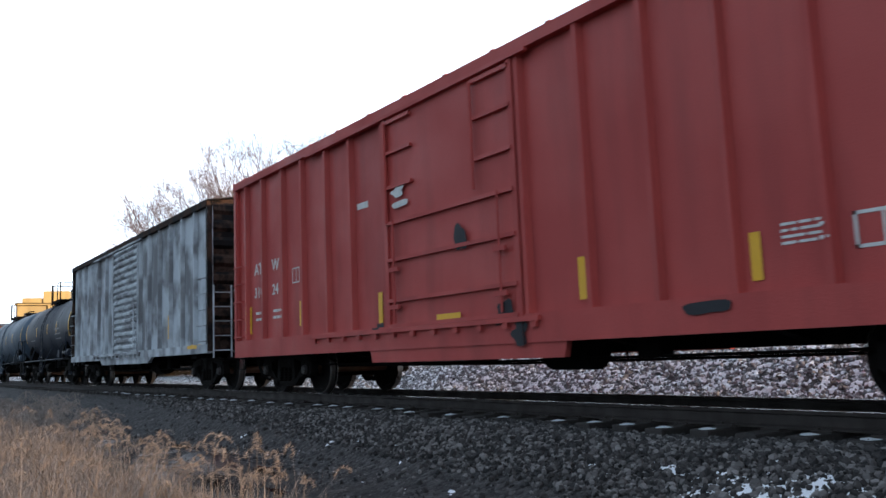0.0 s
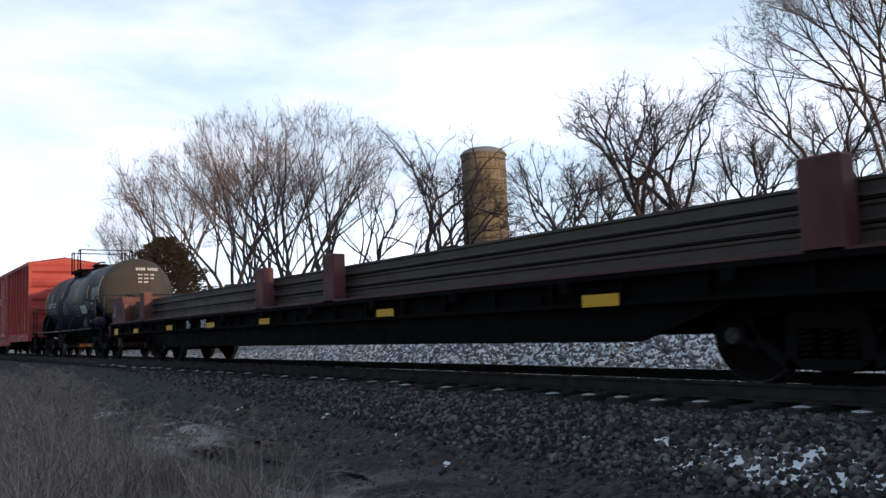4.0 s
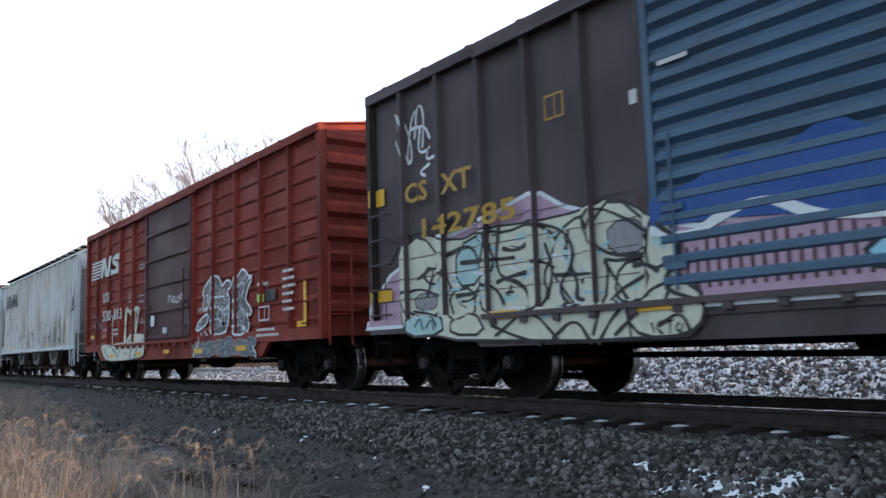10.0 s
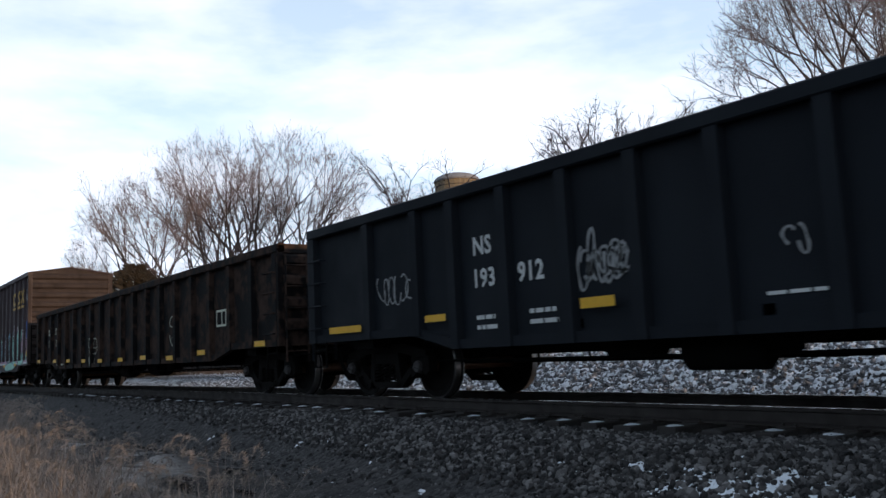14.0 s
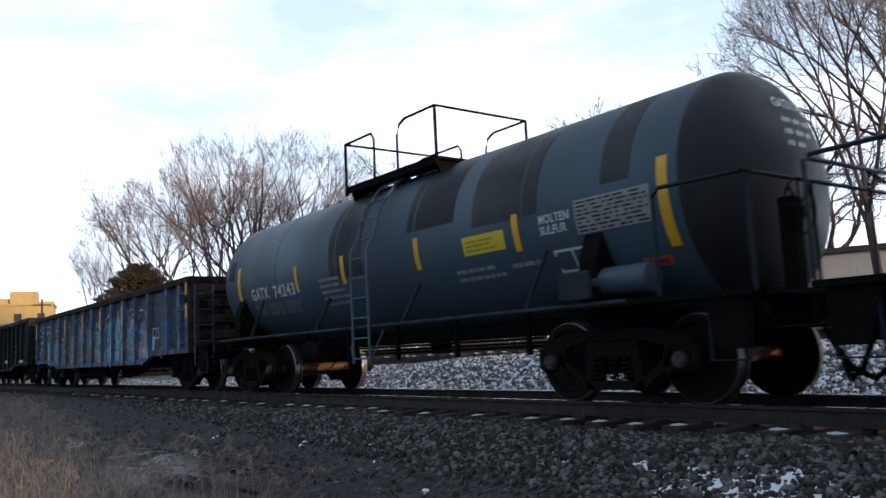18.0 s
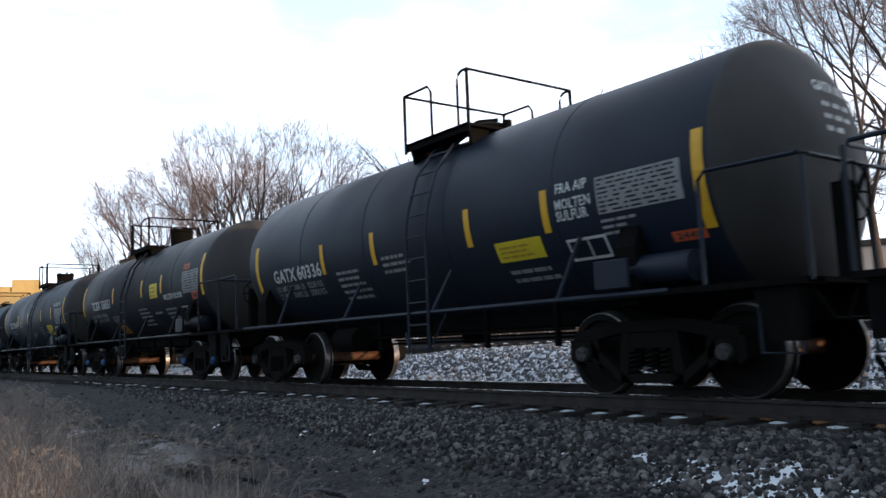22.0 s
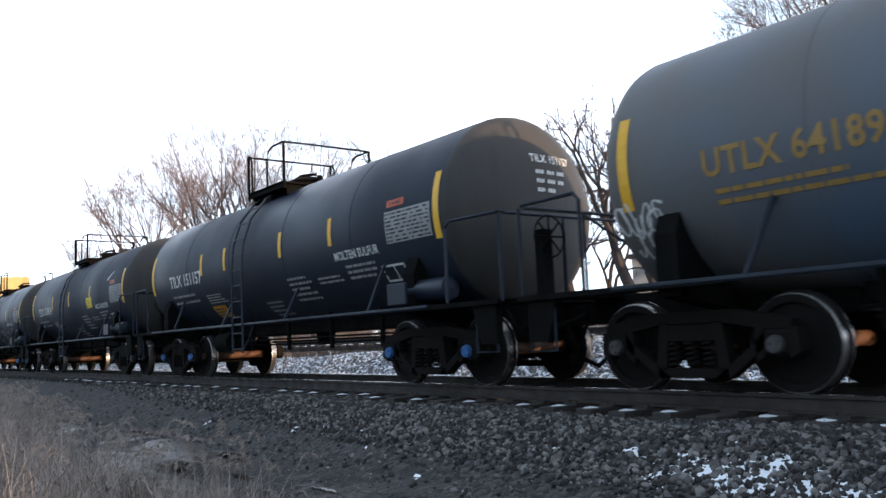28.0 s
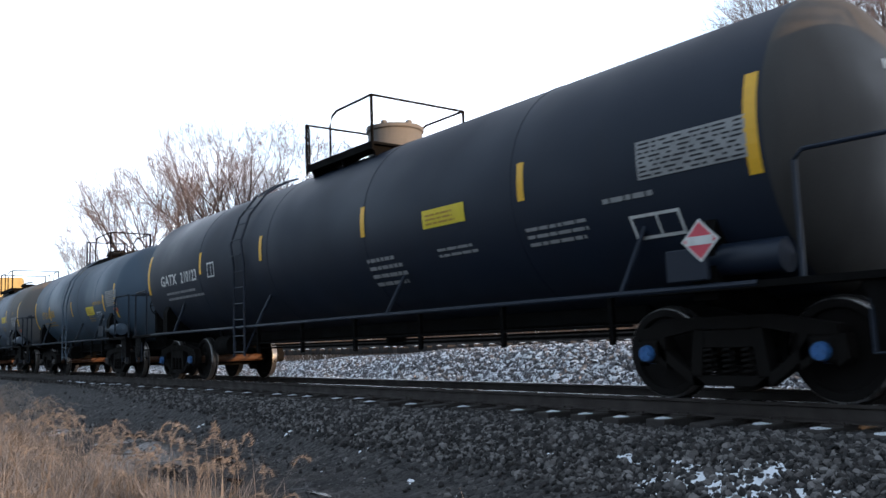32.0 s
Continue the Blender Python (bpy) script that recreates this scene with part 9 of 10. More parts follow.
def gon_text(g, s):
    lettering(g, "SP", -8.3, 1.84, 0.21, s)
    lettering(g, "SX", -7.25, 1.84, 0.21, s)
    lettering(g, "117", -8.3, 1.46, 0.22, s, 0.85)
    lettering(g, "13", -7.2, 1.46, 0.22, s)
    frame_mark(g, 7.05, 1.36, 0.52, 0.34, s, 0.045)
    patch(g, 7.95, 8.2, 0.9, 0.96, s)
    bars(g, -6.5, 0.8, 0.5, 0.08, 1, s, 4)
    ribbon(g, [(-2.45, 0.98), (-2.4, 0.74)], 0.05, s)


marks(car, "stencil", cream_mark, gon_text, side)
for pts in ([(-2.46, 1.52), (-1.95, 1.50), (-1.98, 1.05), (-2.5, 1.08), (-2.46, 1.52)], [(-2.4, 1.25), (-2.05, 1.22)], [(-2.3, 1.55), (-2.32, 1.3)], [(-2.25, 0.93), (-2.27, 0.70), (-2.33, 0.78)], [(-2.27, 0.70), (-2.2, 0.79)], [(4.6, 1.78), (4.3, 1.72), (4.24, 1.52), (4.55, 1.50), (4.58, 1.36)], [(4.25, 1.32), (4.35, 1.08), (4.62, 1.06), (4.70, 1.24)], [(4.5, 1.9), (4.45, 1.66)]):
    stroke(car, cream_mark, pts, 0.025)
yellow_marks(car, [(x - 0.22, x + 0.22, z, z + 0.1) for x, z in ((-9.45, 0.93), (-6.98, 0.89), (-5.09, 0.87), (-3.19, 0.83), (-1.38, 0.80), (0.60, 0.79), (2.50, 0.80), (4.42, 0.75), (6.36, 0.82), (9.22, 0.90))], flat_side(0.012))
car, hf = gondola("charcoal black gondola with white numbers and chalk tags", 128.35, 144.5, 13.2, charcoal, 2.72, [-7.95, -6.31, -5.08, -4.27, -3.28, -2.28, -1.32, -0.37, 0.68, 1.7, 2.7, 3.7, 4.6, 5.6, 6.6, 7.95], cut=2.3)


def gon2_text(g, s):
    lettering(g, "NS", -3.82, 1.82, 0.22, s, 0.9)
    lettering(g, "193", -3.85, 1.42, 0.22, s, 0.9)
    lettering(g, "912", -3.02, 1.42, 0.22, s, 0.9)
    bars(g, -3.8, 0.9, 0.45, 0.24, 2, s, 3)
    bars(g, -2.85, 0.92, 0.55, 0.24, 2, s, 4)
    bars(g, 0.1, 1.0, 0.6, 0.07, 1, s, 5)
    frame_mark(g, 5.1, 1.42, 0.7, 0.3, s)


marks(car, "stencil", white_mark, gon2_text, side)
marks(car, "tag", grey_mark, lambda g, s: (scribble(g, -6.0, 1.35, 0.85, 0.5, s, 0.03, 6, 71), scribble(g, -2.05, 1.3, 0.75, 0.45, s, 0.045, 6, 72), scribble(g, -2.0, 1.33, 0.65, 0.36, s, 0.04, 5, 73), scribble(g, 0.3, 1.35, 0.22, 0.22, s, 0.03, 2, 74)), flat_side(0.012))
yellow_marks(car, [(-7.39, -6.45, 1.0, 1.1), (-4.85, -4.4, 1.04, 1.13), (-2.07, -1.6, 1.03, 1.14), (1.1, 1.6, 1.1, 1.2), (3.2, 3.7, 1.03, 1.13), (6.4, 7.2, 1.0, 1.1)], flat_side(0.012))
car, hf = gondola("worn blue gondola covered in faded graffiti", 146.0, 162.2, 13.4, gon_blue, 2.56, [-8.0, -6.73, -5.6, -4.40, -3.39, -2.25, -1.11, -0.12, 0.93, 2.0, 3.11, 4.16, 5.24, 6.63, 7.5, 8.0], rust_black, 2.0, gon_sheet)
GON_POSTS = [-8.0, -6.73, -5.6, -4.40, -3.39, -2.25, -1.11, -0.12, 0.93, 2.0, 3.11, 4.16, 5.24, 6.63, 7.5, 8.0]
graffiti(car, -6.3, 0.82, 2.4, 0.8, 5, (mint_mark, slate_mark, haze_mark), 81, True, steel_mark, 0.03, (grey_mark,), 0.006)
graffiti(car, -3.9, 0.78, 4.4, 1.0, 9, (haze_mark, dull_mark, grey_mark), 83, True, steel_mark, 0.03, (), 0.006)
graffiti(car, 0.5, 0.74, 4.8, 1.2, 9, (sky_mark, haze_mark, haze_mark), 85, True, azure_mark, 0.04, (gon_blue,), 0.006)
for k, (xa, xb) in enumerate(zip(GON_POSTS, GON_POSTS[1:])):
    if xa < -4.5:
        inks, count = (frost_mark, mint_mark, haze_mark, slate_mark, dull_mark), 46
    elif xa < -0.2:
        inks, count = (frost_mark, grey_mark, haze_mark, slate_mark, dull_mark, ink_mark), 56
    elif xa < 5.2:
        inks, count = (frost_mark, frost_mark, sky_mark, haze_mark, azure_mark, dull_mark, ink_mark), 76
    else:
        inks, count = (slate_mark, steel_mark, dull_mark, azure_mark), 30
    low = 0.72 if -4.6 < xa < 4.2 else 0.95
    mottle(car, [(xa + 0.12, low), (xb - 0.12, low), (xb - 0.12, 2.2), (xa + 0.12, 2.2)], inks, count, 400 + k, (0.08, 0.34), (0.016, 0.05), 0.0135)
marks(car, "graffiti_shape", rose_mark, lambda g, s: fill_shape(g, [(4.35, 0.86), (5.3, 0.84), (5.35, 1.3), (4.4, 1.25)], s), flat_side(0.009))
marks(car, "graffiti_shape", sky_mark, lambda g, s: fill_shape(g, [(5.3, 0.82), (5.55, 0.84), (5.7, 1.35), (5.5, 1.35)], s), flat_side(0.010))
marks(car, "graffiti_shape", rose_mark, lambda g, s: blob(g, 1.0, 0.95, 0.25, 0.16, s, 3), flat_side(0.012))
marks(car, "stencil", white_mark, lambda g, s: (frame_mark(g, 5.5, 1.28, 0.48, 0.26, s), bars(g, -6.9, 1.95, 0.8, 0.4, 2, s, 2), scribble(g, 5.7, 0.85, 0.6, 0.2, s, 0.02, 3, 4)), flat_side(0.012))
yellow_marks(car, [(x - 0.06, x + 0.06, z, z + 0.5) for x, z in ((-7.95, 1.8), (-3.39, 1.75), (-1.11, 1.75), (0.93, 1.75), (3.11, 1.75), (8.02, 1.65), (8.02, 1.95))], flat_side(0.010))

# tank cars
TANKS = [
    ("blue grey tank car with darker bands and white lettering", 164.43, 173.86, tank_grey, False, (-1.06, 1.51, 0.9, 0.9, 1.0), 0.0, False,
     {"R": 1.28, "zc": 2.22, "shell": (-5.30, 5.80), "bands": ((-1.1, -0.05, 1.9), (1.2, 2.3, 2.35), (2.7, 3.9, 2.2), (-5.26, -4.98, 2.26, 2.66), (4.9, 5.3, 2.35)), "zs": (1.80, 2.25), "stripes": (-2.29, -0.66, 1.42, 3.51), "ends": (-4.755, 5.72), "owner": ("GATX", -4.24, 1.80, 0.76, 0.21), "mark": ("74243", -3.28, 1.785, 0.21, -2.41), "head": "GATX 74243", "lines": (("LD LMT  201200 LBS  91250 KGS", -4.23, -2.40, 1.60, 0.095), ("LT WT    61800 LBS  28030 KGS", -4.26, -2.43, 1.48, 0.095)),
      "bars": ((-1.5, 1.5, 0.9, 0.5, 5), (2.2, 1.55, 1.0, 0.2, 2), (3.3, 1.62, 0.6, 0.15, 1)), "chart": ((4.5, 1.86, 1.05, 0.38),), "box": ((4.05, 1.48, 0.52, 0.26),),
      "words": (("MOLTEN", 3.92, 2.06, 0.10), ("SULFUR", 3.92, 1.93, 0.10)), "wsq": 0.85, "panels": ((yellow_sign, 2.47, 1.86, 0.82, 0.24), (orange_mark, 5.24, 1.42, 0.36, 0.09))}),
    ("black tank car with domed manway and yellow notice", 178.4, 188.25, tank_black, False, (-0.24, 1.25, 0.97, 0.6, 0.2), 0.6, (-0.2, 0.32),
     {"R": 1.34, "zc": 2.31, "zs": (2.06, 2.49), "stripes": (-2.55, -0.51, 2.0, 3.76), "ends": (-5.8, 5.74), "mark": ("TILX 150434", -4.53, 1.99, 0.24, -2.71), "head": "TILX 150434",
      "bars": ((-4.3, 1.72, 1.3, 0.2, 2), (-0.25, 1.5, 0.75, 0.2, 3), (1.5, 1.5, 0.6, 0.4, 4), (2.25, 1.6, 0.6, 0.1, 1)), "chart": ((4.35, 1.85, 1.1, 0.55),), "box": ((-2.2, 1.98, 0.3, 0.24), (3.92, 1.52, 0.6, 0.26)),
      "words": (("MOLTEN SULFUR", 4.2, 2.5, 0.11),), "wsq": 0.8, "panels": ((yellow_sign, 2.75, 1.52, 0.85, 0.35), (orange_mark, 5.45, 1.46, 0.38, 0.13))}),
    ("glossy black tank car with domed manway and pale yellow panel", 192.5, 201.45, tank_jet, True, (-1.11, 0.46, 0.97, 0.15, 0.7), -0.3, (0.23, 0.29),
     {"R": 1.33, "zc": 2.30, "zs": (2.13, 2.58), "stripes": (-1.71, 0.98, 2.55), "ends": (-5.04, 5.31), "mark": ("TCBX 136351", -4.0, 2.035, 0.25, -2.03), "head": "TCBX 136351", "lines": (("LD LMT  203400 LB   92250 KG", -4.2, -2.48, 1.805, 0.09), ("LT WT    59600 LB   27050 KG", -4.22, -2.5, 1.665, 0.09)),
      "bars": ((-2.1, 1.60, 0.97, 0.2, 4), (0.5, 1.4, 0.9, 0.5, 5), (1.7, 1.65, 0.6, 0.12, 1), (2.6, 1.5, 0.8, 0.3, 3)), "chart": ((4.05, 2.02, 1.05, 0.5),), "box": ((3.7, 1.44, 0.5, 0.3),),
      "words": (("MOLTEN SULFUR", 2.7, 1.95, 0.13),), "wsq": 0.86, "panels": ((yellow_sign, 1.66, 2.05, 0.6, 0.36), (amber_panel, -1.97, 1.27, 0.68, 0.23), (orange_mark, 4.1, 2.56, 0.4, 0.13), (orange_mark, 4.6, 1.85, 0.38, 0.17))}),
    ("black tank car with large white lettering and yellow notice", 205.5, 214.3, tank_black, False, (0.0, 1.52, 1.0, 0.68, 0.22), 0.65, False,
     {"R": 1.36, "zc": 2.29, "zs": (1.85, 2.34), "shell": (-4.8, 5.35), "stripes": (-2.06, -0.48, 1.82, 3.25), "ends": (-4.6, 5.35), "owner": ("GATX", -3.95, 1.845, 0.86, 0.22), "mark": ("60336", -3.03, 1.845, 0.22, -2.16), "head": "GATX 60336", "lines": (("LD LMT  203400 LB   92250 KG", -3.98, -2.25, 1.68, 0.095), ("LT WT    59600 LB   27050 KG", -3.98, -2.25, 1.55, 0.095)),
      "bars": ((-1.7, 1.4, 0.9, 0.5, 5), (-0.3, 1.7, 0.75, 0.3, 3), (2.35, 1.35, 0.8, 0.2, 2), (4.05, 1.72, 0.5, 0.2, 3)), "chart": ((4.05, 1.94, 1.1, 0.4),), "box": ((3.47, 1.5, 0.58, 0.24),),
      "words": (("FRA AIP", 3.45, 2.26, 0.11), ("MOLTEN", 3.42, 2.08, 0.11), ("SULFUR", 3.42, 1.95, 0.11)), "wsq": 0.85, "panels": ((yellow_sign, 2.27, 1.6, 0.82, 0.24), (orange_mark, 4.88, 1.55, 0.4, 0.1))}),
]
for n, (num, xa, xb, blue, loads) in enumerate((("TILX 151096", 218.65, 228.45, False, ("224300", "101700", "61700", "28000")), ("TILX 151145", 232.7, 242.55, True, ("224400", "101750", "61600", "27960")), ("TILX 150814", 246.76, 256.2, False, None), ("TILX 151157", 260.5, 270.4, True, None))):
    spec = {"zs": (2.18, 2.63), "stripes": (-2.65, -1.42, 1.06, 2.84), "ends": (-5.75, 5.68), "mark": (num, -4.6, 2.045, 0.25, -2.69), "head": num,
            "bars": ((-2.7, 1.58, 1.0, 0.21, 4), (1.1, 1.4, 0.85, 0.45, 5), (2.15, 1.62, 0.8, 0.14, 2), (3.15, 1.62, 0.9, 0.26, 3), (-0.2, 1.2, 0.8, 0.3, 4)), "chart": ((4.45, 2.02, 1.1, 0.46),),
            "box": ((4.1, 1.5, 0.58, 0.24),), "words": (("MOLTEN SULFUR", 2.9, 1.93, 0.13),), "wsq": 0.86, "panels": ((amber_panel, -2.74, 1.285, 0.68, 0.24), (orange_mark, 4.5, 2.54, 0.42, 0.10))}
    if loads:
        spec["lines"] = (("LD LMT  %s LB  %s KG" % loads[:2], -4.62, -2.91, 1.825, 0.1), ("LT WT    %s LB   %s KG" % loads[2:], -4.65, -2.92, 1.685, 0.1))
    else:
        spec["bars"] += ((-4.6, 1.66, 1.75, 0.28, 2),)
    if num.endswith("0814"):
        spec["ends"], spec["mark"] = (-5.5, 5.68), (num, -4.47, 2.05, 0.25, -2.55)
        spec["stripes"], spec["panels"] = (-2.37, -0.12, 2.4), ((yellow_sign, 2.0, 2.0, 0.6, 0.3), (orange_mark, 4.5, 2.54, 0.42, 0.10))
    TANKS.append(("black tank car with white lettering, data panel and amber notice" if n != 2 else "glossy black tank car with white lettering and yellow panel", xa, xb, tank_black, blue, (-1.1, 0.46, 0.95, 0.15, 0.72), -0.75, False, spec))
TANKS += [
    ("grey blue tank car with faded gold lettering and rust haze", 274.75, 283.5, tank_haze, False, (-1.06, 1.51, 0.92, 0.95, 0.97), -0.25, False,
     {"R": 1.37, "zc": 2.29, "zs": (2.06, 2.56), "stripes": (-1.9, 0.55, 2.88), "ends": (-4.82, 5.2), "tag": (-5.0, 1.6, 0.6, 0.5), "small": dim_gold, "ink": dim_gold, "mark": ("UTLX 641893", -3.9, 2.02, 0.25, 0.85), "bars": ((-3.8, 1.75, 1.6, 0.2, 2), (2.0, 1.75, 0.6, 0.2, 3)), "chart": ((3.9, 1.86, 1.1, 0.36),),
      "box": ((3.15, 1.52, 0.5, 0.22),), "panels": ((yellow_sign, 1.96, 2.08, 0.78, 0.24), (orange_mark, 4.95, 1.63, 0.4, 0.1)), "words": (("HOT", 4.1, 2.35, 0.1),)}),
    ("dark blue grey tank car with gold lettering", 288.3, 296.4, tank_grey, False, (-1.09, 1.58, 0.6, 0.35, 1.65), -0.3, False,
     {"R": 1.36, "zc": 2.28, "zs": (1.84, 2.30), "stripes": (-2.76, 0.11, 3.58), "ends": (-4.88, 4.6), "ink": gold_mark, "mark": ("UTLX 662800", -3.84, 1.93, 0.22, 0.9), "bars": ((-3.7, 1.65, 1.9, 0.18, 2), (1.85, 1.62, 0.6, 0.2, 3)), "chart": ((3.78, 1.95, 1.0, 0.42),),
      "box": ((2.72, 1.62, 0.46, 0.24),), "panels": ((yellow_sign, 1.73, 1.8, 0.8, 0.24), (orange_mark, 4.4, 1.78, 0.36, 0.1)), "words": (("MOLTEN SULFUR", 2.5, 2.06, 0.09),), "small": dim_gold}),
    ("long black tank car with domed manway, yellow notice and red placard", 300.95, 315.35, tank_black, True, (-1.09, 1.05, 0.94, 0.1, 1.3), -3.0, (0.33, 0.47),
     {"R": 1.475, "zc": 2.40, "zs": (2.22, 2.67), "stripes": (-4.76, -1.9, 1.54, 4.93), "ends": (-7.96, 7.85), "owner": ("GATX", -7.14, 2.13, 1.0, 0.23), "mark": ("210123", -5.9, 2.13, 0.23, 0.9),
      "bars": ((-6.9, 1.8, 2.2, 0.24, 2), (1.5, 1.5, 0.9, 0.45, 4), (3.2, 1.75, 0.8, 0.15, 2), (4.9, 1.7, 1.0, 0.25, 3), (6.1, 2.0, 0.8, 0.12, 1)), "chart": ((6.6, 2.16, 1.2, 0.38),), "box": ((-4.4, 2.12, 0.35, 0.3), (6.38, 1.6, 0.6, 0.24)),
      "panels": ((yellow_sign, 3.02, 2.14, 0.88, 0.24),)}),
]
# unseen trailing car, added to shade the rear head of the one before it
TANKS.append(("unseen trailing black tank car with yellow reflectors, added for its shadow", 320.1, 329.4, tank_black, False, (-1.1, 0.46, 0.95, 0.15, 0.72), -0.3, False, {"stripes": (-2.0, 1.0), "ends": (-5.2, 5.3), "bars": ((-3.8, 1.75, 1.6, 0.2, 2),)}))
for lab, xa, xb, paint, blue, walk_x, lad, dome, spec in TANKS:
    ends = spec.get("shell", spec["ends"])
    car, surf, hf = tank_car(lab, xa, xb, paint, head=tank_patch if spec["ends"][0] == -4.755 else None, half=(ends[1] - ends[0]) / 2 + 0.10, off=sum(ends) / 2, walk_x=walk_x, ladder_x=lad, dome=dome, blue=blue, radius=spec.get("R", 1.38), zc=spec.get("zc", 2.36))
    spec["off"] = sum(ends) / 2
    tank_marks(car, surf, hf, spec)
    if "210123" in str(spec.get("mark")):
        def diamond(g, r):
            fill_shape(g, [(7.3, 1.48 - r), (7.3 + r, 1.48), (7.3, 1.48 + r), (7.3 - r, 1.48)], lambda a, b: -1.53)
        for nm, mat, r, dy in (("placard", white_mark, 0.2, 0.0), ("placard_face", pink_mark, 0.17, 0.004)):
            g = Geo()
            diamond(g, r)
            g.v = [(a, b - dy, c) for a, b, c in g.v]
            part(nm, g, mat, car, "red and white diamond placard" if dy else "")
        g = Geo()
        patch(g, 7.16, 7.44, 1.44, 1.52, lambda a, b: -1.538)
        part("placard_band", g, white_mark, car)
    if "150814" in str(spec.get("mark")):
        g = Geo()
        ribbon(g, [(4.2, 2.67), (4.6, 2.87)], 0.06, surf)
        part("tape", g, white_mark, car)

# ---- background: bare trees, silo, buildings, brush, dry grass ----
bark = material("grey brown bark", (0.085, 0.066, 0.060), (0.06, 0.048, 0.044), 0.9, size=1.2, bump=0.4, streak=1.0)
dark_bark = material("dark ridged bark", (0.060, 0.046, 0.042), (0.042, 0.033, 0.031), 0.95, size=1.4, bump=0.5, streak=1.0)
dark_twig = material("dark brown twigs", (0.085, 0.062, 0.058), (0.06, 0.046, 0.044), 0.9, size=0.6, bump=0.0)
twig_mat = material("reddish brown twigs", (0.22, 0.175, 0.17), (0.17, 0.135, 0.13), 0.9, size=0.6, bump=0.0)
needle_mat = material("dull green brown needles", (0.040, 0.032, 0.020), (0.06, 0.042, 0.026), 0.9, size=1.5, bump=0.0)
straw = material("dry tan grass", (0.30, 0.255, 0.225), (0.21, 0.175, 0.155), 0.85, size=1.5, amount=0.8, grime=(0.12, 0.085, 0.055), bump=0.0)
vary_pieces(straw, 0.45, 1.25)
brush_mat = material("leafless brown scrub", (0.13, 0.095, 0.075), (0.085, 0.065, 0.052), 0.9, size=0.5, bump=0.0)
concrete = material("ochre stained concrete staves", (0.26, 0.205, 0.13), (0.19, 0.15, 0.10), 0.9, size=0.5, amount=0.7, grime=(0.14, 0.10, 0.06), grime_amount=0.5, bump=0.3, fine=8)
wall_white = material("pale grey siding", (0.50, 0.50, 0.50), (0.42, 0.42, 0.43), 0.8, size=0.3, grime=(0.3, 0.29, 0.28))
roof_dark = material("dark roofing", (0.05, 0.05, 0.055), rough=0.8, size=0.4)
wall_ochre = material("ochre painted steel", (0.55, 0.40, 0.16), (0.48, 0.35, 0.15), 0.7, size=0.2)
wall_brick = material("orange brick wall", (0.38, 0.12, 0.06), (0.30, 0.10, 0.05), 0.85, size=0.2)
wall_grey = material("grey block wall", (0.22, 0.22, 0.23), (0.17, 0.17, 0.18), 0.85, size=0.2)


def sticks(segs, sides=3):
    """Tapered bars from rows of start, end, radius at start and at end, as arrays of vertices and faces."""
    a = np.array([s[0] for s in segs])
    b = np.array([s[1] for s in segs])
    ra, rb = np.array([s[2] for s in segs])[:, None], np.array([s[3] for s in segs])[:, None]
    d = b - a
    d /= np.linalg.norm(d, axis=1)[:, None] + 1e-9
    ref = np.where(np.abs(d[:, 2:3]) > 0.9, [[1.0, 0, 0]], [[0, 0, 1.0]])
    u = np.cross(d, ref)
    u /= np.linalg.norm(u, axis=1)[:, None]
    w = np.cross(d, u)
    rings = []
    for p, r in ((a, ra), (b, rb)):
        for k in range(sides):
            t = 2 * math.pi * k / sides
            rings.append(p + (u * math.cos(t) + w * math.sin(t)) * r)
    verts = np.stack(rings, 1).reshape(-1, 3)
    base = (np.arange(len(segs)) * 2 * sides)[:, None]
    faces = np.concatenate([base + np.array([[k, (k + 1) % sides, sides + (k + 1) % sides, sides + k]]) for k in range(sides)])
    return verts, faces


def stick_mesh(name, segs, mat, sides=3):
    v, f = sticks(segs, sides)
    me = bpy.data.meshes.new(name)
    me.from_pydata(v.tolist(), [], f.tolist())
    me.materials.append(mat)
    me.polygons.foreach_set("use_smooth", [True] * len(me.polygons))
    return me


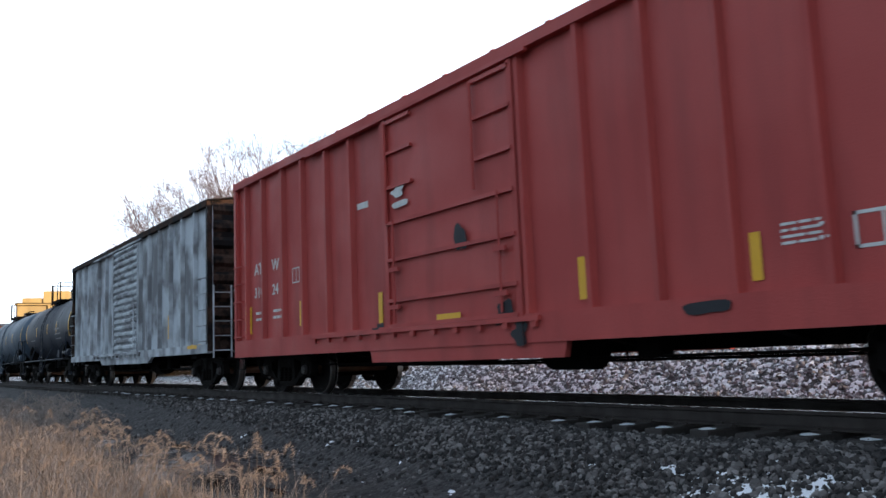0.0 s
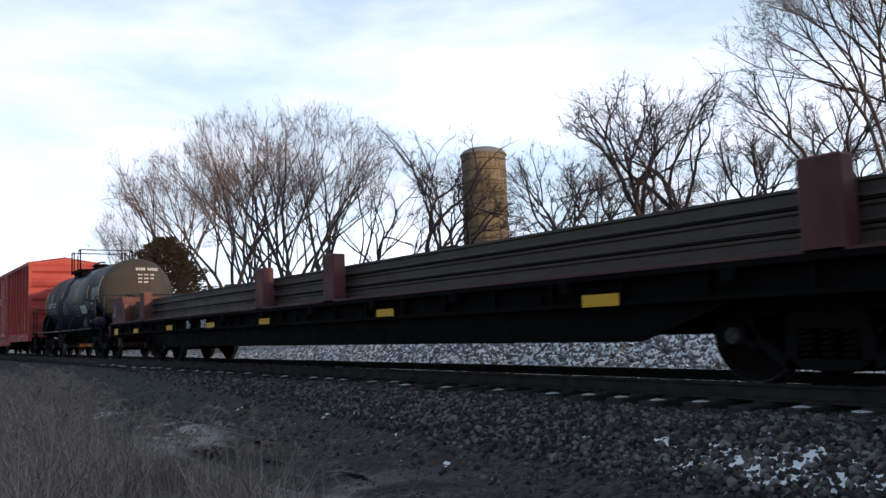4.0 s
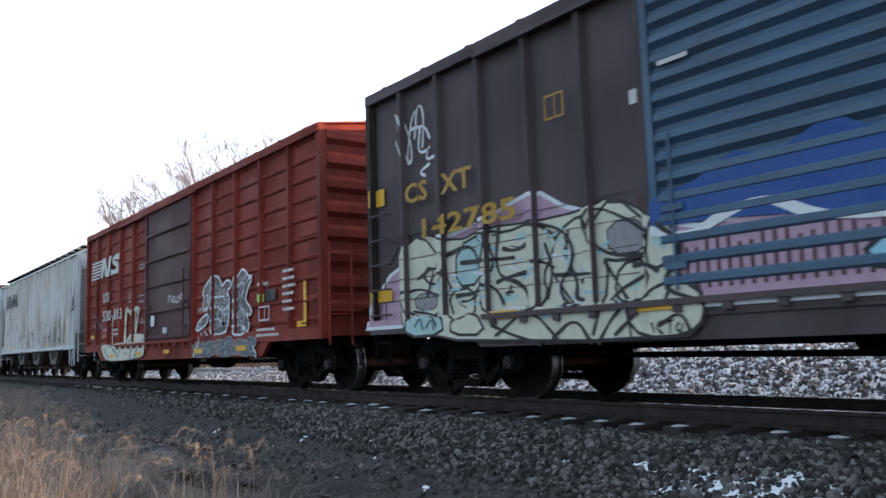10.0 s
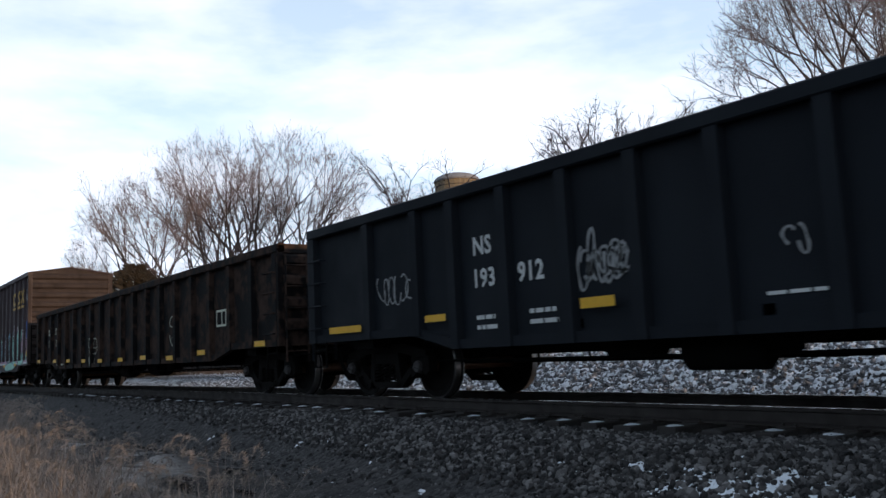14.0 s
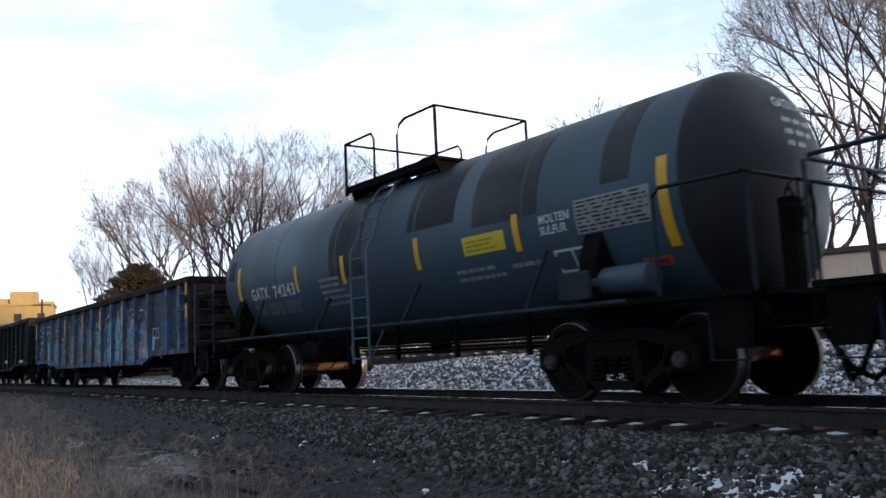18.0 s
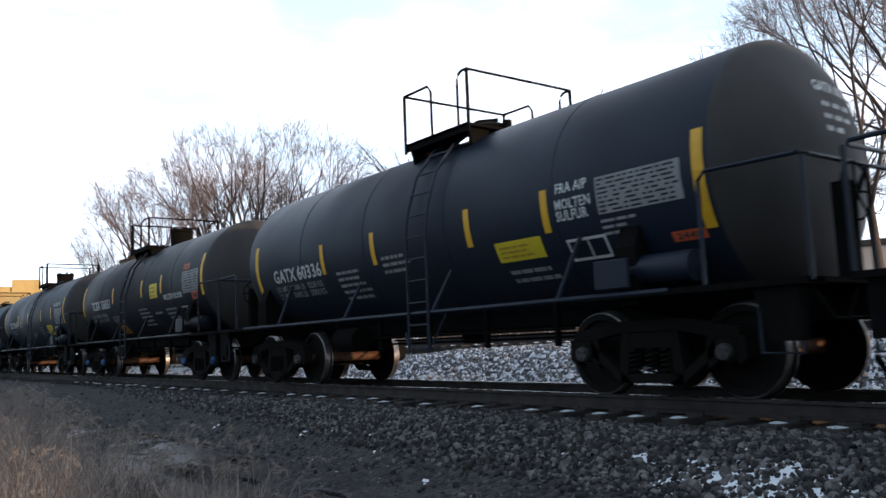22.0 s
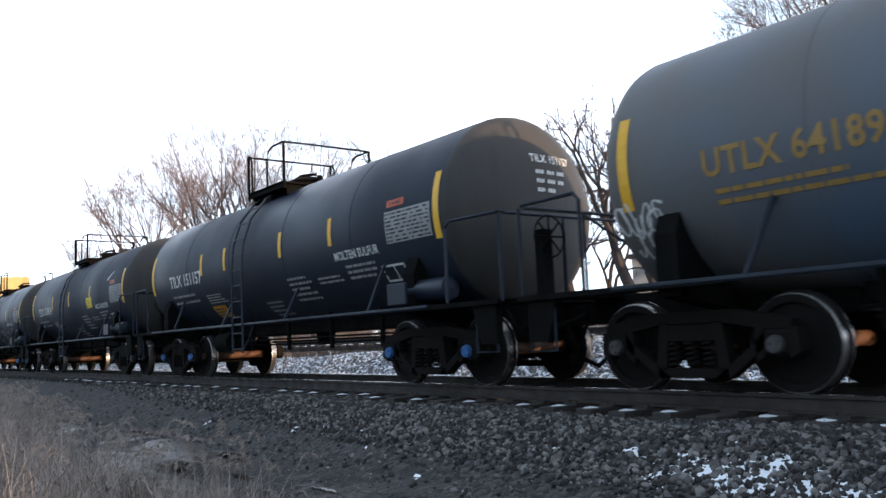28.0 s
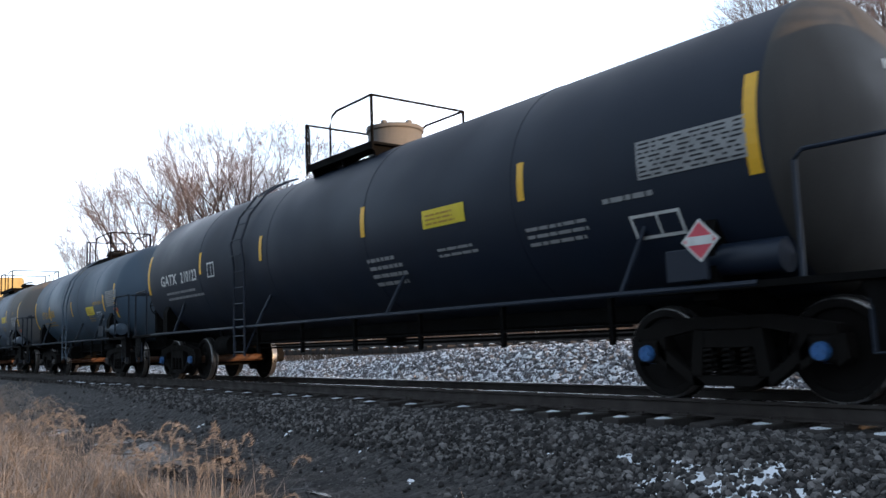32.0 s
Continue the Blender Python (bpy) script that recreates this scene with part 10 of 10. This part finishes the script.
def grow_tree(seed, height, trunk, leaders, lean, depth, spread, gnarl, thick, shoots):
    """A bare tree as bars of (trunk, limb, twig): leaders fan out of a short trunk and fork again and again into a dome of twigs."""
    gen = random.Random(seed)
    out = ([], [], [])

    def aside(d, angle, about):
        ref = d.orthogonal().normalized()
        ref.rotate(Matrix.Rotation(about, 3, d).to_quaternion())
        return (d * math.cos(angle) + ref * math.sin(angle)).normalized()

    def sprig(p, d, length, r):
        """A thin shoot with a few side twigs."""
        q = p
        for i in range(3):
            d = (d + Vector((gen.gauss(0, 1), gen.gauss(0, 1), gen.gauss(0.25, 0.8))) * (0.16 + gnarl)).normalized()
            e = q + d * length / 3
            out[2].append((tuple(q), tuple(e), max(0.0078, r * (1 - 0.28 * i)), max(0.0068, r * (1 - 0.28 * (i + 1)))))
            if gen.random() < 0.8:
                tip = q + (e - q) * gen.random()
                nd = aside(d, gen.uniform(0.5, 1.0), gen.uniform(0, 6.3))
                out[2].append((tuple(tip), tuple(tip + nd * length * gen.uniform(0.25, 0.5)), 0.0085, 0.006))
            q = e

    def bough(p, d, length, r, level):
        n = 6 if level < 2 else 4
        for i in range(n):
            rise = 0.035 if d.z < 0.75 else 0.0
            d = (d + Vector((gen.gauss(0, 1), gen.gauss(0, 1), gen.gauss(0, 0.7))) * gnarl + Vector((0, 0, rise))).normalized()
            q = p + d * (length / n)
            out[1 if level < 4 else 2].append((tuple(p), tuple(q), r * (1 - 0.26 * i / n), r * (1 - 0.26 * (i + 1) / n)))
            for _ in range(shoots):
                if gen.random() < (0.15 if level == 0 else 0.34):
                    sprig(p + (q - p) * gen.random(), aside(d, gen.uniform(0.5, 1.05), gen.uniform(0, 6.3)), height * gen.uniform(0.03, 0.085) * (1.25 if level < 3 else 0.85), min(r * 0.5, 0.017))
            p = q
        if level == depth:
            for _ in range(3):
                sprig(p, aside(d, gen.uniform(0.1, 0.8), gen.uniform(0, 6.3)), height * gen.uniform(0.03, 0.065), 0.0115)
            return
        turn = gen.uniform(0, 6.3)
        for k in range(3 if gen.random() < 0.22 else 2):
            turn += math.pi * gen.uniform(0.8, 1.2) if k < 2 else 1.6
            a = radians(spread) * (gen.uniform(0.35, 0.8) if k == 0 else gen.uniform(0.8, 1.45))
            bough(p, aside(d, a, turn), length * gen.uniform(0.66, 0.86), r * (0.70 if k == 0 else 0.54), level + 1)

    stem = Vector((0, 0, -0.3))
    d = Vector((0, 0, 1))
    base_r = height * 0.0165 * thick
    for i in range(5):
        d = (d + Vector((gen.gauss(0, 1), gen.gauss(0, 1), 0)) * gnarl * 0.6).normalized()
        q = stem + d * (trunk * height / 5)
        out[0].append((tuple(stem), tuple(q), base_r * (1.35 - 0.1 * i if i < 2 else 1.1 - 0.03 * i), base_r * (1.15 if i == 0 else 1.05 - 0.03 * i)))
        stem = q
    reach = height * (1 - trunk) * 0.27
    turn = gen.uniform(0, 6.3)
    for k in range(leaders):
        turn += 2.4
        a = radians(lean) * (0.15 + 0.85 * (k + gen.random() * 0.5) / leaders)
        start = stem - d * gen.uniform(0.0, 0.4) * trunk * height * (a / radians(lean))
        bough(start, aside(Vector((0, 0, 1)), a, turn), reach * gen.uniform(0.85, 1.15), base_r * (0.62 if k == 0 else 0.5), 0)
    return out


KINDS = []
for seed, ht, trunk, leaders, lean, depth, spread, gnarl, thick, shoots in (
        (3, 20.0, 0.14, 5, 42, 5, 23, 0.055, 1.15, 1), (8, 20.0, 0.12, 6, 46, 5, 23, 0.06, 1.15, 1), (15, 19.0, 0.16, 6, 50, 5, 24, 0.07, 1.1, 1),
        (22, 13.0, 0.30, 3, 40, 4, 30, 0.15, 1.3, 2), (29, 14.0, 0.36, 3, 30, 4, 28, 0.16, 1.25, 2), (41, 22.0, 0.30, 5, 40, 5, 25, 0.09, 0.9, 3)):
    t, l, w = grow_tree(seed, ht, trunk, leaders, lean, depth, spread, gnarl, thick, shoots)
    top = max(s[1][2] for s in t + l + w)
    fit_up = lambda segs: [(tuple(c * ht / top for c in a), tuple(c * ht / top for c in b), r0, r1) for a, b, r0, r1 in segs]
    wood = dark_bark if 3 <= len(KINDS) < 5 else bark
    KINDS.append((ht, stick_mesh("trunk", fit_up(t), wood, 7), stick_mesh("crown_frame", fit_up(l), wood, 5), stick_mesh("twig_crown", fit_up(w), dark_twig if wood is dark_bark else twig_mat, 3)))


def polar(az, dist, z=-0.4):
    """A place az degrees to the left of straight across the track, at that distance from the camera."""
    return (-dist * math.sin(radians(az)), dist * math.cos(radians(az)), z)


def tree(kind, az, dist, elev, spin, slim=1.0):
    """A tree that reaches elev degrees above the eye."""
    ht, t, l, w = KINDS[kind]
    ob = thing("bare_tree", ("tall leafless broadleaf tree with a fanning crown of fine twigs" if kind in (0, 1, 2, 5) else "crooked leafless tree with sparse gnarled limbs"), "tree", "bare trees behind the line", at=polar(az, dist))
    s = (dist * math.tan(radians(elev)) + 1.05) / ht
    ob.scale = (s * slim, s * slim, s)
    ob.rotation_euler = (0, 0, spin)
    part("trunk", t, None, ob)
    part("crown_frame", l, None, ob)
    part("twig_crown", w, None, ob)


for row in ((2, 72.4, 74, 13.9, 0.9, 0.75), (0, 68.9, 74, 14.8, 3.6, 0.95), (0, 65.4, 72, 16.5, 0.3, 0.9), (1, 62.9, 74, 15.7, 1.9, 0.85), (1, 67.2, 90, 14.4, 2.5, 0.8), (2, 75.6, 82, 9.0, 2.1, 0.55),
            (3, 56.7, 64, 14.4, 1.1), (4, 53.6, 72, 12.6, 2.2), (3, 59.2, 80, 10.6, 0.2), (4, 47.8, 64, 12.4, 3.3), (3, 45.2, 66, 11.8, 5.0), (4, 43.6, 60, 12.0, 2.0), (4, 39.3, 50, 17.4, 0.8), (3, 37.0, 52, 16.4, 4.4), (3, 41.8, 58, 11.5, 1.4), (4, 34.4, 58, 12.4, 5.2), (4, 31.2, 46, 16.9, 2.9),
            (5, 24.9, 40, 27.0, 0.6, 0.6), (5, 20.0, 44, 27.0, 1.5, 0.7), (0, 16.5, 50, 25.0, 4.1), (4, 28.4, 58, 14.0, 3.0), (4, 33.2, 60, 13.5, 1.7)):
    tree(*row)


# silo of concrete staves with a domed cap and hoops
def silo():
    x, y, z = polar(51.42, 80, -0.5)
    ob = thing("silo", "ochre concrete stave silo with a domed cap and climbing vines", "silo", at=(x, y, z))
    r, h = 2.2, 17.8
    n = 28
    for row in range(12):
        g = Geo()
        for k in range(n):
            a0, a1 = 2 * math.pi * (k + 0.5 * (row % 2)) / n, 2 * math.pi * (k + 0.5 * (row % 2) + 0.94) / n
            z0, z1 = h * row / 12, h * (row + 0.98) / 12
            pts = [(r * math.cos(a0), r * math.sin(a0)), (r * math.cos(a1), r * math.sin(a1)), ((r - 0.1) * math.cos(a1), (r - 0.1) * math.sin(a1)), ((r - 0.1) * math.cos(a0), (r - 0.1) * math.sin(a0))]
            g.prism(pts, "z", z0, z1)
        part("stave_course", g, concrete, ob)
    for k in range(16):
        zz = h * (k + 0.5) / 16
        g = Geo().lathe([(zz - 0.03, r + 0.005), (zz - 0.03, r + 0.03), (zz + 0.03, r + 0.03), (zz + 0.03, r + 0.005)], "z", n=28)
        part("hoop", g, rail_side, ob)
    g = Geo().lathe([(h - 0.05, r + 0.12), (h + 0.12, r + 0.12)] + [(h + 0.12 + 0.75 * math.sin(a), (r + 0.05) * math.cos(a)) for a in (0.1, 0.4, 0.7, 1.0, 1.3, 1.55)], "z", n=28)
    part("domed_cap", g, wall_grey, ob, smooth=True)
    gen = random.Random(5)
    segs = []
    for k in range(7):
        a, zz = gen.uniform(-2.6, -0.4), 0.0
        while zz < gen.uniform(7, 15):
            a2, z2 = a + gen.uniform(-0.13, 0.13), zz + gen.uniform(0.5, 0.9)
            segs.append(((2.26 * math.cos(a), 2.26 * math.sin(a), zz), (2.26 * math.cos(a2), 2.26 * math.sin(a2), z2), 0.05, 0.045))
            for q in range(2):
                a3 = a2 + gen.uniform(-0.3, 0.3)
                segs.append(((2.26 * math.cos(a2), 2.26 * math.sin(a2), z2), (2.3 * math.cos(a3), 2.3 * math.sin(a3), z2 + gen.uniform(-0.1, 0.7)), 0.03, 0.015))
            a, zz = a2, z2
    part("vines", stick_mesh("vines", segs, twig_mat), None, ob)


silo()


def conifer():
    ob = thing("conifer", "dense low brown green conifer in front of the bare trees", "conifer", at=polar(73.4, 56, -0.4))
    part("trunk", Geo().tube([(0, 0, 0), (0, 0, 3.2), (0, 0, 6.6)], [0.16, 0.1, 0.03], 7), bark, ob)
    gen = random.Random(9)
    segs = []
    for k in range(9000):
        z = 0.3 + 7.2 * gen.random()
        lump = 1 + 0.14 * math.sin(z * 5.0) + 0.1 * math.sin(z * 11.0)
        a = gen.uniform(0, 6.3)
        reach = 3.0 * (1 - (z / 7.9) ** 3.2) * lump * gen.random() ** 0.4 * (1 + 0.12 * math.sin(3 * a + z)) + 0.1
        p = Vector((reach * math.cos(a), reach * math.sin(a), z))
        d = Vector((math.cos(a + gen.uniform(-0.9, 0.9)), math.sin(a + gen.uniform(-0.9, 0.9)), gen.uniform(-0.1, 0.8))).normalized() * gen.uniform(0.25, 0.6)
        segs.append((tuple(p - d * 0.5), tuple(p + d * 0.5), 0.05, 0.008))
    part("needles", stick_mesh("needles", segs, needle_mat), None, ob)


conifer()


def brush():
    """A ragged band of leafless scrub behind the bank."""
    gen = random.Random(17)
    segs = []
    for k in range(3600):
        az = gen.uniform(8, 83)
        dist = gen.uniform(24, 46) if az < 62 else gen.uniform(40, 75)
        x, y, _ = polar(az, dist)
        if y < 17.5:
            continue
        z = ground_z(x, y)
        for s in range(3):
            h = gen.uniform(0.5, 1.7) * (1.0 if az > 34 else 1.25)
            dx, dy = gen.uniform(-0.5, 0.5), gen.uniform(-0.5, 0.5)
            mid = (x + dx * 0.5, y + dy * 0.5, z + h * 0.55)
            segs.append(((x, y, z - 0.05), mid, 0.022, 0.014))
            for q in range(2):
                segs.append((mid, (x + dx + gen.uniform(-0.4, 0.4), y + dy + gen.uniform(-0.4, 0.4), z + h * gen.uniform(0.8, 1.1)), 0.013, 0.005))
    ob = new("scrub", stick_mesh("scrub", segs, brush_mat))
    tagged(ob, "leafless brown scrub along the far side of the bank", "scrub", kind="stuff")


brush()


def block(name, label, az, dist, w, d, h, wall, roof, turn_deg, bays=6, pitched=False, z=-0.5, rows=1):
    """A plain building with wall, roof and window bays facing the line."""
    ob = thing(name, label, "building", at=polar(az, dist, z))
    ob.rotation_euler = (0, 0, radians(turn_deg))
    g = Geo().cbox(-w / 2, w / 2, -d / 2, d / 2, 0, h, 0.05)
    part("wall", g, wall, ob)
    if pitched:
        g = Geo().prism([(-d / 2 - 0.4, h - 0.1), (0, h + d * 0.22), (d / 2 + 0.4, h - 0.1), (d / 2 + 0.4, h + 0.08), (0, h + d * 0.22 + 0.2), (-d / 2 - 0.4, h + 0.08)], "x", -w / 2 - 0.3, w / 2 + 0.3)
        part("roof", recalc(g.mesh("roof", roof)), None, ob)
    else:
        part("roof", Geo().cbox(-w / 2 - 0.25, w / 2 + 0.25, -d / 2 - 0.25, d / 2 + 0.25, h, h + 0.35, 0.03), roof, ob)
    for r in range(rows):
        for k in range(bays):
            xx = -w / 2 + w * (k + 0.5) / bays
            z0 = h * (r + 0.35) / rows
            win = part("window", Geo().box(xx - 0.6, xx + 0.6, -d / 2 - 0.03, -d / 2 + 0.05, z0, z0 + min(1.3, h / rows * 0.4)), roof_dark, ob)
            part("window_frame", Geo().box(xx - 0.7, xx + 0.7, -d / 2 - 0.05, -d / 2 + 0.02, z0 - 0.1, z0), wall_white, win)
    return ob


block("warehouse", "long pale grey flat-roofed warehouse beyond the line", 26.5, 62, 26, 10, 6.1, wall_white, roof_dark, 22, 7)
block("shed", "low dark-roofed building behind the bare trees", 63.5, 105, 22, 10, 5.2, wall_grey, roof_dark, 55, 5, True)
block("workshop", "low brick workshop with dark pitched roof", 70.8, 112, 16, 9, 4.6, wall_brick, roof_dark, 60, 4, True)
tower = block("mill_tower", "ochre industrial mill tower in low sunlight", 80.3, 165, 11, 9, 12.5, wall_ochre, wall_ochre, 75, 3, False, rows=3)
for dx, w, hh in ((-3.4, 1.6, 14.0), (0.6, 2.2, 15.2), (4.2, 1.2, 13.4)):
    part("roof_house", Geo().cbox(dx - w, dx + w, -1.5, 2.5, 12.4, hh, 0.04), wall_ochre, tower)
block("mill_hall", "orange brick mill hall in low sunlight", 82.4, 150, 14, 10, 8.2, wall_brick, wall_grey, 78, 4, False, rows=2)
block("mill_annex", "ochre mill annex with flat roof in low sunlight", 78.9, 172, 9, 8, 9.0, wall_ochre, wall_grey, 75, 3, False, rows=2)

pole = thing("utility_pole", "weathered timber utility pole with crossarm", "utility pole", at=polar(79.1, 120, -0.5))
part("pole", Geo().tube([(0, 0, 0), (0, 0, 10.5)], [0.16, 0.11], 8), bark, pole)
part("crossarm", Geo().box(-0.06, 0.06, -1.1, 1.1, 9.6, 9.75), bark, pole)


def grass():
    """Dry grass along the lane: bent ribbons with feathery heads, one mesh."""
    gen = random.Random(31)
    verts, faces = [], []

    def blade(x, y, z, h, lean, a, w):
        n = len(verts)
        ca, sa = math.cos(a), math.sin(a)
        px, py = -sa * w, ca * w
        for i, q in enumerate((0.0, 0.45, 0.8, 1.0)):
            b = lean * h * q * q
            k = 1 - 0.85 * q
            cx, cy, cz = x + ca * b, y + sa * b, z + h * q * (1 - 0.25 * lean * q)
            verts.extend(((cx - px * k, cy - py * k, cz), (cx + px * k, cy + py * k, cz)))
            if i:
                m = n + 2 * i
                faces.append((m - 2, m - 1, m + 1, m))

    def verge(x):
        return 2.55 + 0.115 * max(0.0, -9 - x) - 0.045 * max(0.0, -20 - x) + 0.40 * CLUMP((x * 0.5, 0, 7), 1, 2, 3)

    made = 0
    while made < 46000:
        x = -gen.uniform(2.6, 42) if gen.random() < 0.7 else -gen.uniform(2.2, 13)
        edge = verge(x)
        y = gen.uniform(0.25 if x > -12 else 1.2, edge)
        tuft = CLUMP((x * 1.1, y * 1.1, 2), 1, 2, 3)
        if tuft < 0.0 and gen.random() < 0.6:
            continue
        near = min(1.0, (edge - y) / 0.8 + 0.22)
        h = gen.uniform(0.16, 0.72) * near * (0.75 + 0.7 * tuft) * (1.0 if x > -18 else 0.85)
        blade(x, y, ground_z(x, y) - 0.02, h, gen.uniform(0.2, 1.3), gen.uniform(0, 6.3), gen.uniform(0.0015, 0.004))
        made += 1
    # nodding seed heads on taller stalks, thickest along the edge
    for k in range(620):
        x = -gen.uniform(5.0, 26)
        y = verge(x) + (gen.uniform(-0.6, 0.12) if k % 3 else gen.uniform(-2.0, -0.3))
        if y < 0.4:
            continue
        z, h, a = ground_z(x, y), gen.uniform(0.25, 0.62), gen.uniform(0, 6.3)
        blade(x, y, z, h, 0.15, a, 0.003)
        cx, cy, cz = x + math.cos(a) * h * 0.15, y + math.sin(a) * h * 0.15, z + h * 0.96
        arch = gen.uniform(0.05, 0.085)
        for i in range(13):
            t = i / 12 * 2.7
            hx, hz = arch * (1 - math.cos(t)), arch * math.sin(t)
            for s in range(8):
                b = gen.uniform(0, 6.3)
                ln = gen.uniform(0.015, 0.034)
                p = (cx + math.cos(a) * hx, cy + math.sin(a) * hx, cz + hz)
                n = len(verts)
                verts.extend((p, (p[0] + math.cos(b) * ln, p[1] + math.sin(b) * ln, p[2] + gen.uniform(-0.5, 1) * ln), (p[0] + 0.003, p[1] + 0.003, p[2] - 0.004)))
                faces.append((n, n + 1, n + 2))
    me = bpy.data.meshes.new("dry_grass")
    me.from_pydata(verts, [], faces)
    me.materials.append(straw)
    tagged(new("dry_grass", me), "tall dry tan grass with nodding seed heads beside the lane", "grass", kind="stuff")


grass()


# ---- everything that moves ----
def motions():
    travel = [(0, -0.07), (0.5, 5.12), (1, 10.34), (1.5, 15.31), (2, 20.50), (2.5, 25.71), (4.5, 46.04), (5, 50.92), (5.5, 56.05), (6, 61.33), (6.5, 66.47), (7, 71.44), (7.5, 76.40), (8, 81.41), (8.5, 86.26), (9, 91.20), (9.5, 96.21), (10, 101.20), (10.5, 105.77), (11, 110.39), (11.5, 115.42), (12, 120.59), (12.5, 125.59), (13, 130.42), (13.5, 135.21), (14, 140.32), (14.5, 145.20), (16.5, 165.11), (17, 169.92), (17.5, 174.88), (18, 179.93), (18.5, 185.12), (19, 190.11), (19.5, 194.96), (20, 199.97), (20.5, 204.96), (21, 210.00), (21.5, 214.94), (22, 219.87), (22.5, 224.89), (23, 229.82), (23.5, 234.96), (24, 239.99), (24.5, 244.64), (25, 249.80), (25.5, 254.78), (27.5, 274.69), (28, 279.70), (28.5, 284.75), (29, 289.67), (29.5, 294.70), (30, 299.80), (30.5, 304.67), (31, 309.43), (31.5, 314.65), (32, 319.83)]
    times = [t for t, _ in travel]
    for car, x_mid in CARS:
        walk(car, [(t, pose(x_mid - s, YC, 0)) for t, s in travel])
    # wheels roll with the train: one turning key per film frame, shared by all wheelsets that sit alike in their truck
    turning = {}
    ts = [k / FPS for k in range(int(32 * FPS) + 1)]
    run = np.interp(ts, times, [s for _, s in travel])
    for ob, side_of in WHEELSETS:
        if side_of not in turning:
            walk(ob, [(t, Matrix.Translation((side_of * AXLE, 0, WR)) @ Matrix.Rotation(-s / WR, 4, "Y")) for t, s in zip(ts, run)])
            turning[side_of] = ob
        else:
            lead = turning[side_of].animation_data
            ob.rotation_mode = "QUATERNION"
            keys = ob.animation_data_create()
            keys.action, keys.action_slot = lead.action, lead.action_slot


motions()
